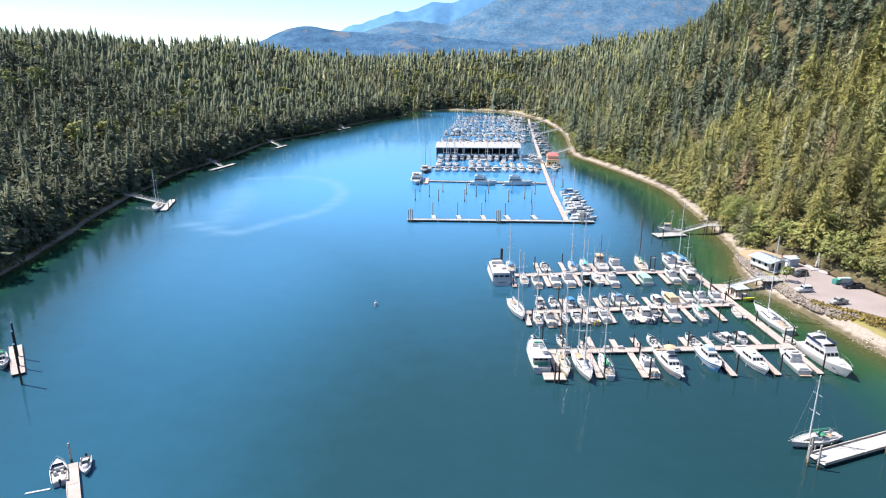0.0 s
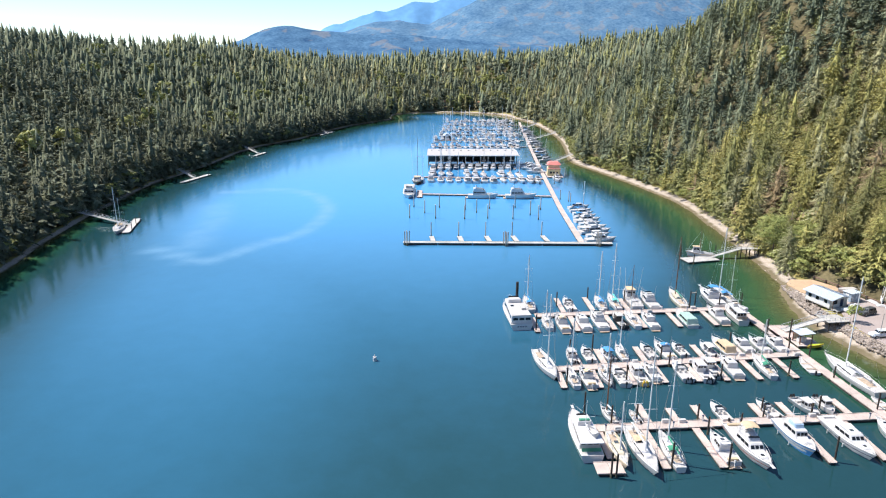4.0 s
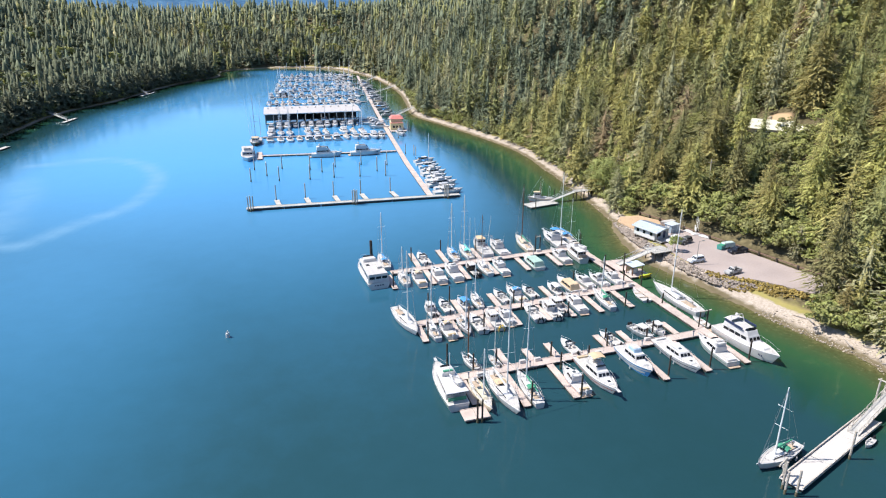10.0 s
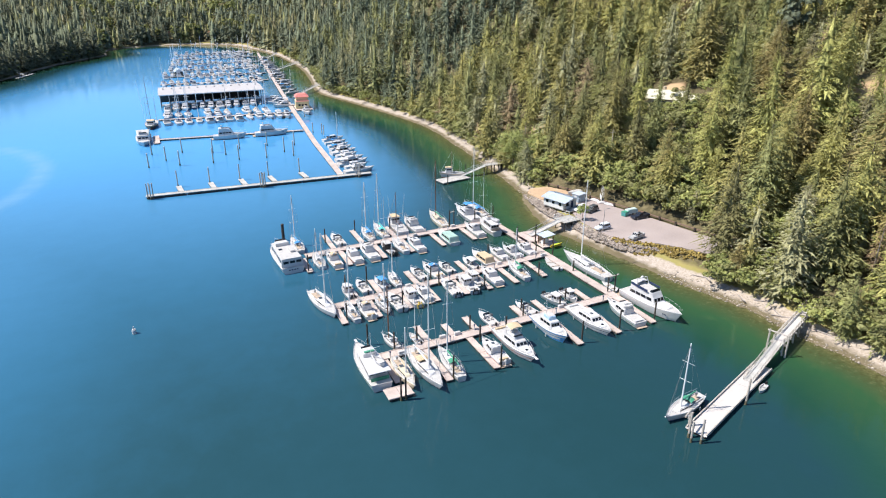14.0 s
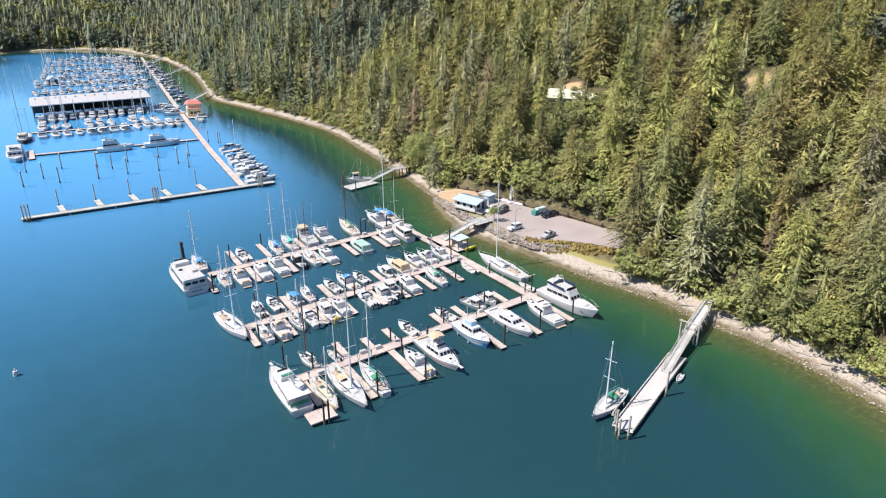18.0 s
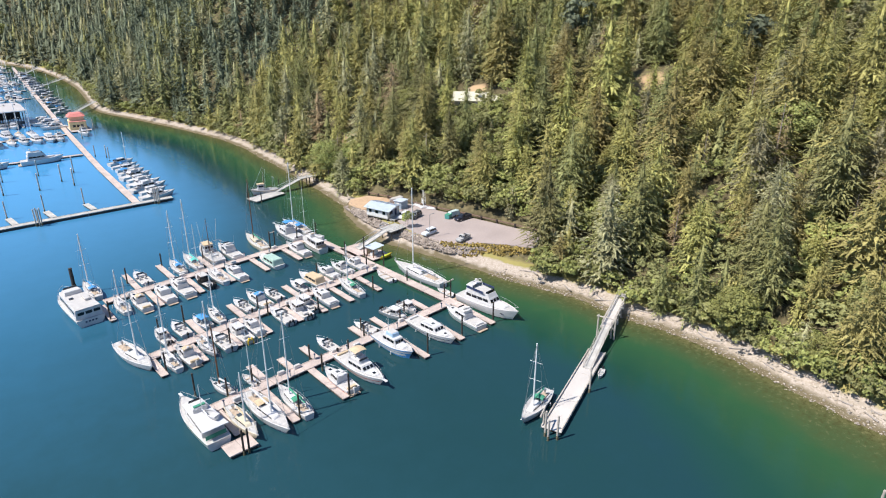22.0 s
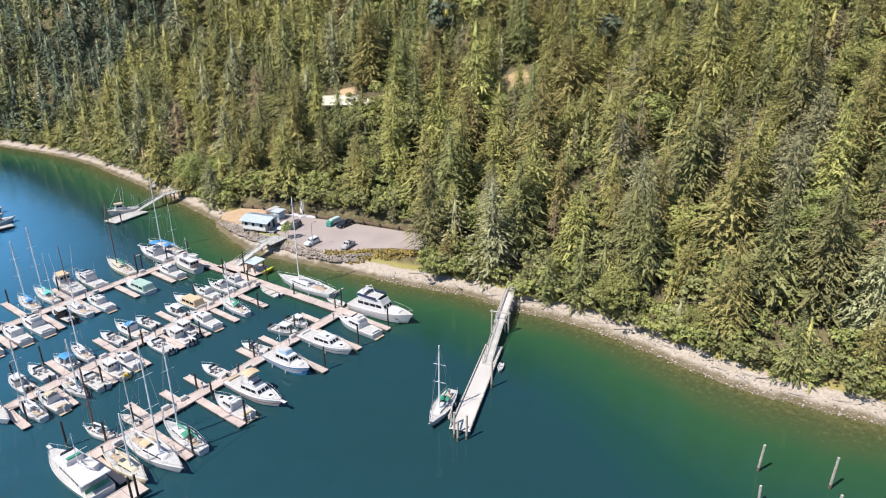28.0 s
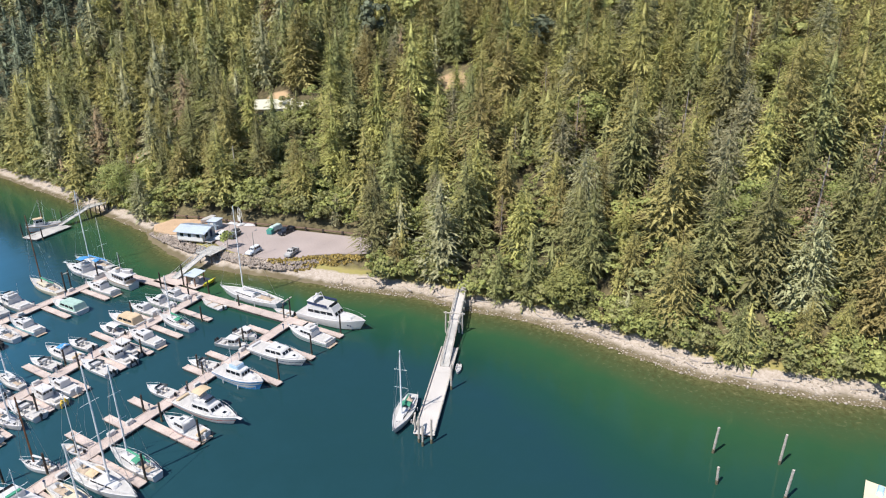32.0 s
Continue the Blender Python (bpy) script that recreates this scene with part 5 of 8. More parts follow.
def fishing_boat(x, y, heading, L, label, mast=7.0, hull=None, barge=False):
    B, fb = 0.32 * L, 1.25
    sh = (L, B, fb, 0.55, 0.75, 2.6)
    b, h = boat_base(label, x, y, heading, *sh, hull=hull, stripe=TAN, name="fishing_boat", bottom=RED)
    part("deck", deck_bm(*sh), DECK, b)
    y0, y1, z0, z1 = L * 0.02, L * 0.26, fb, fb + 2.1
    c = part("wheelhouse", house_bm(y0, y1, B * 0.62, B * 0.5, z0, z1, 0.12, 0.0, 0.95), WHITE, b)
    windows(c, y0, y1, B * 0.62, B * 0.5, z0, z1, 0.12, 0.0, 0.95, 0.55, 0.82, 2, back=True)
    part("roof_trim", house_bm(y0 - 0.2, y1, B * 0.64, B * 0.52, z1 - 0.02, z1 + 0.1, 0.2, 0.1, 0.97), TAN, b)
    part("hatch", box(0, -L * 0.18, fb - 0.05, B * 0.4, L * 0.16, fb + 0.4, bevel=0.04), WHITE, b)
    part("winch", rod((-0.5, -L * 0.04, fb + 0.4), (0.5, -L * 0.04, fb + 0.4), 0.28, n=9), STEEL, b)
    rig(b, L, B, fb, mast, 0.0, DARKWOOD, fore=True, spreaders=1, rb=0.09)
    for s in (-1, 1):
        part("trolling_pole", rod((s * B * 0.4, 0, fb), (s * B * 0.62, -0.4, fb + mast * 0.95), 0.05, 0.025, 5), MASTW, b)
    bm = bmesh.new()
    for s in (-1, 1):
        add_rod(bm, (s * B * 0.35, -L * 0.36, fb), (s * B * 0.35, -L * 0.36, fb + mast * 0.5), 0.06, n=5)
    add_rod(bm, (-B * 0.35, -L * 0.36, fb + mast * 0.5), (B * 0.35, -L * 0.36, fb + mast * 0.5), 0.06, n=5)
    part("gantry", bm, STEEL, b)
    rail(b, *sh, 0.4, 1.0, 0.6)
    return b


def ferry(x, y, heading, L, label):
    B, fb = 0.33 * L, 1.5
    sh = (L, B, fb, 0.30, 0.96, 3.0)
    b, h = boat_base(label, x, y, heading, *sh, name="houseboat_cruiser")
    part("deck", deck_bm(*sh), DECK, b)
    y0, y1, z0, z1 = -L * 0.47, L * 0.24, fb - 0.05, fb + 2.0
    c = part("deckhouse", house_bm(y0, y1, B * 0.9, B * 0.74, z0, z1, 0.3, 0.0, 0.96), WHITE, b)
    windows(c, y0, y1, B * 0.9, B * 0.74, z0, z1, 0.3, 0.0, 0.96, 0.45, 0.75, 6, back=True)
    part("sun_deck", house_bm(-L * 0.47, y1 - 0.5, B * 0.84, B * 0.68, z1 - 0.02, z1 + 0.1, 0.2, 0.1, 0.98), DECK, b)
    f = part("flybridge", house_bm(L * 0.02, L * 0.16, B * 0.6, B * 0.5, z1 + 0.08, z1 + 0.9, 0.4, 0.0, 0.95), WHITE, b)
    part("screen", house_bm(L * 0.12, L * 0.15, B * 0.5, B * 0.46, z1 + 0.88, z1 + 1.2, 0.5, 0.1), GLASS, f)
    part("locker", box(B * 0.2, -L * 0.2, z1 + 0.08, 1.0, 2.4, z1 + 0.6, bevel=0.05), DECK, b)
    part("roof_hatch", box(-B * 0.2, -L * 0.1, z1 + 0.08, 0.8, 0.8, z1 + 0.25, bevel=0.04), GLASS, b)
    for k in range(4):
        part("name_bar", box(-0.9 + 0.6 * k, -L * 0.5 - 0.02, fb * 0.55, 0.36, 0.03, fb * 0.75), NAVY, h)
    rail(b, *sh, 0.5, 1.0, 0.9)
    return b


# ---- the boats of the near marina ----
trawler(19.6, 121.6, 1, 13.4, "white trawler yacht with green trim moored at the dock's end", trim=GREEN)
sailboat(24.4, 117.4, 180, 10.0, 8.5, "cream-hulled sailboat moored in a berth", hull=CREAM, dodger=False, canvas=TAN)
sailboat(28.2, 117.0, 181, 13.4, 17.5, "large white two-masted ketch moored in a berth", ketch=True)
sailboat(32.7, 117.2, -1, 10.4, 14.5, "white sailboat with green canvas cover", canvas=GREEN)
cruiser(41.3, 117.4, 1, 8.4, "small white cabin cruiser beside a finger float", canvas=None)
sportfisher(46.0, 117.6, 181, 12.6, "white sport fishing cruiser with a tan flybridge top", canvas=TAN)
tug(54.9, 120.0, 180, 10.6, "blue and white pilothouse motor boat", hull=BLUE)
cruiser(63.6, 119.6, 181, 12.6, "long white cabin cruiser with raised cabin", arch=False)
cruiser(71.6, 119.6, -1, 10.6, "white cabin cruiser with blue-grey canvas aft", fly=True)
motor_yacht(78.6, 119.4, 184, 15.0, "large white motor yacht with blue flybridge cloths")
sailboat(25.8, 128.0, 14, 5.6, 10.5, "small sailboat with a dark wooden mast", mastmat=DARKWOOD, dodger=False)
skiff(30.4, 127.6, 8, 4.4, "small open white dinghy at the dock")
runabout(45.9, 128.6, 4, 6.2, "white runabout with a windscreen")
runabout(54.9, 129.2, 12, 6.0, "small white open motor boat")
workboat(62.2, 129.6, 190, 6.6, "aluminium work skiff with a small wheelhouse", hull=ALU)
workboat(65.9, 130.0, 180, 5.6, "white fishing skiff with an outboard motor")
sailboat(78.1, 141.5, 3, 16.4, 19.0, "very large white sloop moored along the walkway", dodger=False, B=4.3)
skiff(76.9, 130.8, 4, 5.0, "small covered white boat beside the walkway")
skiff(72.2, 146.2, -6, 7.0, "open white launch beside the walkway")
cruiser(70.5, 155.8, 4, 7.6, "small white cabin cruiser in a berth")
sailboat(18.2, 147.2, 188, 13.2, 15.0, "white sloop moored at the end of the walkway", dodger=False)
sailboat(22.5, 141.9, 2, 8.0, 11.5, "white sailboat with an outboard", dodger=False)
cruiser(25.3, 141.7, 3, 7.6, "white cabin cruiser with tan canvas", canvas=TAN)
sailboat(29.2, 141.8, 181, 7.4, 9.0, "small white sailboat under a pale cover", dodger=False)
runabout(32.1, 142.8, 2, 8.4, "white motor boat with a blue bow cover", canvas=None, motor=BLACK)
workboat(35.8, 143.0, 3, 8.0, "white fishing skiff with a yellow-cowled motor", motor=YELLOW)
cruiser(38.7, 143.6, 2, 7.0, "small white cabin boat beside the walkway", arch=False)
runabout(45.1, 144.4, 0, 8.6, "white centre-cockpit motor boat with dark engines", twin=True)
workboat(49.0, 144.0, 0, 8.2, "white fishing boat with twin outboard motors")
workboat(51.4, 145.4, 1, 8.0, "aluminium fishing boat with a dark wheelhouse", hull=ALU, roof=WHITE)
cruiser(55.6, 145.6, -1, 9.2, "white cabin cruiser with tan interior", arch=False)
sailboat(62.6, 145.8, -3, 10.2, 9.0, "white motorsailer with a green dodger", canvas=GREEN)
workboat(24.4, 150.9, 4, 6.2, "white fishing skiff tied at the walkway")
runabout(28.0, 152.2, 3, 6.8, "white cuddy runabout in a berth")
runabout(32.2, 152.2, 8, 6.0, "small motor boat under a bright blue top", canvas=BLUE)
sailboat(35.3, 152.6, 0, 7.4, 8.0, "small white sailboat in a berth", dodger=False)
runabout(41.3, 153.4, 6, 7.0, "white covered motor boat in a berth")
cruiser(44.7, 153.4, 6, 8.4, "white cabin cruiser with a blue awning", canvas=BLUE)
runabout(48.4, 154.0, 5, 6.4, "white sport runabout in a berth")
runabout(54.6, 153.8, 3, 7.0, "white motor boat with a hardtop", canvas=WHITE)
covered_boat(58.4, 155.4, 4, 8.8, "motor boat under a tan canvas cover", TAN)
cruiser(63.0, 155.8, 4, 7.6, "white cabin cruiser with a pale roof", arch=False)
cruiser(66.6, 155.6, 5, 7.6, "white cabin cruiser with a pale canopy", canvas=WHITE)
cruiser(25.9, 168.6, 3, 9.0, "white cabin cruiser with tan canvas", canvas=TAN)
cruiser(31.0, 169.2, 2, 9.4, "white cabin cruiser with an open cockpit", arch=False)
cruiser(34.9, 170.0, 3, 10.4, "white motor cruiser with blue hatch covers", fly=True, stripe=BLUE)
workboat(40.0, 170.0, 4, 8.0, "black-hulled fishing boat in a berth", hull=BLACK, roof=DECK)
sailboat(43.3, 170.6, 2, 9.6, 5.0, "broad white motorsailer with a short mast", dodger=False)
cruiser(47.1, 169.6, 2, 9.2, "white motor boat with a teal swim step", arch=True, stripe=TEAL)
covered_boat(56.4, 171.0, 2, 9.8, "motor boat with a pale green canvas enclosure", PALEGREEN)
ferry(15.6, 174.4, 4, 16.5, "large white houseboat cruiser with a flat roof")
sailboat(20.0, 181.4, 3, 9.6, 12.0, "white sailboat with bright blue canvas", canvas=BLUE)
sailboat(22.6, 169.6, 0, 8.6, 7.0, "white sailboat in the end berth", dodger=False)
runabout(30.2, 181.0, 2, 8.4, "white sport boat with a pale blue interior")
sailboat(38.4, 181.4, 0, 9.0, 13.0, "white sailboat with blue canvas", canvas=BLUE)
sailboat(42.2, 182.2, 0, 10.6, 14.5, "white ketch with turquoise sail cover", canvas=TEAL, ketch=True)
fishing_boat(47.2, 183.4, 0, 11.6, "white wooden fishing troller with tan trim and tall poles", 9.0)
cruiser(51.4, 182.6, 1, 11.0, "white flybridge motor cruiser in a berth", fly=True)
sailboat(59.4, 184.0, -3, 12.6, 15.5, "cream wooden sailboat with a varnished mast", hull=CREAM, mastmat=DARKWOOD, canvas=GREEN, dodger=False)
sportfisher(68.6, 184.6, 1, 12.8, "white flybridge cruiser with blue canvas", canvas=BLUE)
sailboat(72.6, 187.0, 3, 13.0, 17.0, "white ketch with blue covers", canvas=BLUE, ketch=True)
cruiser(64.9, 172.6, 2, 9.6, "white cabin cruiser with a cockpit awning", canvas=WHITE)
trawler(69.2, 172.4, 0, 10.0, "cream motor yacht with wood trim", trim=TEAK)
sailboat(60.3, 91.0, 105, 9.8, 11.0, "white sailboat with a dark green dodger beside the pier", canvas=GREEN)
skiff(75.9, 90.0, 112, 2.8, "small white inflatable dinghy beside the pier", inflatable=True)
fishing_boat(81.6, 223.0, 78, 8.6, "small white fishing boat with a tall mast at a float", 7.5)

# ---- west shore ----
sailboat(-118.5, 259.5, 196, 15.0, 15.0, "white ketch at a private dock", ketch=True)
runabout(-57.6, 82.6, 33, 6.6, "white open motor boat at a small dock")
runabout(-54.3, 84.0, 206, 4.6, "small white motor boat at a small dock")
cruiser(-90.0, 118.6, 218, 8.0, "white motor boat with green canvas at a float", canvas=GREEN)


# ---- piles of the near marina ----
for x, y, h in ((21.9, 129.4, 4.4), (21.6, 111.2, 4.3), (22.4, 111.2, 4.1), (31.6, 113.2, 4.6), (40.4, 112.9, 4.5), (41.2, 122.4, 3.4), (41.0, 126.2, 3.6), (53.9, 129.2, 3.0), (53.0, 126.9, 2.8), (57.9, 114.2, 4.6),
                (66.9, 114.9, 4.4), (75.5, 115.2, 4.4), (64.3, 129.1, 3.2), (61.6, 127.0, 3.0), (30.4, 126.6, 3.6), (25.6, 125.4, 4.0), (47.6, 124.0, 3.0), (20.9, 139.4, 4.0), (24.6, 153.6, 3.4), (29.9, 155.2, 3.8),
                (32.9, 140.6, 3.8), (42.9, 149.6, 3.6), (43.7, 147.0, 3.4), (60.2, 155.6, 3.8), (66.3, 142.6, 3.4), (52.2, 141.8, 3.2), (19.3, 165.2, 4.4), (27.3, 181.4, 3.8), (75.2, 158.6, 5.6), (71.7, 161.6, 4.4),
                (72.2, 153.4, 3.4), (75.0, 150.4, 3.8), (68.2, 178.6, 4.2), (73.8, 178.6, 4.2), (61.0, 179.4, 4.6), (62.4, 179.6, 4.6), (36.2, 185.2, 3.6), (45.2, 183.0, 3.6), (76.4, 128.6, 4.2), (74.2, 140.6, 3.0)):
    pile(x, y, h)
pile(17.9, 187.0, 4.6, 0.42, label="thick black mooring pile at the end of the dock")
for x0, x1, y in ((74.6, 77.2, 128.7), (60.9, 62.5, 179.5)):
    g = thing("pile_frame", "weathered timber cross beam joining two piles", "frame", pose(0, 0, 0), "pile frames")
    part("beam", rod((x0, y, 3.9), (x1, y, 4.1), 0.13, n=6), OLDPILE, g)
    part("shaft", rod((x0 + 0.1, y, -4), (x0 + 0.1, y, 3.9), 0.14, n=7), PILE, g)

# ---- dock furniture: power pedestals and dock boxes ----
ped = thing("power_pedestal", "small white power pedestal on the walkway", "pedestal", pose(27.0, 124.9, 0.55), "power pedestals")
part("column", box(0, 0, 0, 0.22, 0.22, 0.95, bevel=0.02), WHITE, ped)
part("head", box(0, 0, 0.95, 0.30, 0.30, 1.15, bevel=0.04), NAVY, ped)
dbox = thing("dock_box", "white fibreglass storage box on the walkway", "storage box", pose(35.0, 125.4, 0.55), "dock boxes")
part("body", box(0, 0, 0, 1.2, 0.55, 0.5, bevel=0.03), WHITE, dbox)
part("lid", box(0, 0, 0.505, 1.26, 0.6, 0.6, bevel=0.03, taper=0.92), DECK, dbox)
for key, (a, b) in DOCKS.items():
    for k in range(9):
        x = a[0] + 3.0 + k * 5.9
        if x < b[0] - 1:
            copy_thing(ped, pose(x, on_dock(a, b, x) + (0.8 if k % 2 else -0.8), 0.55, 0, 0, k * 20))
        if k % 2 == 0 and x + 2 < b[0] - 1:
            copy_thing(dbox, pose(x + 2.2, on_dock(a, b, x + 2.2) + (0.7 if k % 4 else -0.7), 0.55, 0, 0, 3))

# ---- gangway, landing and shelter ----
def gangway(a, za, b, zb, width, label, material=None, deck=None, truss=1.1, name="gangway"):
    """A sloping ramp between two heights, with a truss rail on each side."""
    L = math.hypot(b[0] - a[0], b[1] - a[1])
    g = thing(name, label, "gangway", pose(a[0], a[1], za, 0, 0, math.degrees(math.atan2(b[1] - a[1], b[0] - a[0]))))
    rise = zb - za
    m = material or ALU
    bm = bmesh.new()
    add_box(bm, L / 2, 0, -0.14, L, width, 0.0)
    for v in bm.verts:
        v.co.z += rise * v.co.x / L
    part("deck", bm, deck or PLANKG, g)
    n = max(3, int(L / 1.5))
    for s in (-1, 1):
        bm = bmesh.new()
        y = s * width / 2
        for z in (0.0, truss):
            add_rod(bm, (0, y, z), (L, y, z + rise), 0.05, n=5)
        for k in range(n + 1):
            x = L * k / n
            add_rod(bm, (x, y, rise * k / n), (x, y, rise * k / n + truss), 0.035, n=4)
            if k < n:
                x2 = L * (k + 1) / n
                za_, zb_ = (0, truss) if k % 2 else (truss, 0)
                add_rod(bm, (x, y, rise * k / n + za_), (x2, y, rise * (k + 1) / n + zb_), 0.028, n=4)
        part("truss_rail", bm, m, g)
    return g


gangway((76.4, 163.2), 0.75, (86.2, 164.4), 3.0, 1.7, "aluminium truss gangway down to the landing float")
plat = thing("timber_platform", "timber platform on posts at the head of the gangway", "platform", pose(88.6, 164.6, 0, 0, 0, 6))
part("deck", box(0, 0, 2.78, 5.4, 4.4, 3.0, bevel=0.03), PLANKG, plat)
for sx in (-2.2, 0, 2.2):
    for sy in (-1.8, 1.8):
        part("post", rod((sx, sy, -0.6), (sx, sy, 2.78), 0.14, n=7), PILE, plat)
    part("bent_beam", box(sx, 0, 2.5, 0.22, 4.3, 2.776), PILE, plat)
for sy in (-2.15, 2.15):
    bm = bmesh.new()
    for k in range(5):
        add_rod(bm, (-2.6 + 1.3 * k, sy, 3.0), (-2.6 + 1.3 * k, sy, 4.0), 0.05, n=5)
    add_rod(bm, (-2.6, sy, 4.0), (2.6, sy, 4.0), 0.05, n=5)
    add_rod(bm, (-2.6, sy, 3.5), (2.6, sy, 3.5), 0.04, n=5)
    part("railing", bm, WALLW, plat)


def shelter(x, y, rz, w, d, h, label, roof, base=0.55):
    s = thing("shelter", label, "shelter", pose(x, y, base, 0, 0, rz))
    for sx in (-1, 1):
        for sy in (-1, 1):
            part("post", box(sx * (w / 2 - 0.15), sy * (d / 2 - 0.15), 0, 0.16, 0.16, h), DARKWOOD, s)
    bm = bmesh.new()
    add_box(bm, 0, 0, h - 0.02, w + 0.5, d + 0.5, h + 0.09)
    for v in bm.verts:
        v.co.z += 0.16 * (v.co.y / d + 0.5)
    part("roof", bm, roof, s)
    part("back_panel", box(0, d / 2 - 0.12, 0.3, w - 0.5, 0.08, h - 0.4), WALLT, s)
    part("counter", box(0, 0.2, 0, w * 0.6, 0.7, 0.95, bevel=0.02), WALLW, s)
    return s


shelter(77.4, 157.3, 12, 3.4, 2.4, 2.3, "small shelter with a blue-grey metal roof on the landing", ROOFM)
dock((75.2, 157.2), (80.6, 157.2), 4.6, "timber float that carries the small shelter", name="shelter_float", piece=2.7)
ky = thing("kayak", "yellow and green kayak on the float", "kayak", pose(78.9, 154.6, 0.78, 0, 0, -82))
part("hull", hull_bm(3.8, 0.75, 0.3, 0.2, 0.25, 1.6), YELLOW, ky)
part("deck", deck_bm(3.8, 0.75, 0.3, 0.2, 0.25, 1.6, 0, 1, 0.0), mat("lime_plastic", (0.45, 0.62, 0.05), 0.4), ky)

# ---- parking terrace, office, vehicles ----
LOT_EDGE = [(106.3, 130.5), (103.0, 136.6), (99.6, 141.4), (95.4, 144.4), (92.6, 147.4), (91.6, 152.0), (91.2, 158.0), (91.4, 163.6), (93.4, 169.0), (97.6, 173.0), (99.4, 181.0), (104.0, 180.6), (106.7, 168.7), (109.4, 159.2), (111.6, 149.7), (114.0, 138.8), (114.6, 131.0)]


def slab(name, edge, z0, z1, material, label, category):
    bm = bmesh.new()
    top = [bm.verts.new((x, y, z1)) for x, y in edge]
    low = [bm.verts.new((x, y, z0)) for x, y in edge]
    bm.faces.new(top)
    for i in range(len(edge)):
        j = (i + 1) % len(edge)
        bm.faces.new((low[i], low[j], top[j], top[i]))
    bmesh.ops.recalc_face_normals(bm, faces=bm.faces[:])
    ob = part(name, bm, material)
    return tagged(ob, label, category, kind="structure")


slab("pavement", LOT_EDGE[::-1], 1.2, 2.66, ASPHALT, "worn pinkish-grey asphalt car park above the beach", "car park")
DIRT = mat("tan_dirt", (0.50, 0.34, 0.21), 0.95, vary=0.12, scale=0.3, fine=3.0, bump=0.3)
slab("terrace", [(98.0, 174.0), (91.6, 183.0), (91.4, 189.5), (94.0, 192.6), (100.0, 192.4), (103.6, 186.0), (104.0, 181.0), (99.2, 181.2)], 1.2, 2.70, DIRT, "bare tan dirt terrace beside the office", "terrace")

# guard rail along the back of the car park
gr = thing("guard_rail", "low timber guard rail on dark posts behind the car park", "guard rail", pose(0, 0, 0))
back = [(101.0, 193.0), (103.2, 186.0), (105.2, 177.4), (107.2, 168.7), (109.9, 159.4), (112.1, 149.7), (114.5, 138.8), (115.0, 131.5)]
for a, b in zip(back[:-1], back[1:]):
    L, rz = seg_pose(a, b)
    part("rail", box((a[0] + b[0]) / 2, (a[1] + b[1]) / 2, 3.22, L - 0.05, 0.30, 3.46, rz, bevel=0.04), RAILWOOD, gr)
    for k in range(2):
        t = k / 2
        part("post", box(a[0] + (b[0] - a[0]) * t, a[1] + (b[1] - a[1]) * t, 2.2, 0.5, 0.5, 3.6, rz, bevel=0.04), PILE, gr)

# office on stilts
off = thing("office_building", "small white office with a blue-grey metal roof on stilts", "building", pose(92.8, 174.6, 2.66, 0, 0, 106) @ Matrix.Diagonal((0.9, 0.95, 0.95, 1)))
part("floor", box(0, 0, 0.35, 8.0, 5.6, 0.6), PLANKG, off)
for sx in (-3.6, -1.2, 1.2, 3.6):
    for sy in (-2.5, 2.5):
        part("stilt", box(sx, sy, -2.2, 0.24, 0.24, 0.348), PILE, off)
T = 0.16
for nm, (cx, cy, sx, sy) in {"wall": (0, 2.72, 8.0, T), "wall.001": (0, -2.72, 8.0, T)}.items():
    w = part("wall", box(cx, cy, 0.6, sx, sy, 3.0), WALLW, off)
    for k, wx in enumerate((-2.6, 0.1, 2.5)):
        s = 1 if cy > 0 else -1
        wn_ = part("window", box(wx, cy + s * 0.085, 1.45, 1.15, 0.05, 2.5), WALLW, w)
        part("pane", box(wx, cy + s * 0.115, 1.52, 1.0, 0.03, 2.43), GLASS, wn_)
for sx in (-3.92, 3.92):
    part("end_wall", box(sx, 0, 0.6, T, 5.6, 3.0), WALLW, off)
part("door", box(-4.02, -1.0, 0.62, 0.06, 0.95, 2.65), NAVY, off)
part("porch_window", box(-4.02, 1.2, 1.4, 0.05, 1.4, 2.5), GLASS, off)
bm = bmesh.new()
rf = [(-5.2, -3.5, 2.95), (4.6, -3.5, 2.95), (4.6, 0, 3.85), (-5.2, 0, 3.85), (4.6, 3.5, 2.95), (-5.2, 3.5, 2.95)]
tv = [bm.verts.new(p) for p in rf]
bv = [bm.verts.new((p[0], p[1], p[2] - 0.12)) for p in rf]
for f in ((0, 1, 2, 3), (3, 2, 4, 5)):
    bm.faces.new([tv[i] for i in f]), bm.faces.new([bv[i] for i in f[::-1]])
for i, j in ((0, 1), (1, 2), (2, 4), (4, 5), (5, 3), (3, 0)):
    bm.faces.new((bv[i], bv[j], tv[j], tv[i]))
bmesh.ops.recalc_face_normals(bm, faces=bm.faces[:])
roof = part("roof", bm, ROOFM, off, "blue-grey standing seam roof")
for k in range(24):
    x = -5.1 + k * 0.42
    for s in (-1, 1):
        part("seam", rod((x, s * 3.48, 2.99), (x, s * 0.03, 3.88), 0.025, n=4), ROOFM, roof)
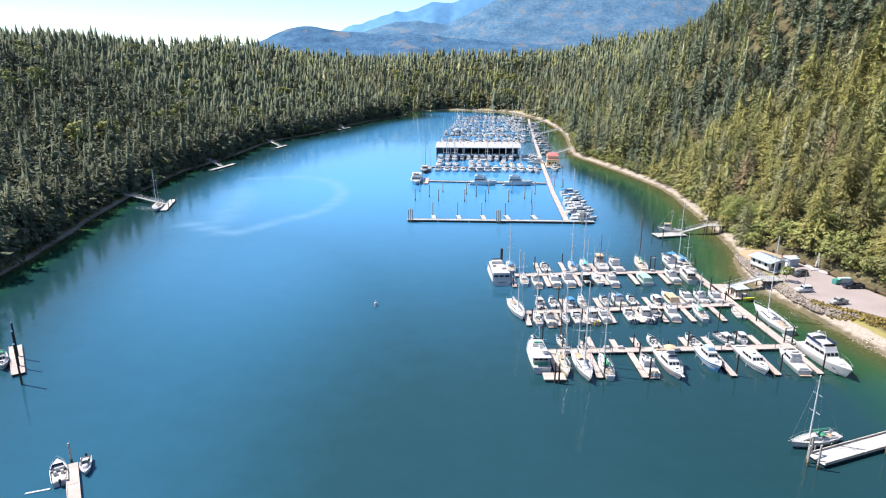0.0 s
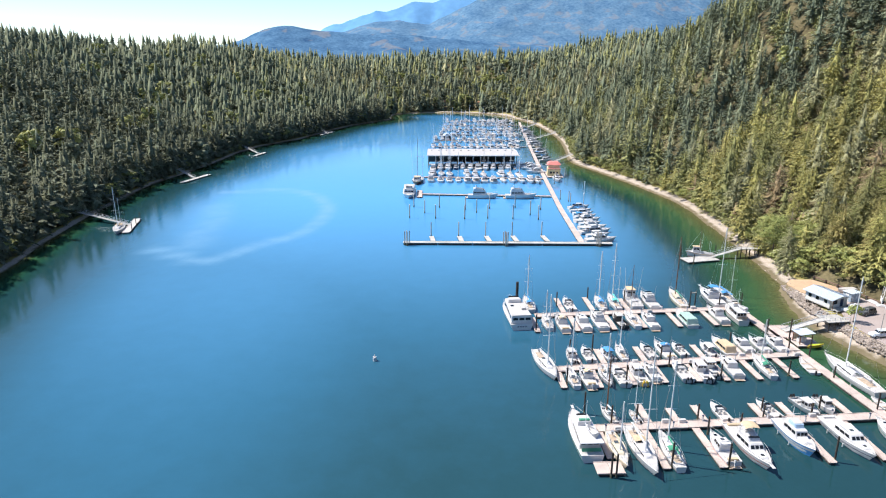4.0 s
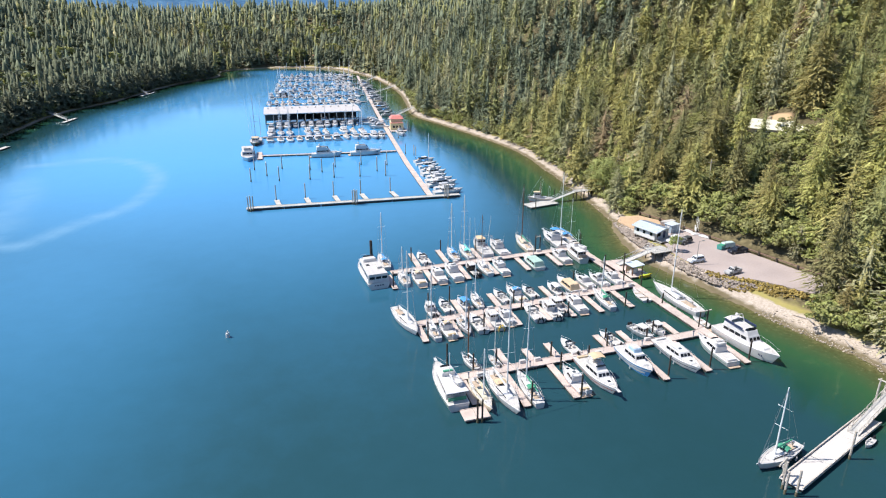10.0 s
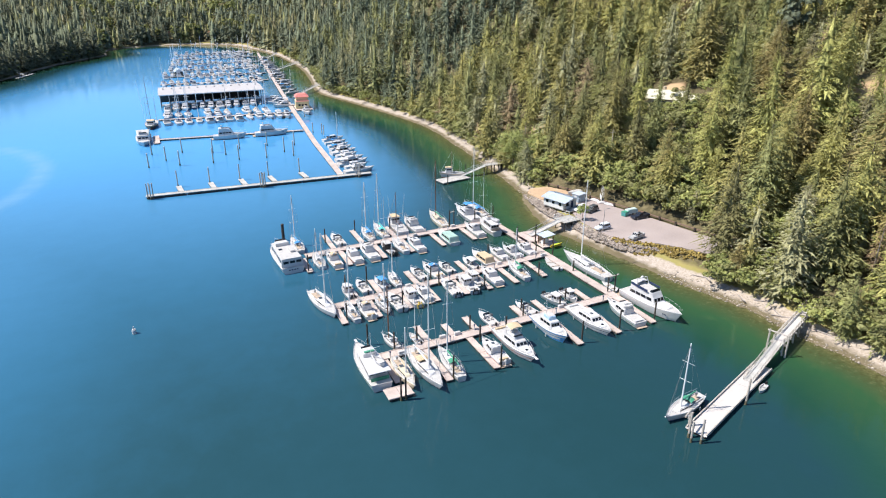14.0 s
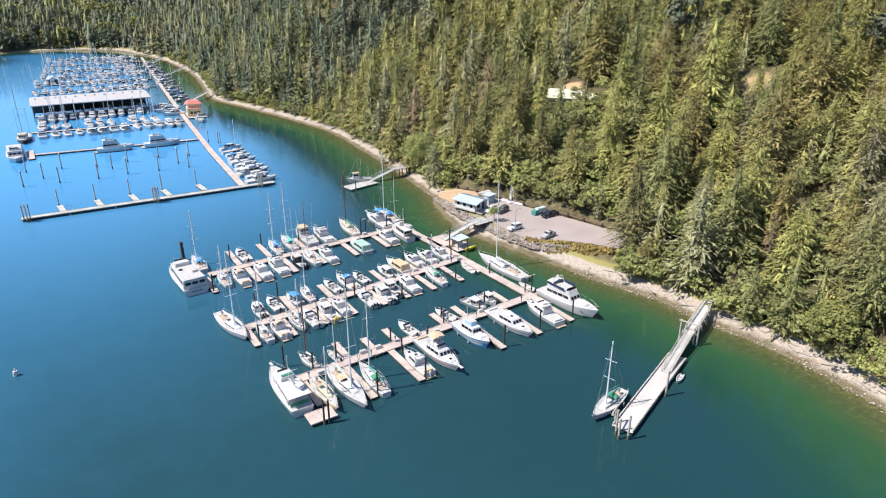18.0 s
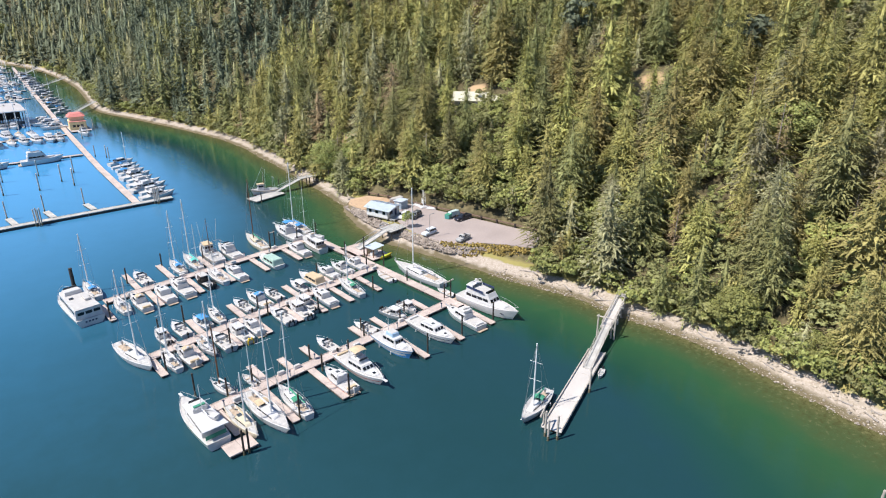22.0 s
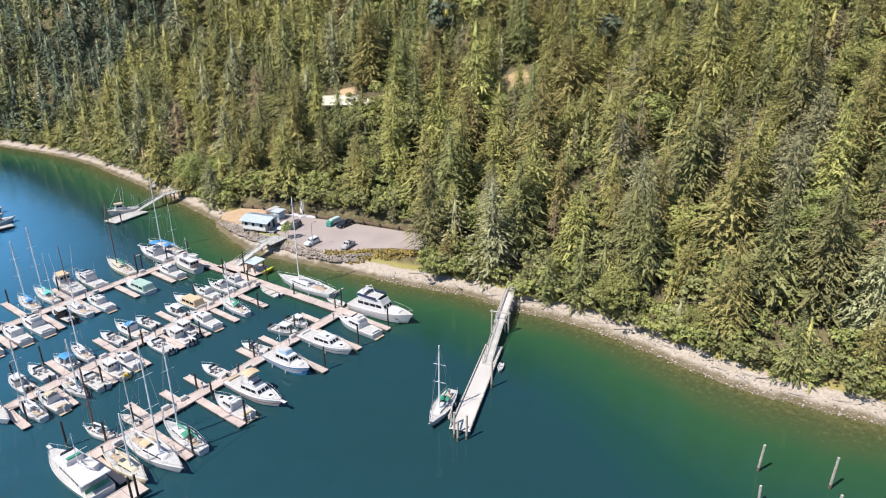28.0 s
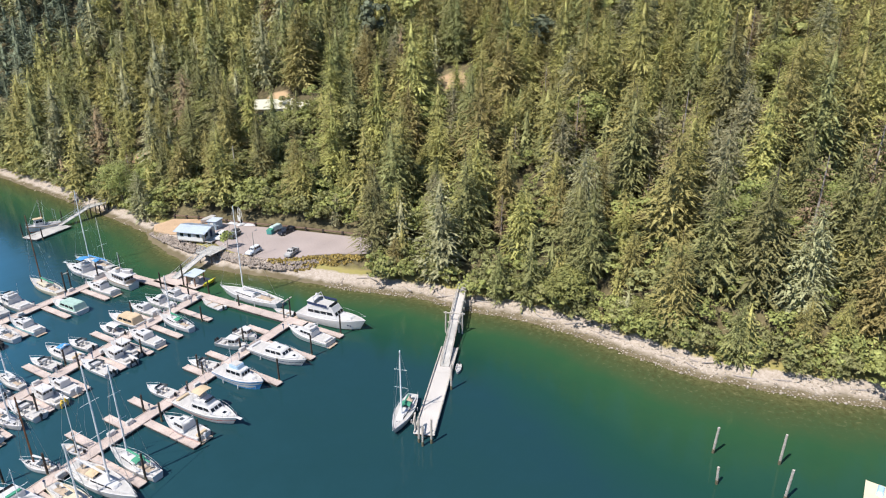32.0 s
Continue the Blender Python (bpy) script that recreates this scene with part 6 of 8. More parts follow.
for sx in (-3.92, 3.92):
    bm = bmesh.new()
    v = [bm.verts.new((sx + d, y, z)) for d in (-0.06, 0.06) for y, z in ((-2.78, 3.0), (2.78, 3.0), (0, 3.71))]
    bm.faces.new(v[:3]), bm.faces.new(v[3:][::-1])
    for i, j in ((0, 1), (1, 2), (2, 0)):
        bm.faces.new((v[i], v[j], v[j + 3], v[i + 3]))
    part("gable", bm, WALLW, off)
part("porch", box(-5.2, 0, 0.3, 2.2, 5.0, 0.5), PLANKG, off)
posts(off, [(-5.0, -2.9), (-5.0, 2.9)], 0.3, 2.95, 0.07, "porch_post", DARKWOOD)

shed = thing("shed", "small blue-grey shed with a flat roof beside the car park", "shed", pose(100.8, 176.8, 2.68, 0, 0, 15))
part("wall", box(0, 0, 0, 3.0, 2.4, 2.2), mat("blue_grey_siding", (0.30, 0.38, 0.46), 0.7), shed)
part("roof", box(0, 0, 2.2, 3.5, 2.9, 2.34, bevel=0.03), ROOFM, shed)
part("door", box(-1.52, 0, 0, 0.05, 0.9, 1.95), WALLW, shed)


def car(x, y, rz, label, paint, kind="suv", z=2.66, L=4.7, W=1.85):
    c = thing("pickup_truck" if kind == "pickup" else "car", label, "car", pose(x, y, z, 0, 0, rz), "parked vehicles")
    H = 0.85
    bm = bmesh.new()
    add_box(bm, 0, 0, 0.32, W, L, H)
    bmesh.ops.bevel(bm, geom=bm.edges[:], offset=0.12, segments=2, affect="EDGES")
    part("body", bm, paint, c)
    part("bonnet", house_bm(L * 0.18, L * 0.47, W * 0.92, W * 0.86, H - 0.04, H + 0.14, 0.5, 0.0, 0.92), paint, c)
    y0, y1 = (-L * 0.46, L * 0.24) if kind == "suv" else (-L * 0.06, L * 0.24)
    cab = part("cabin", house_bm(y0, y1, W * 0.92, W * 0.9, H - 0.03, 1.66, 0.75, 0.25, 0.84), paint, c)
    windows(cab, y0, y1, W * 0.92, W * 0.9, H - 0.03, 1.66, 0.75, 0.25, 0.84, 0.3, 0.85, 3 if kind == "suv" else 2, True, True)
    if kind == "pickup":
        part("bed", box(0, -L * 0.28, H - 0.03, W * 0.8, L * 0.38, H + 0.02), BLACK, c)
        for s in (-1, 1):
            part("bed_side", box(s * W * 0.45, -L * 0.28, H - 0.05, 0.09, L * 0.40, H + 0.28, bevel=0.02), paint, c)
        part("tailgate", box(0, -L * 0.485, H - 0.05, W * 0.88, 0.08, H + 0.28, bevel=0.02), paint, c)
    for sx in (-1, 1):
        for sy in (-0.31, 0.31):
            wl = part("wheel", rod((sx * (W / 2 - 0.2), L * sy, 0.34), (sx * (W / 2 + 0.02), L * sy, 0.34), 0.34, n=12), BLACK, c)
            part("rim", rod((sx * (W / 2 + 0.0), L * sy, 0.34), (sx * (W / 2 + 0.035), L * sy, 0.34), 0.2, n=8), STEEL, wl)
        part("headlight", box(sx * W * 0.36, L * 0.495, 0.6, 0.32, 0.04, 0.76), WHITE, c)
        part("tail_light", box(sx * W * 0.40, -L * 0.497, 0.62, 0.2, 0.04, 0.84), RED, c)
    return c


car(92.9, 155.0, 96, "pale silver-white sport utility vehicle parked on the asphalt", mat("car_white", (0.68, 0.72, 0.76), 0.3), L=4.3, W=1.75)
car(96.6, 146.4, 104, "grey pickup truck with a dark load bed", mat("car_grey", (0.42, 0.41, 0.40), 0.35), "pickup", L=4.6, W=1.75)
car(107.2, 157.8, 92, "dark blue-black pickup truck by the guard rail", mat("car_black", (0.02, 0.025, 0.04), 0.3), "pickup", L=5.3)
car(98.6, 167.6, 110, "dark grey sport utility vehicle near the office", mat("car_dark", (0.07, 0.075, 0.08), 0.3))
car(96.0, 169.6, 112, "white car parked beside the office", mat("car_pearl", (0.74, 0.73, 0.70), 0.3), L=4.4)
dump = thing("rubbish_bin", "teal rubbish skip with a lid by the guard rail", "bin", pose(104.8, 161.0, 2.66, 0, 0, 20))
part("body", box(0, 0, 0.1, 1.9, 1.3, 1.2, taper=1.05, bevel=0.03), mat("teal_steel", (0.06, 0.28, 0.26), 0.5), dump)
part("lid", box(0, 0, 1.2, 2.0, 1.4, 1.28, bevel=0.02), GREEN, dump)
tarp = thing("covered_trailer", "trailer under a pale grey-green tarpaulin", "trailer", pose(106.9, 161.4, 2.66, 0, 0, 92))
part("tarp", house_bm(-2.0, 2.0, 1.9, 1.6, 0.4, 1.6, 0.5, 0.2, 0.75), mat("pale_tarp", (0.45, 0.55, 0.52), 0.6), tarp)
for sx in (-1, 1):
    part("wheel", rod((sx * 0.75, 0, 0.3), (sx * 0.95, 0, 0.3), 0.3, n=10), BLACK, tarp)
trl = thing("boat_trailer", "white boat on a trailer at the edge of the terrace", "trailer", pose(103.2, 182.6, 2.7, 0, 0, 100))
part("boat_hull", hull_bm(5.2, 1.9, 0.9, 0.25, 0.9), WHITE, trl)
part("boat_cover", deck_bm(5.2, 1.9, 0.9, 0.25, 0.9, 2.3, 0, 1, -0.05), DECK, trl)
for sx in (-1, 1):
    part("wheel", rod((sx * 0.7, -0.6, 0.32), (sx * 0.92, -0.6, 0.32), 0.32, n=10), BLACK, trl)
part("frame", box(0, 0, 0.36, 0.3, 6.4, 0.48), STEEL, trl)
for x, y, rz in ((106.6, 170.2, 30), (106.0, 172.4, 75), (105.2, 175.0, 10)):
    sk = thing("stored_skiff", "upturned white skiff stored by the guard rail", "boat", pose(x, y, 2.72, 0, 0, rz), "stored skiffs")
    part("hull", box(0, 0, 0, 1.3, 3.2, 0.5, taper=0.55, bevel=0.1), WHITE, sk)

lamp = thing("lamp_post", "grey lamp post at the edge of the car park", "lamp post", pose(91.9, 153.6, 2.66))
part("pole", rod((0, 0, 0), (0, 0, 6.0), 0.09, 0.06, 7), STEEL, lamp)
part("arm", rod((0, 0, 5.9), (1.1, 0, 6.1), 0.04, n=5), STEEL, lamp)
part("lantern", box(1.2, 0, 5.98, 0.6, 0.26, 6.14, bevel=0.03), STEEL, lamp)
tower = thing("sign_frame", "white lattice frame with a sign board behind the car park", "sign", pose(106.6, 173.6, 2.7, 0, 0, 62))
bm = bmesh.new()
for s in (-1.1, 1.1):
    for d in (-0.3, 0.3):
        add_rod(bm, (s, d, 0), (s, d * 0.4, 4.6), 0.05, n=4)
for z in (1.2, 2.0, 2.8, 3.6, 4.4):
    add_rod(bm, (-1.1, 0, z), (1.1, 0, z), 0.04, n=4)
part("lattice", bm, WALLW, tower)
part("board", box(0, 0.36, 0.6, 2.6, 0.08, 1.9), WALLW, tower)
util = thing("utility_pole", "tall wooden utility pole on the slope", "pole", pose(118.5, 186.5, 5.0))
part("shaft", rod((0, 0, -2), (0, 0, 15.0), 0.17, 0.12, 8), OLDPILE, util)
part("cross_arm", box(0, 0, 14.0, 2.2, 0.12, 14.14), OLDPILE, util)

# rip-rap bank below the car park
rk = np.random.RandomState(5)
V, F, base = [], [], 0
bank = [(90.6, 190.0), (89.6, 183.0), (88.6, 176.0), (88.4, 169.0), (88.9, 160.0), (89.4, 152.0), (90.8, 146.0), (93.6, 141.6), (97.2, 137.4), (100.4, 132.0), (102.6, 127.0)]
bl = curve_points(bank, 0.5)
ico = bmesh.new()
bmesh.ops.create_icosphere(ico, subdivisions=1, radius=1.0)
iv = np.array([v.co[:] for v in ico.verts])
if_ = np.array([[v.index for v in f.verts] for f in ico.faces])
ico.free()
for i in range(1900):
    q = bl[rk.randint(len(bl))]
    off_in = rk.uniform(-0.3, 1.9)
    s = rk.uniform(0.15, 0.38)
    jit = iv * (1 + rk.uniform(-0.28, 0.28, (len(iv), 1))) * s * rk.uniform(0.7, 1.3, (1, 3))
    z = 1.25 + (off_in + 0.3) / 2.2 * 1.15
    V.append(jit + [q[0] + off_in, q[1] + rk.uniform(-0.4, 0.4), z])
    F.append(if_ + base)
    base += len(iv)
tagged(new("riprap", mesh_from("riprap", np.concatenate(V), np.concatenate(F), ROCK)), "grey quarried boulders heaped below the car park", "rocks", kind="stuff")

# ---- the long pier ----
pf_ = dock((57.7, 85.8), (81.2, 94.6), 3.2, "long pale floating pier with a deck of light boards", deck=PALE, name="floating_pier", piece=8.0, top=0.6)
L_, rz_ = seg_pose((57.7, 85.8), (81.2, 94.6))
for s in (-1, 1):
    part("bull_rail", box(12.5, s * 1.48, 0.72, 24.6, 0.18, 0.9), OLDPILE, pf_)
gangway((75.0, 92.2), 0.75, (87.2, 97.0), 2.5, 1.5, "weathered timber ramp from the pier to the trestle", OLDPILE, PLANKG, 1.0, "timber_ramp")
tr = thing("trestle", "timber trestle walkway from the beach out to the ramp", "trestle", pose(87.0, 96.95, 0, 0, 0, math.degrees(math.atan2(7.2, 17.5))))
for k in range(6):
    part("deck", box(1.6 + 3.2 * k, 0, 2.3, 3.14, 1.9, 2.5, bevel=0.03), PALE, tr)
for k in range(7):
    x = 0.3 + 3.0 * k
    for s in (-1, 1):
        part("pile", rod((x, s * 1.1, -4), (x, s * 0.8, 2.3), 0.17, 0.15, 7), OLDPILE, tr)
    part("cap_beam", box(x, 0, 2.0, 0.28, 2.6, 2.296), OLDPILE, tr)
    if k < 6:
        part("brace", rod((x, -1.05, 0.4), (x, 0.85, 2.0), 0.07, n=5), OLDPILE, tr)
for s in (-1, 1):
    bm = bmesh.new()
    for k in range(13):
        add_box(bm, 0.2 + 1.55 * k, s * 0.92, 2.5, 0.1, 0.1, 3.4)
    add_box(bm, 9.5, s * 0.92, 3.4, 18.9, 0.14, 3.5)
    add_box(bm, 9.5, s * 0.92, 2.9, 18.9, 0.06, 3.02)
    part("handrail", bm, OLDPILE, tr)
hd = thing("trestle_head_frame", "weathered frame of two posts and a beam at the ramp", "frame", pose(87.0, 97.0, 0, 0, 0, rz_ + 90))
for s in (-1.6, 1.6):
    part("post", rod((s, 0, -4), (s, 0, 4.5), 0.17, 0.15, 7), OLDPILE, hd)
part("beam", rod((-2.0, 0, 4.25), (2.0, 0, 4.25), 0.13, n=6), OLDPILE, hd)
for x, y, h in ((56.5, 85.9, 4.4), (57.2, 84.2, 4.2), (70.4, 88.3, 4.8), (56.1, 85.0, 3.6)):
    pile(x, y, h, 0.18, OLDPILE, label="bleached wooden pile holding the pier", group="pier piles")
df = thing("pile_cross_beam", "timber beam joining the piles at the pier's end", "frame", pose(0, 0, 0))
part("beam", rod((55.7, 86.3, 3.6), (58.0, 87.4, 3.6), 0.14, n=6), OLDPILE, df)
part("support", rod((57.9, 87.4, -4), (57.9, 87.4, 3.7), 0.16, n=7), OLDPILE, df)

# ---- lone piles and the raft by the south-east beach ----
for x, y, h in ((75.2, 48.6, 4.7), (68.9, 47.2, 2.9), (77.2, 40.3, 5.4), (70.2, 39.2, 5.2)):
    pile(x, y, h, 0.19, OLDPILE, label="bleached broken pile standing alone in the water", group="old piles", tilt=(-4.5, -3.0))
raft = dock((67.2, 28.0), (78.5, 27.0), 6.4, "cream-painted raft moored near the beach", deck=mat("cream_deck", (0.70, 0.62, 0.42), 0.8, vary=0.06), name="raft", piece=12, top=0.6)
rb = thing("upturned_dinghy", "pale blue upturned dinghy on the raft", "dinghy", pose(77.2, 28.6, 0.62, 0, 0, 80))
part("hull", box(0, 0, 0, 0.9, 2.4, 0.4, taper=0.6, bevel=0.08), mat("pale_blue_paint", (0.42, 0.62, 0.78), 0.4), rb)

# ---- work float and trestle north of the car park ----
dock((74.6, 217.6), (85.6, 219.8), 5.0, "old timber work float", deck=PLANKG, name="work_float", piece=5.6)
gangway((84.5, 220.6), 0.7, (93.6, 221.4), 3.0, 1.4, "light gangway to the work float", ALU)
t2 = thing("trestle", "short timber trestle to the shore", "trestle", pose(93.4, 221.4, 0, 0, 0, 4))
part("deck", box(4.6, 0, 3.0, 9.4, 2.4, 3.2, bevel=0.03), PLANKG, t2)
for k in range(4):
    for s in (-0.9, 0.9):
        part("post", rod((0.4 + 2.9 * k, s, -2), (0.4 + 2.9 * k, s, 3.0), 0.16, n=7), PILE, t2)
    part("cap_beam", box(0.4 + 2.9 * k, 0, 2.74, 0.26, 2.6, 2.996), PILE, t2)
for s in (-1.1, 1.1):
    bm = bmesh.new()
    for k in range(6):
        add_box(bm, 0.3 + 1.75 * k, s, 3.2, 0.09, 0.09, 4.2)
    add_box(bm, 4.6, s, 4.2, 9.2, 0.12, 4.3)
    part("handrail", bm, OLDPILE, t2)
for x, y, h in ((75.0, 221.4, 4.0), (76.4, 214.6, 3.4), (86.6, 222.6, 4.0)):
    pile(x, y, h)

# ---- buoy ----
bu = thing("buoy", "small white marker buoy floating in the channel", "buoy", pose(-17.0, 151.4, 0, 3, 2, 0))
part("float", rod((0, 0, -0.5), (0, 0, 0.9), 0.42, 0.36, 12), WHITE, bu)
part("band", rod((0, 0, 0.45), (0, 0, 0.62), 0.41, 0.40, 12), mat("grey_band", (0.45, 0.5, 0.55), 0.5), bu)
part("top", rod((0, 0, 0.9), (0, 0, 1.5), 0.16, 0.08, 8), WHITE, bu)

# ---- house on the slope ----
hz = float(terrain(np.array([[144.0, 193.0]]))[0][0])


def wing(parent, cx, cy, rz, w, d, h, pitch, roofm, zlow=-2.5):
    """A wing with its walls, windows and a low gabled roof."""
    m = pose(cx, cy, 0, 0, 0, rz)

    def put(nm, bm, material, par=parent):
        bmesh.ops.transform(bm, matrix=m, verts=bm.verts[:])
        return part(nm, bm, material, par)

    for cy_ in (-d / 2, d / 2):
        wl = put("wall", box(0, cy_, zlow, w, 0.2, h), WALLT)
        for k in range(3):
            x = (k - 1) * w / 3.4
            wi = put("window", box(x, cy_ + (0.12 if cy_ > 0 else -0.12), h - 1.9, 1.5, 0.06, h - 0.6), WALLW, wl)
            put("pane", box(x, cy_ + (0.16 if cy_ > 0 else -0.16), h - 1.8, 1.3, 0.03, h - 0.7), GLASS, wi)
    for cx_ in (-w / 2 + 0.1, w / 2 - 0.1):
        put("end_wall", box(cx_, 0, zlow, 0.2, d - 0.21, h), WALLT)
    bm = bmesh.new()
    e = 0.8
    pr = [(-d / 2 - e, h - 0.1), (0, h - 0.1 + pitch), (d / 2 + e, h - 0.1)]
    a = [[bm.verts.new((x, y, z + dz)) for y, z in pr] for x in (-w / 2 - e, w / 2 + e) for dz in (0.14, 0.0)]
    for i in range(2):
        bm.faces.new((a[0][i], a[2][i], a[2][i + 1], a[0][i + 1])), bm.faces.new((a[1][i + 1], a[3][i + 1], a[3][i], a[1][i]))
        for p, q in ((a[0], a[1]), (a[3], a[2])):
            bm.faces.new((p[i], p[i + 1], q[i + 1], q[i]))
    for i in (0, 2):
        bm.faces.new((a[0][i], a[1][i], a[3][i], a[2][i]) if i == 0 else (a[2][i], a[3][i], a[1][i], a[0][i]))
    bmesh.ops.recalc_face_normals(bm, faces=bm.faces[:])
    rf_ = put("roof", bm, roofm)
    return rf_


hs = thing("hillside_house", "tan house with cream metal roofs among the trees", "house", pose(0, 0, hz - 0.2))
wing(hs, 148.2, 198.0, -48, 10.5, 10.0, 3.6, 2.2, ROOFH)
wing(hs, 150.6, 190.6, -48, 7.0, 9.0, 3.3, 1.9, ROOFH)
part("chimney", box(149.0, 200.0, 2.0, 0.8, 0.8, 6.6), WALLT, hs)


# ---- far marina ----
def far_boat(kind, L, label, canvas=None, hull=None):
    if kind == "sail":
        B, fb = 0.29 * L, 1.0
        sh = (L, B, fb, 0.28, 0.6, 1.9)
        b, h = boat_base(label, 0, 0, 0, *sh, hull=hull, group="boats in the outer marina", name="sailboat")
        part("deck", deck_bm(*sh), DECK, b)
        part("coachroof", house_bm(-L * 0.15, L * 0.24, B * 0.62, B * 0.36, fb, fb + 0.5, 0.9, 0.1), WHITE, b)
        part("mast", rod((0, L * 0.1, fb), (0, L * 0.1, fb + L * 1.25), 0.15, 0.11, 6), MASTW, b)
        part("spreader", rod((-B * 0.34, L * 0.1, fb + L * 0.7), (B * 0.34, L * 0.1, fb + L * 0.7), 0.05, n=4), MASTW, b)
        part("sail_cover", rod((0, L * 0.09, fb + 1.3), (0, -L * 0.3, fb + 1.35), 0.2, 0.12, 6), canvas or BLUE, b)
        part("dodger", canopy_bm(-L * 0.2, -L * 0.08, B * 0.6, fb + 1.0, 0.25), canvas or TAN, b)
        return b
    B, fb = 0.32 * L, 1.1
    sh = (L, B, fb, 0.4, 0.88, 2.3)
    b, h = boat_base(label, 0, 0, 0, *sh, hull=hull, group="boats in the outer marina", name="cabin_cruiser")
    part("deck", deck_bm(*sh), DECK, b)
    z0, z1 = fb, fb + 1.3
    c = part("cabin", house_bm(-L * 0.26, L * 0.2, B * 0.82, B * 0.62, z0, z1, 0.7, 0.02), WHITE, b)
    windows(c, -L * 0.26, L * 0.2, B * 0.82, B * 0.62, z0, z1, 0.7, 0.02, 0.88, 0.45, 0.82, 2, True, True)
    part("trunk_cabin", house_bm(L * 0.18, L * 0.36, B * 0.6, B * 0.3, fb, fb + 0.5, 0.8, 0, 0.85), WHITE, b)
    if kind == "fly":
        f = part("flybridge", house_bm(-L * 0.2, L * 0.06, B * 0.66, B * 0.5, z1 - 0.02, z1 + 0.7, 0.5, 0.0, 0.95), WHITE, b)
        part("flybridge_sole", box(0, -L * 0.08, z1 + 0.68, B * 0.46, L * 0.17, z1 + 0.73), canvas or DECK, f)
        part("radar_mast", rod((0, -L * 0.2, z1), (0, -L * 0.22, z1 + 2.4), 0.07, n=5), WHITE, b)
    if canvas:
        part("bimini", canopy_bm(-L * 0.46, -L * 0.2, B * 0.75, z1 + 0.2), canvas, b)
    return b


FAR = [far_boat("cabin", 8.5, "white cabin cruiser in a berth of the outer marina"), far_boat("fly", 11.0, "white flybridge cruiser in a berth of the outer marina"),
       far_boat("sail", 9.5, "white sailboat with a blue sail cover", BLUE), far_boat("sail", 11.0, "white sailboat with a tan sail cover", TAN),
       far_boat("cabin", 9.5, "white motor boat with a blue canopy", BLUE), far_boat("fly", 12.5, "large white motor cruiser with pale canvas", WHITE),
       far_boat("cabin", 8.0, "dark-hulled motor boat in a berth of the outer marina", None, NAVY),
       far_boat("fly", 14.0, "big white flybridge cruiser moored stern to the walkway"), far_boat("sail", 12.5, "tall-masted white sailboat in the outer marina", NAVY)]
used = [False] * len(FAR)


def berth(i, x, y, heading):
    """Puts the first of a kind itself, and copies after that."""
    m = pose(x, y, 0, 0, 0, heading)
    if used[i]:
        copy_thing(FAR[i], m)
    else:
        FAR[i].matrix_world = m
        used[i] = True


fr = np.random.RandomState(23)
MAIN = [(47.3, 237.5), (50.6, 289.0), (57.1, 362.0), (61.6, 410.0), (68.6, 481.0), (78.4, 579.0), (88.0, 672.0)]
for a, b in zip(MAIN[:-1], MAIN[1:]):
    dock(a, b, 2.1, "main timber walkway of the outer marina", piece=12.0, group="outer marina walkways")
dock((-13.8, 239.4), (57.4, 236.4), 2.4, "long breakwater float across the front of the outer marina", deck=PLANKG, piece=12.0, name="breakwater_float", top=0.8)
for x in (-3.4, 6.4, 16.0, 25.4, 36.0):
    dock((x, 240.2), (x - 0.6, 247.6), 1.6, "short finger float on the breakwater", deck=PLANKG, piece=8.0, name="finger_dock", group="breakwater fingers")
    pile(x - 0.7, 248.4, 5.4, 0.2, OLDPILE, label="grey timber mooring pile")
for x, y, h in ((-10.9, 296.5, 4.2), (-12.3, 277.0, 4.0), (-0.1, 295.3, 4.2), (-6.3, 284.8, 4.2), (-2.0, 275.8, 4.2), (10.8, 290.8, 4.4), (9.4, 274.5, 4.4), (15.0, 285.3, 4.2), (21.1, 292.7, 4.6), (18.6, 275.2, 4.4),
                (32.0, 293.6, 4.4), (28.5, 274.0, 4.4), (36.4, 280.7, 4.6), (42.3, 290.2, 4.6), (38.4, 272.9, 4.6)):
    pile(x, y, h + 1.2, 0.24, OLDPILE, WHITE, label="grey timber mooring pile with a pale cap", group="open berth piles")
for cx, cy in ((-12.4, 238.0), (21.0, 236.4), (52.4, 235.2)):
    for dx, dy in ((-0.7, 0), (0.7, 0), (0, 0.7), (0, -0.7)):
        pile(cx + dx, cy + dy, 5.0, 0.2, OLDPILE, label="pile of a four-pile cluster at the breakwater", group="breakwater pile clusters", tilt=(-2 * dy, 2 * dx))
dock((-7.6, 321.6), (51.6, 315.4), 2.0, "timber walkway with yachts lying alongside", piece=15.0, group="outer marina walkways")
dock((-8.6, 314.6), (-8.6, 330.0), 2.4, "float across the end of the walkway", piece=8.0, name="end_float")
dock((-6.6, 366.4), (56.0, 360.4), 2.0, "timber walkway with boats on both sides", piece=16.0, group="outer marina walkways")
ROWS = [(-2.0, 487.6, 66.0), (1.0, 524.0, 70.0), (6.0, 560.0, 74.0), (9.0, 600.0, 78.0), (12.0, 640.0, 82.0), (15.0, 676.0, 86.0)]
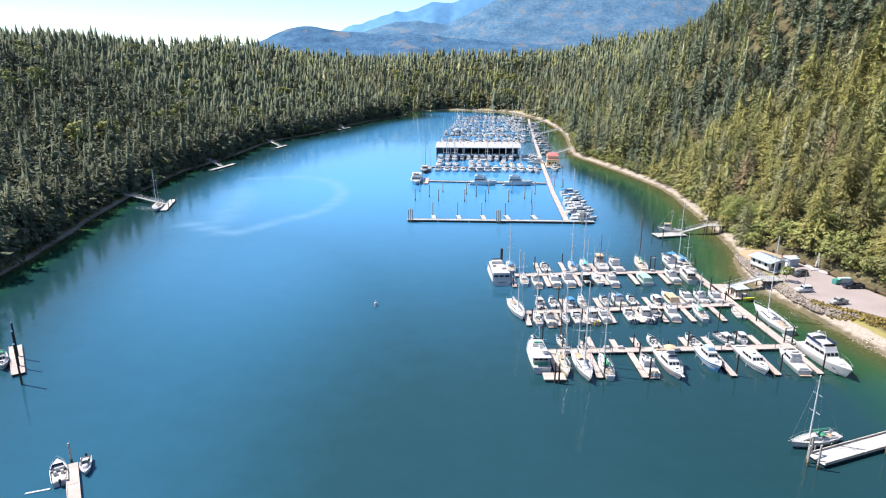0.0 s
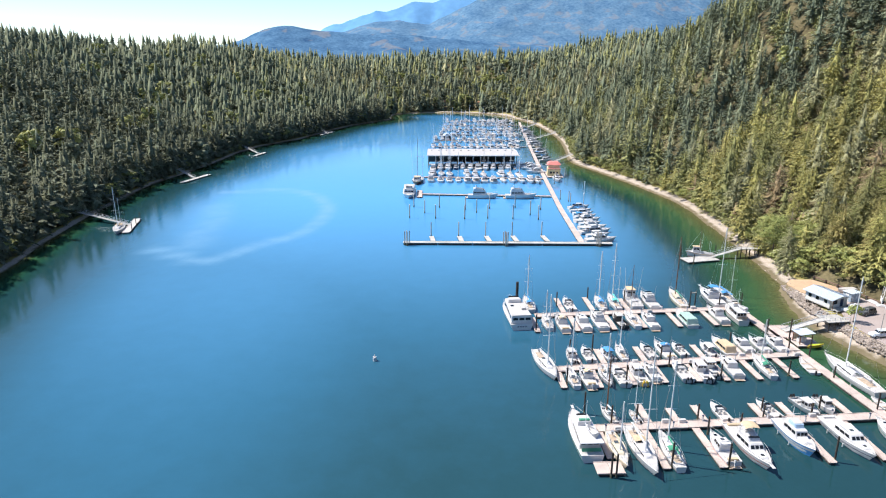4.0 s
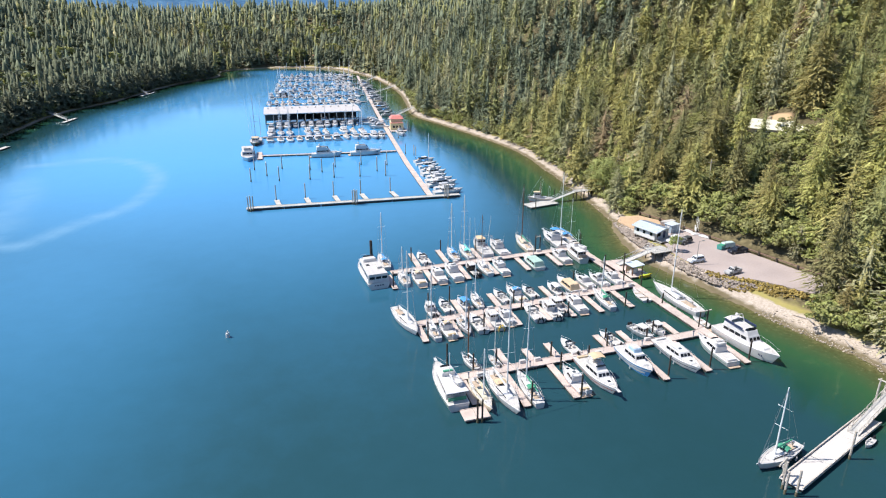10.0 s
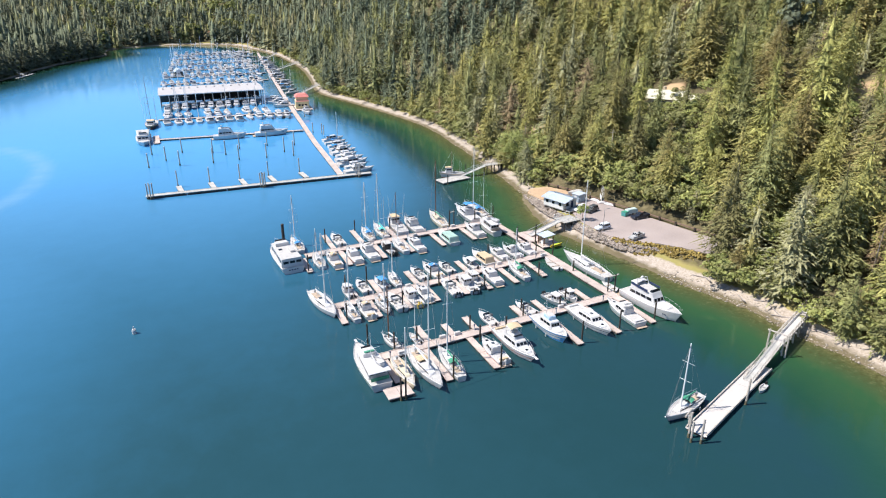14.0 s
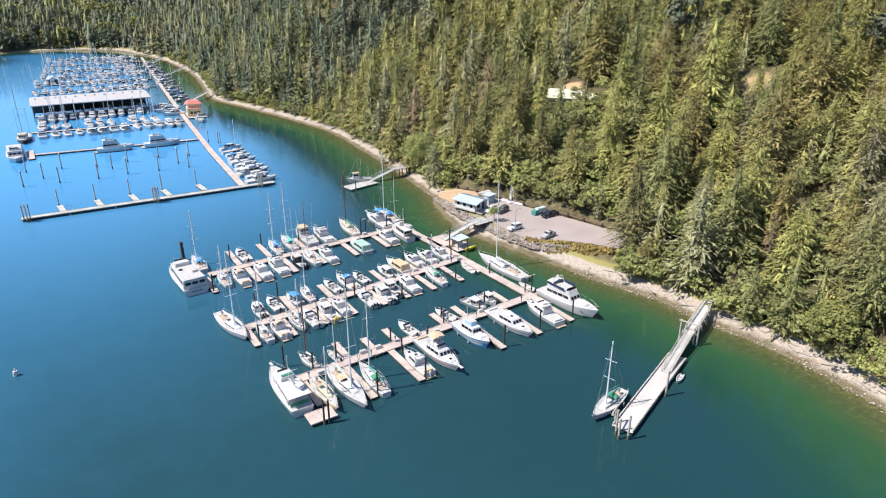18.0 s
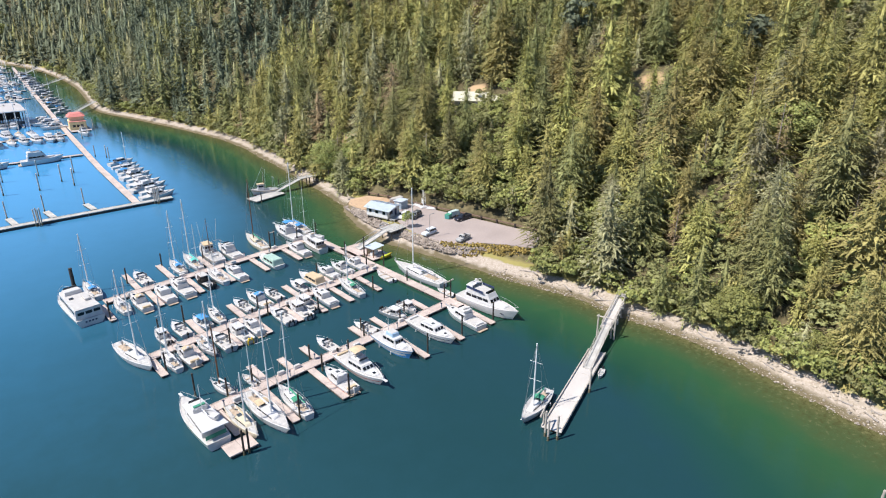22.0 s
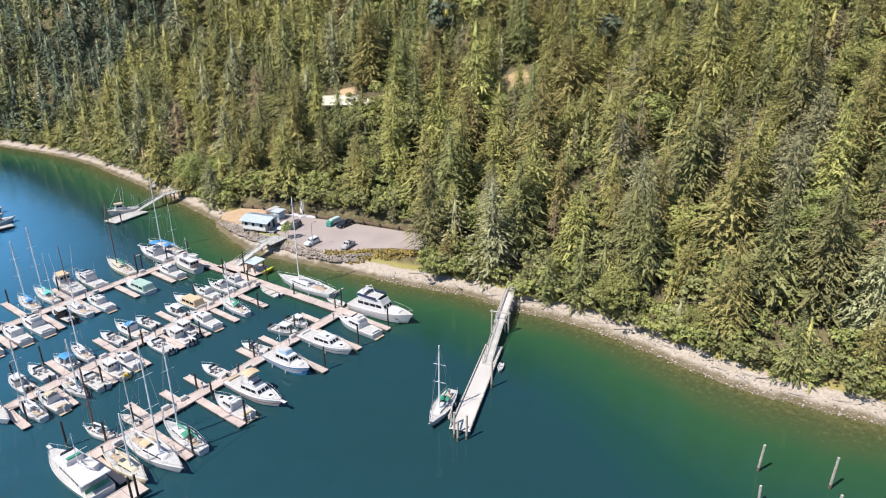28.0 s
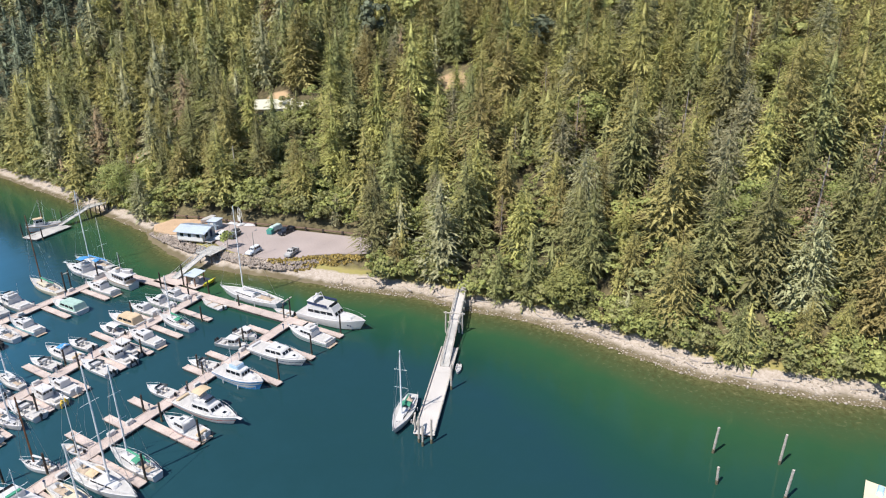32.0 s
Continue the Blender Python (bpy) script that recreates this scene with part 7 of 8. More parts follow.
for x0, y, x1 in ROWS:
    dock((x0, y + 2), (x1, y - 2), 2.0, "timber walkway with boats on both sides", piece=18.0, group="outer marina walkways")
    x = x0 + 2
    while x < x1 - 4:
        for s in (1, -1):
            if fr.rand() < 0.93:
                i = int(fr.choice(len(FAR), p=(0.14, 0.2, 0.14, 0.14, 0.08, 0.12, 0.03, 0.06, 0.09)))
                berth(i, x + fr.uniform(-0.4, 0.4), y + 2 - 4 * (x - x0) / (x1 - x0) + s * fr.uniform(6.4, 7.6), (0 if s < 0 else 180) + (180 if fr.rand() < 0.4 else 0) + fr.uniform(-3, 3))
        x += fr.uniform(4.1, 4.9)
x = -3.0
while x < 50:
    yy = 366.2 - 6.0 * (x + 6) / 62
    i = int(fr.choice((1, 3, 5, 7, 8, 4), p=(0.2, 0.12, 0.24, 0.32, 0.1, 0.02)))
    berth(i, x, yy - 8.0, (0 if fr.rand() < 0.5 else 180) + fr.uniform(-2, 2))
    if fr.rand() < 0.85:
        berth(int(fr.choice((1, 3, 5, 7, 8))), x + 1.0, yy + 8.0, 180 + fr.uniform(-2, 2))
    x += fr.uniform(4.4, 5.2)
for k in range(10):
    berth((1, 0, 5, 1, 0, 1, 4, 0, 2, 4)[k], 54.8 + 0.45 * k, 241.5 + 5.6 * k, -80 + fr.uniform(-5, 5))
for k in range(5):
    berth((1, 0, 5, 1, 0)[k], 55.2 - 0.3 * k, 380.0 + 6.0 * k, 90 + fr.uniform(-4, 4))
for k in range(16):
    berth((0, 2, 4, 1, 3, 0, 5, 1, 0, 8, 1, 0, 5, 2, 1, 0)[k], 68.8 + 1.05 * k, 422.0 + 13.0 * k, -84 + fr.uniform(-4, 4))
motor_yacht(20.2, 313.8, -97, 13.6, "long white motor yacht lying alongside the walkway", WHITE)
motor_yacht(37.4, 313.2, -93, 14.2, "white motor yacht with a raised flybridge alongside the walkway", WHITE)
ferry(-13.4, 321.0, 180, 18.5, "white boxy houseboat cruiser at the walkway's end")
fishing_boat(-9.8, 354.0, 175, 18.0, "old dark-hulled wooden vessel with a tall mast", 22.0, hull=DARKWOOD)
cruiser(62.6, 357.0, 178, 13.0, "white cabin cruiser by the fuel dock", fly=True)
cruiser(51.6, 351.6, 178, 12.0, "white cabin cruiser at the end of the walkway", fly=True)

# covered moorage
cm = thing("covered_moorage", "long open-sided boat shelter with a pale metal roof", "boat shelter", pose(22.0, 408.0, 0, 0, 0, -1.5))
bm = bmesh.new()
for y0, y1, z0, z1 in ((-13.0, 1.5, 7.6, 8.5), (1.5, 16.0, 8.5, 7.6)):
    v = [bm.verts.new(p) for p in ((-26.5, y0, z0), (26.5, y0, z0), (26.5, y1, z1), (-26.5, y1, z1))]
    w = [bm.verts.new((p.co.x, p.co.y, p.co.z - 0.25)) for p in v]
    bm.faces.new(v), bm.faces.new(w[::-1])
    for i in range(4):
        bm.faces.new((w[i], w[(i + 1) % 4], v[(i + 1) % 4], v[i]))
bmesh.ops.recalc_face_normals(bm, faces=bm.faces[:])
cr = part("roof", bm, ROOFW, cm)
for k in range(12):
    part("roof_vent", box(-24 + 4.36 * k, 1.3, 8.4, 0.7, 0.7, 9.0, bevel=0.05), STEEL, cr)
part("fascia", box(0, -13.06, 7.25, 53.2, 0.1, 7.66), WALLW, cm)
for k in range(13):
    for y in (-12.6, -4.0, 6.0, 15.6):
        part("post", box(-25.8 + 4.3 * k, y, -0.2, 0.34, 0.34, 7.4 + (0.6 if abs(y) < 10 else 0.0)), PALE if y < -10 else PILE, cm)
    if k < 12:
        part("finger", box(-23.6 + 4.3 * k, -9.0, 0.1, 0.9, 15.0, 0.5), PLANKG, cm)
part("walkway", box(0, 0, 0.1, 52.4, 2.4, 0.6), PLANKG, cm)
# added near-black panel that stands in for the shade under the roof
part("shade_panel", box(0, 9.0, 0.6, 52.0, 0.2, 7.4), mat("painted_shade", (0.05, 0.05, 0.05), 0.8), cm)
for k in range(11):
    berth((1, 5, 7, 6, 1, 5, 7, 5, 1, 0, 5)[k], -1.4 + 4.3 * k, 393.6 + fr.uniform(-1, 1.5), 180 if k % 3 else 0)

# fuel dock building
fu = thing("fuel_dock_building", "small yellow building with a red roof on the fuel float", "building", pose(63.6, 372.0, 0.6, 0, 0, -8))
part("wall", box(0, 0, 0, 6.8, 9.0, 3.6), mat("yellow_siding", (0.74, 0.62, 0.34), 0.7, vary=0.06), fu)
part("upper_wall", box(0, 1.0, 3.6, 6.0, 6.6, 5.6), mat("cream_siding", (0.70, 0.60, 0.38), 0.7, vary=0.06), fu)
part("roof", box(0, 1.0, 5.6, 7.4, 8.0, 6.9, taper=0.6), mat("red_roof", (0.60, 0.20, 0.17), 0.7, vary=0.1), fu)
part("deck_roof", box(0, -3.3, 3.6, 7.0, 3.0, 3.74), mat("red_deck", (0.58, 0.24, 0.20), 0.7), fu)
for k in (-1.6, 0, 1.6):
    wi = part("window", box(k, -4.53, 1.2, 1.1, 0.06, 2.3), GLASS, fu)
dock((63.2, 364.0), (64.6, 381.0), 8.4, "wide float that carries the fuel dock building", name="fuel_float", piece=8.0)
for x, y, h in ((59.4, 348.0, 5.0), (68.6, 366.0, 5.0), (57.0, 300.0, 5.2), (57.6, 306.0, 4.8), (54.6, 310.0, 4.6)):
    pile(x, y, h, 0.2, OLDPILE, label="grey timber mooring pile")
bh = thing("boathouse", "dark floating boathouse with a gabled front", "boathouse", pose(11.6, 536.0, 0, 0, 0, 3) @ Matrix.Scale(0.75, 4))
part("wall", box(0, 0, 0.1, 7.0, 12.0, 4.2), mat("dark_siding", (0.10, 0.11, 0.12), 0.8), bh)
bm = bmesh.new()
v = [bm.verts.new(p) for p in ((-4, -6.6, 4.2), (0, -6.6, 6.6), (4, -6.6, 4.2), (-4, 6.6, 4.2), (0, 6.6, 6.6), (4, 6.6, 4.2))]
for f in ((0, 1, 4, 3), (1, 2, 5, 4), (0, 2, 1), (3, 4, 5), (0, 3, 5, 2)):
    bm.faces.new([v[i] for i in f])
bmesh.ops.recalc_face_normals(bm, faces=bm.faces[:])
part("roof", bm, ROOFM, bh)
part("door", box(0, -6.02, 0.3, 5.0, 0.06, 3.8), BLACK, bh)
gangway((65.4, 404.0), 0.8, (87.5, 431.0), 3.4, 1.6, "long light gangway from the beach to the outer marina", ALU)
gangway((78.0, 530.0), 0.8, (101.0, 552.0), 3.4, 1.6, "long light gangway from the shore to the outer marina", ALU)
gangway((82.0, 606.0), 0.8, (99.5, 632.0), 3.4, 1.6, "light gangway at the far end of the outer marina", ALU)

# ---- docks of the west shore ----
for a, b, w, sa, sz in (((-114.1, 255.0), (-118.6, 276.0), 2.6, (-146.0, 280.0), 3.2), ((-129.0, 352.6), (-122.6, 376.2), 2.6, (-145.0, 384.0), 4.0), ((-115.6, 445.5), (-112.4, 461.0), 2.4, (-133.5, 478.0), 3.5), ((-91.0, 563.0), (-84.0, 588.0), 2.4, (-106.0, 600.0), 7.0)):
    dock(a, b, w, "pale private float off the western shore", deck=PALE, name="private_dock", piece=8.0, group="private docks")
    mid = ((a[0] + b[0]) / 2 - 0.8, (a[1] + b[1]) / 2)
    gangway(mid, 0.7, sa, sz, 1.4, "light gangway from the western shore to a private float", ALU)
    for t in (0.15, 0.5, 0.85):
        pile(a[0] + (b[0] - a[0]) * t + w * 0.62, a[1] + (b[1] - a[1]) * t, 3.6, 0.16, label="mooring pile of a private dock", group="private dock piles")
dock((-92.2, 126.4), (-83.4, 113.6), 2.4, "pinkish timber float by the western shore", name="private_dock", piece=4.0, group="private docks")
for x, y, h in ((-80.6, 110.2, 8.4), (-85.4, 117.0, 8.0), (-88.4, 121.4, 8.0)):
    pile(x, y, h, 0.2, PILE, WHITE, label="tall black pile with a white cap", group="tall capped piles")
dock((-56.8, 84.6), (-36.0, 50.0), 1.75, "narrow tan timber dock", name="private_dock", piece=6.0, group="private docks")
pile(-57.2, 85.3, 3.6, 0.17, OLDPILE, label="wooden pile at the dock's end")
pile(-48.8, 73.2, 3.0, 0.17, OLDPILE, label="wooden pile beside the dock")
oar = thing("swim_ladder_raft", "thin pale boarding plank floating by the dock", "plank", pose(-58.4, 78.6, 0, 0, 0, 20))
part("plank", box(0, 0, -0.05, 3.2, 0.35, 0.12, bevel=0.02), WHITE, oar)
for x, y, zz in ((-160, 372, 6.0), (-60, 735, 6.5), (-12, 812, 6.0), (20, 818, 6.0), (60, 800, 6.0)):
    c = thing("cabin", "small tan cabin half hidden among the trees", "house", pose(x, y, float(terrain(np.array([[x, y]], float))[0][0]), 0, 0, 60), "shore cabins")
    part("wall", box(0, 0, -1, 7, 6, 3), WALLT, c)
    part("roof", box(0, 0, 3.0, 8.2, 7.2, 4.8, taper=0.35), mat("rust_roof", (0.42, 0.22, 0.14), 0.8), c)
    part("window", box(0, -3.03, 1.0, 3.0, 0.06, 2.2), GLASS, c)


# ---- trees: the near slope one by one, the rest in stands ----
def sight_gap(p):
    """Lower growth below the house on the slope, and beside the shore paths."""
    u = (p[:, 0] - 108) / (150 - 108)
    off = p[:, 1] - (156 + u * (198 - 156))
    return (p[:, 0] > 104) & (p[:, 0] < 150) & (off < 10) & (off > -17)


pn = scatter(94, 205, 4, 260, 8.0)
pn = pn[clear_of(pn)]
eye_d = np.hypot(pn[:, 0] + 6, pn[:, 1] - 40)
pn = pn[np.argsort(eye_d)][:300]
FIRS = [(LEAF, 0.32), (LEAF_YELLOW, 0.18), (LEAF_GREY, 0.16), (LEAF_DARK, 0.31), (DEADL, 0.03)]
FIRS_FAR = [(LEAF_HAZED, 0.7), (LEAF_GREY, 0.08), (LEAF_DARK, 0.22)]
FIRS_WEST = [(LEAF_SHADED, 0.88), (LEAF_HAZED, 0.12)]
near_firs = []
for k in range(9):
    h = (27, 31, 22, 33, 28, 19, 25, 23, 29)[k]
    wide = h * (0.175, 0.155, 0.205, 0.15, 0.18, 0.23, 0.185, 0.215, 0.165)[k]
    crown_v, crown_f = both(skirts(50 + k, h * 0.86, wide * 0.45, 8, 6), fir(40 + k, h, wide, 400, 6, (0.8, 0.9, 0.7, 0.95, 0.8, 0.65, 0.85, 0.7, 0.9)[k]))
    near_firs.append((h, mesh_from("crown", crown_v, crown_f, (LEAF, LEAF_DARK, LEAF_GREY, LEAF, LEAF_YELLOW, LEAF, LEAF_DARK, LEAF_YELLOW, LEAF_DARK)[k]), trunk_mesh(h, 0.34, BARK)))
near_broad = []
for k in range(3):
    h = (12, 15, 10)[k]
    v, f = broadleaf(70 + k, h, h * 0.34, 80, 56, 0.17)
    near_broad.append((h, mesh_from("crown", v, f, LEAFD), trunk_mesh(h * 0.8, 0.24, BARK)))
dry_v, dry_f = fir(66, 22, 2.8, 90, 4, 0.7, 0.2)
dry_crown, snag_trunk = mesh_from("crown", dry_v, dry_f, DEADL), trunk_mesh(22, 0.3, SNAG)
zn, pin, _ = terrain(pn)
for (x, y), z, ins in zip(pn, zn, pin):
    pick = rng.rand()
    broad = ins < 13 and pick < 0.28 or pick < 0.05
    dry = not broad and pick > 0.955
    if dry:
        h, crown_me, trunk_me = 22, dry_crown, snag_trunk
    else:
        h, crown_me, trunk_me = (near_broad if broad else near_firs)[rng.randint(3 if broad else 9)]
    s = (rng.uniform(0.85, 1.22) if rng.rand() < 0.58 else rng.uniform(0.45, 0.75)) * (1.0 if broad else (0.74 if ins < 13 else 1.0))
    if sight_gap(np.array([[x, y]]))[0]:
        s *= 0.72 if x < 128 else 0.45
    tree = tagged(new("deciduous_tree" if broad else "fir_tree", trunk_me),
                  "leafy green broadleaf tree at the edge of the wood" if broad else ("half-dead fir with sparse brown needles and a grey trunk" if dry else "tall dark green fir on the slope above the beach"),
                  "tree", "trees on the near slope")
    tree.matrix_world = pose(x, y, z - 0.2, 0, 0, rng.uniform(0, 360)) @ Matrix.Diagonal((s * rng.uniform(1.0, 1.25), s * rng.uniform(1.0, 1.25), s * 0.88, 1))
    crown = new("crown", crown_me)
    crown.parent = tree

mid_firs = [both(skirts(90 + k, h * 0.76, h * w * 0.45, 6, 6), fir(96 + k, h * 0.88, h * w, 190, 4, tp * 0.88))
            for k, (h, w, tp) in enumerate(((28, 0.17, 0.85), (24, 0.19, 0.75), (30, 0.155, 0.9), (20, 0.23, 0.65), (26, 0.185, 0.8), (22, 0.21, 0.7), (29, 0.165, 0.95)))]
far_firs = [both(skirts(120 + k, h * 0.74, w * 0.5, 4, 5), fir(130 + k, h * 0.84, w, 66, 1, tp * 0.78))
            for k, (h, w, tp) in enumerate(((24, 4.2, 0.85), (26, 4.1, 0.9), (20, 4.3, 0.7), (28, 4.3, 0.9), (22, 4.5, 0.75), (18, 4.5, 0.65), (25, 3.9, 0.95), (21, 4.4, 0.8)))]
slope_firs = [both(skirts(240 + k, h * 0.76, h * w * 0.45, 5, 5), fir(246 + k, h * 0.86, h * w, 105, 2, tp))
              for k, (h, w, tp) in enumerate(((28, 0.17, 0.72), (24, 0.19, 0.66), (27, 0.165, 0.78), (20, 0.22, 0.58), (25, 0.18, 0.7)))]
dist_firs = [both(skirts(150 + k, h * 0.82, w * 0.6, 3, 5), fir(160 + k, h * 0.88, w, 18, 1, tp * 0.78))
             for k, (h, w, tp) in enumerate(((21, 5.2, 0.8), (18, 5.4, 0.7), (23, 5.2, 0.85), (16, 5.6, 0.6), (19, 5.3, 0.75), (22, 5.0, 0.85)))]
bushes = [broadleaf(170 + k, 5.0, 2.3, 15, 24, 0.21) for k in range(5)]
round_trees = [broadleaf(180 + k, 15.0, 5.0, 24, 20, 0.7) for k in range(4)]
pm = np.concatenate([scatter(94, 245, 12, 330, 8.0), scatter(245, 290, 200, 330, 8.0)])
pm = pm[clear_of(pm)]
taken = np.array([np.min(np.abs(pn - q).max(1)) < 5.6 for q in pm])
pm = pm[~taken]
gap = sight_gap(pm)
if gap.any():
    stand("young_firs", pm[gap], mid_firs, "young firs growing below the hillside house", FIRS, 0.3, 0.5)
pm = pm[~gap]
stand("forest_slope", pm, mid_firs, "dense fir forest covering the hillside", FIRS, 0.42, 1.25)
ps = scatter(80, 240, 330, 580, 8.0)
ps = ps[clear_of(ps)]
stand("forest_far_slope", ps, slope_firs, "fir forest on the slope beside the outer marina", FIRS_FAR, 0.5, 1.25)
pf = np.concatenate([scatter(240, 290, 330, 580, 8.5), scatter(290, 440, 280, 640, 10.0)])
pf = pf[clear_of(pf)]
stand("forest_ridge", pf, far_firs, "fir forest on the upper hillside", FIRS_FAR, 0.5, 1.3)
pd = np.concatenate([scatter(60, 440, 580, 1110, 11.0), scatter(-300, 60, 690, 1080, 10.5)])
pd = pd[clear_of(pd)]
pq = np.concatenate([scatter(60, 180, 580, 830, 9.0), scatter(-120, 60, 700, 880, 9.0)])
pq = pq[clear_of(pq)]
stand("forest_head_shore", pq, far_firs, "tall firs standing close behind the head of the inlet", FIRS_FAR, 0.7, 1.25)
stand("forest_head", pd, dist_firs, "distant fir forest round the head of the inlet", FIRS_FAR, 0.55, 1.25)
pw = scatter(-290, -60, 90, 480, 7.6)
pw = pw[clear_of(pw)]
stand("forest_west_shore", pw, far_firs, "fir forest along the western shore with shade painted into its needles", FIRS_WEST, 0.4, 1.2)
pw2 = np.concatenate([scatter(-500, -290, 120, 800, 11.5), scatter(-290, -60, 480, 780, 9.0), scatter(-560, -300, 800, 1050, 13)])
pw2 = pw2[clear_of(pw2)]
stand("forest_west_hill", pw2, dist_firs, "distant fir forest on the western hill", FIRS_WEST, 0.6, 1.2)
# tall trees that lean over the western beach
pt = np.concatenate([WEST - np.array([1.0, 0.0]) * rng.uniform(3.0, 9.0, (len(WEST), 1)) + rng.uniform(-2, 2, WEST.shape) * [0.3, 1] for k in range(2)])
pt = pt[clear_of(pt, -2.0) & (pt[:, 1] > 40) & (pt[:, 1] < 700)]
stand("west_shore_trees", pt, far_firs, "tall firs leaning over the western beach, painted dark as backlit", FIRS_WEST, 0.75, 1.2)
# younger trees between the tall ones
py = scatter(104, 230, 0, 330, 9.0)
py = py[clear_of(py) & ~sight_gap(py)]
small_firs = [both(skirts(210 + k, 8.5, 0.9, 3, 5), fir(215 + k, 11, 2.6, 60, 2, 0.8)) for k in range(4)]
stand("young_forest", py, small_firs, "young firs between the tall trees of the slope", FIRS, 0.6, 1.3)
# broadleaf trees and bushes along the water's edge
nrm = np.array([1.0, 0.0])
pe = np.concatenate([EAST + nrm * rng.uniform(4.2, 8.0, (len(EAST), 1)) + rng.uniform(-3, 3, EAST.shape) * [0.3, 1] for k in range(5)])
pe = pe[clear_of(pe, -1.8) & (pe[:, 1] > 10) & (pe[:, 1] < 640)]
stand("shore_bushes", pe, bushes, "green bushes along the top of the beach", [(LEAFD, 0.45), (LEAF_DARK, 0.55)], 0.5, 1.25, "bushes")
pb = np.concatenate([WEST - nrm * rng.uniform(2.0, 7.0, (len(WEST), 1)) + rng.uniform(-3, 3, WEST.shape) * [0.3, 1] for k in range(4)])
pb = pb[clear_of(pb, -2.2) & (pb[:, 1] > 60) & (pb[:, 1] < 700)]
far_bushes = [broadleaf(175 + k, 5.0, 2.4, 9, 13, 0.42) for k in range(4)]
stand("west_shore_bushes", pb, far_bushes, "bushes along the western shore, painted dark as backlit", [(LEAF_SHADED, 0.8), (LEAFD, 0.2)], 0.7, 1.9, "bushes")
pr = np.concatenate([scatter(-290, -100, 330, 700, 26), scatter(-60, 120, 765, 900, 14), scatter(190, 290, 60, 420, 34)])
pr = pr[clear_of(pr)]
stand("round_trees", pr, round_trees, "light green broadleaf trees among the firs", [(LEAFD, 0.45), (LEAF_HAZED, 0.55)], 0.7, 1.25, "trees")
pu = np.concatenate([scatter(100, 126, 20, 240, 3.3), scatter(126, 165, 20, 240, 5.0)])
pu = pu[clear_of(pu)]
stand("undergrowth", pu, bushes, "bushes and undergrowth below the firs", [(LEAFD, 0.6), (LEAF_DARK, 0.4)], 0.45, 1.3, "bushes")
pg = scatter(104, 152, 140, 206, 2.7)
pg = pg[sight_gap(pg) & (clear_of(pg) | (np.hypot(pg[:, 0] - 140, pg[:, 1] - 188) < 9))]
stand("clearing_bushes", pg, bushes, "green bushes on the slope below the hillside house", [(LEAFD, 0.6), (LEAF_DARK, 0.4)], 0.4, 1.2, "bushes")
# growth behind the car park
ph = np.concatenate([scatter(100, 124, 128, 196, 2.6)])
hd_ = lot_distance(ph)
ph = ph[(hd_ > 2.2) & (hd_ < 9.0) & (ph[:, 0] > 104) & (ph[:, 1] > 133)]
stand("roadside_bushes", ph, bushes, "green and yellowing bushes behind the guard rail", [(LEAFD, 0.55), (LEAF_DARK, 0.3), (LEAF_YELLOW, 0.15)], 0.5, 1.5, "bushes")
# dry grass between the car park and the rocks
grass = [broadleaf(200 + k, 0.7, 0.6, 4, 14, 0.16) for k in range(3)]
ps_ = scatter(92, 107, 125, 150, 0.75)
gd = lot_distance(ps_)
_, gi, _ = terrain(ps_)
ps_ = ps_[(gd > -0.6) & (gd < 3.6) & (gi > 3.5) & (ps_[:, 0] < 106)]
stand("dry_grass", ps_, grass, "yellow and orange dry grass along the car park's edge", mat("dry_yellow_grass", (0.35, 0.275, 0.085), 0.9, vary=0.35, scale=0.4, fine=2.0, spec=0.1, island=0.4), 0.7, 1.3, "grass")
bt_v, bt_f = broadleaf(77, 4.6, 1.7, 26, 30, 0.16)
bt = tagged(new("small_tree", trunk_mesh(3.4, 0.09, BARK)), "small bushy green tree beside the gangway platform", "tree")
bt.matrix_world = pose(92.3, 163.0, 2.4)
bt_crown = new("crown", mesh_from("crown", bt_v, bt_f, LEAFD))
bt_crown.parent = bt
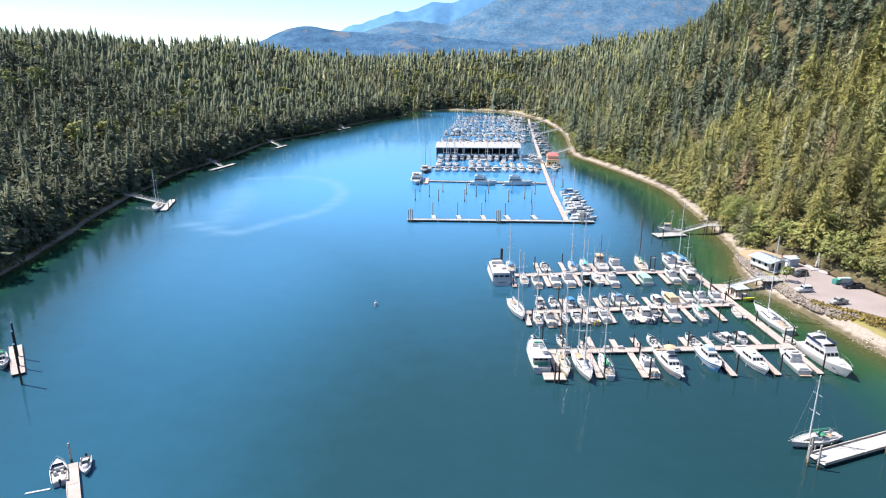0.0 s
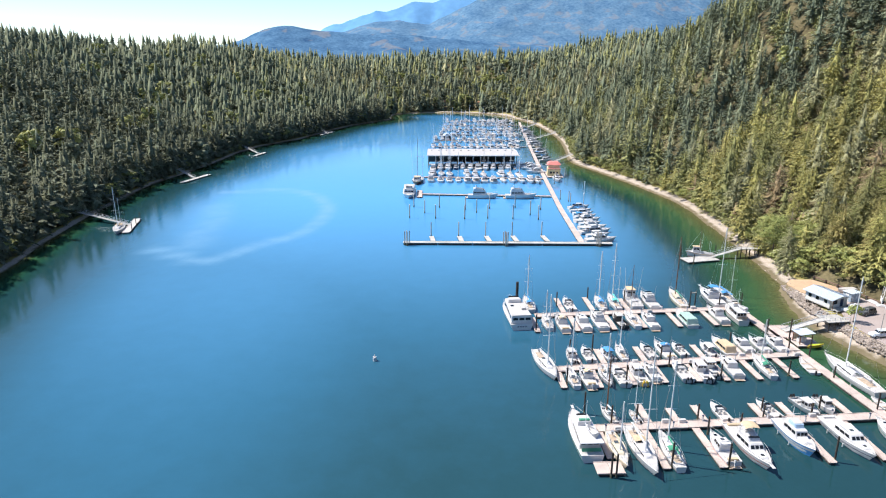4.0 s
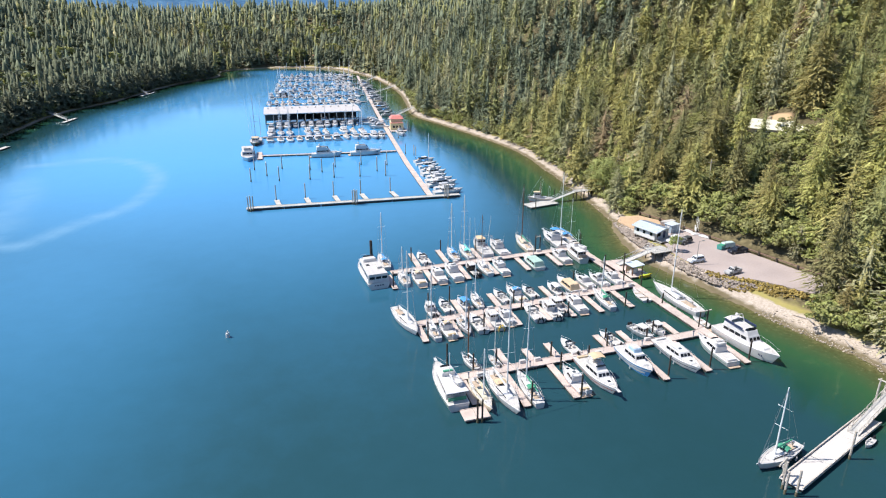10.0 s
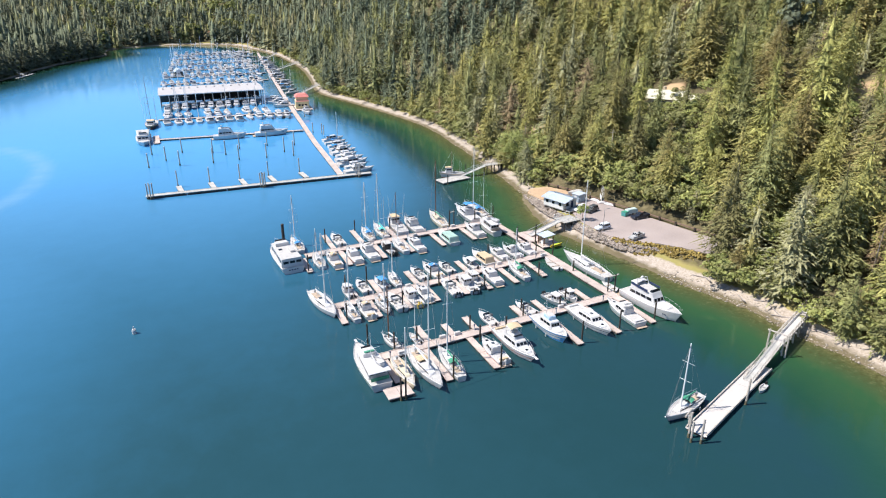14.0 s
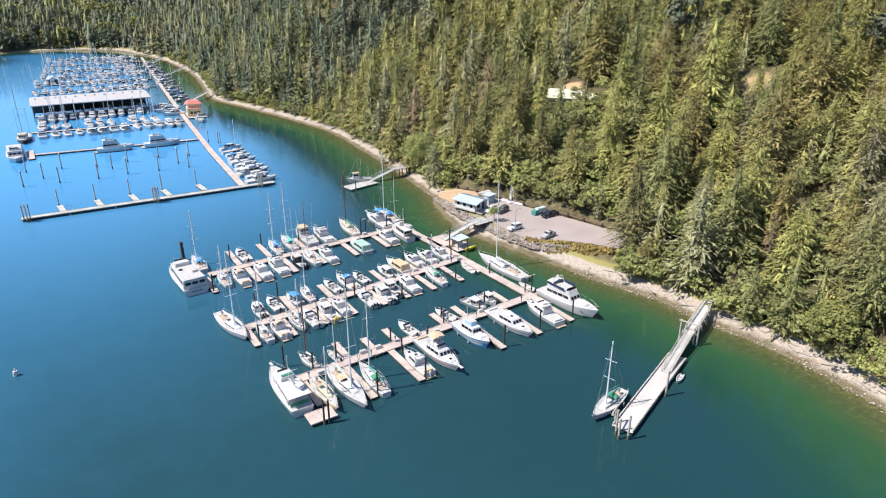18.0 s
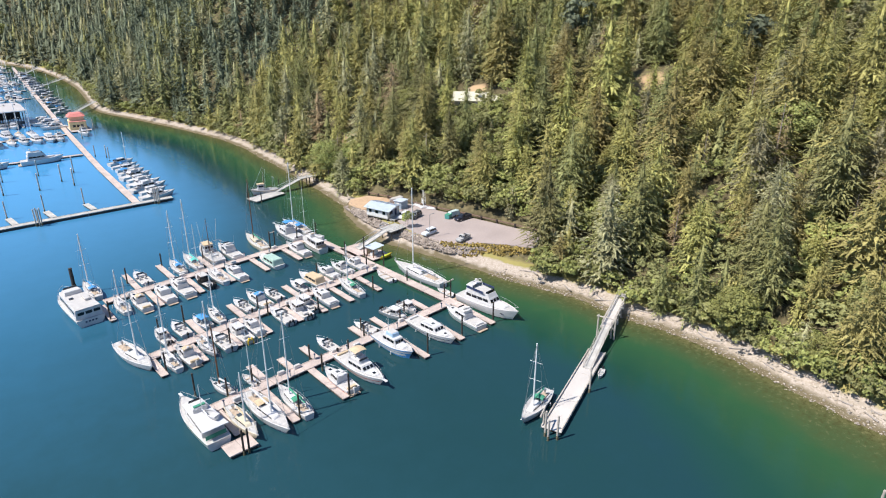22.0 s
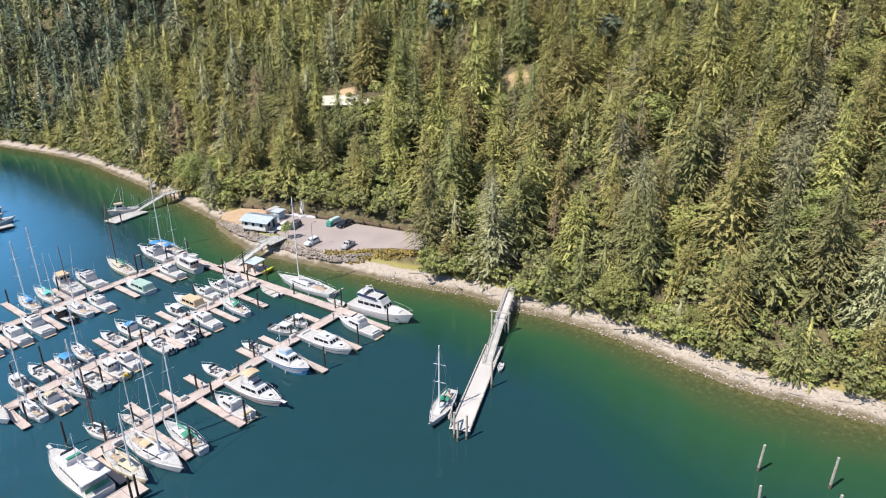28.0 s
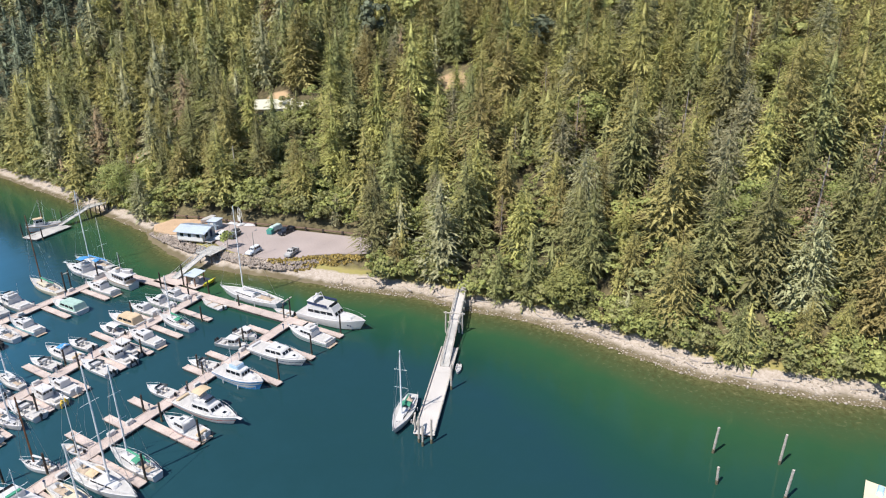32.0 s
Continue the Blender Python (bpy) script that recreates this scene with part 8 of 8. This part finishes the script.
# stones and driftwood on the beach
rs = np.random.RandomState(61)
stone_v = np.array([(1, 0, 0), (0.2, 0.9, 0.1), (-0.9, 0.3, 0), (-0.3, -0.8, 0.05), (0.1, 0.05, 0.6), (0.1, 0, -0.4)])
stone_f = np.array([(0, 1, 4), (1, 2, 4), (2, 3, 4), (3, 0, 4), (1, 0, 5), (2, 1, 5), (3, 2, 5), (0, 3, 5)])
pst = np.concatenate([scatter(84, 112, 18, 132, 0.5), scatter(90, 112, 195, 330, 1.3)])
zst, ist, _ = terrain(pst)
keep = (ist > -1.6) & (ist < 4.6) & (rs.rand(len(pst)) < 0.6 + 0.35 * (ist < 1.8))
SV, SF = [], []
for k, ((x, y), z) in enumerate(zip(pst[keep], zst[keep])):
    a, sz = rs.uniform(0, 6.28), 0.09 + 0.30 * rs.rand() ** 3
    v = stone_v * sz * rs.uniform(0.7, 1.3, 3)
    SV.append(np.column_stack([v[:, 0] * math.cos(a) - v[:, 1] * math.sin(a) + x, v[:, 0] * math.sin(a) + v[:, 1] * math.cos(a) + y, v[:, 2] + z + 0.02]))
    SF.append(stone_f + 6 * k)
tagged(new("beach_stones", mesh_from("beach_stones", np.concatenate(SV), np.concatenate(SF), BEACH_STONE)), "brown and grey stones scattered along the beach", "stones", kind="stuff")
for k in range(26):
    q = EAST[np.argmin(np.abs(EAST[:, 1] - rs.uniform(24, 128)))] + np.array([rs.uniform(2.6, 4.8), rs.uniform(-3, 3)])
    L = rs.uniform(1.6, 5.0)
    zq = float(terrain(q[None])[0][0])
    log = thing("driftwood_log", "bleached grey driftwood log on the gravel beach", "driftwood", pose(q[0], q[1], zq + 0.08, 0, rs.uniform(-4, 4), rs.uniform(60, 130)), "driftwood on the beach")
    bm = rod((-L / 2, 0, 0), (L * 0.1, 0.12, 0.02), 0.16, 0.14, 7)
    add_rod(bm, (L * 0.1, 0.12, 0.02), (L / 2, 0.0, 0.0), 0.14, 0.08, 7)
    part("stem", bm, SNAG, log)
    if k % 3 == 0:
        part("branch_stub", rod((L * 0.1, 0.1, 0.02), (L * 0.22, 0.5, 0.25), 0.06, 0.03, 5), SNAG, log)
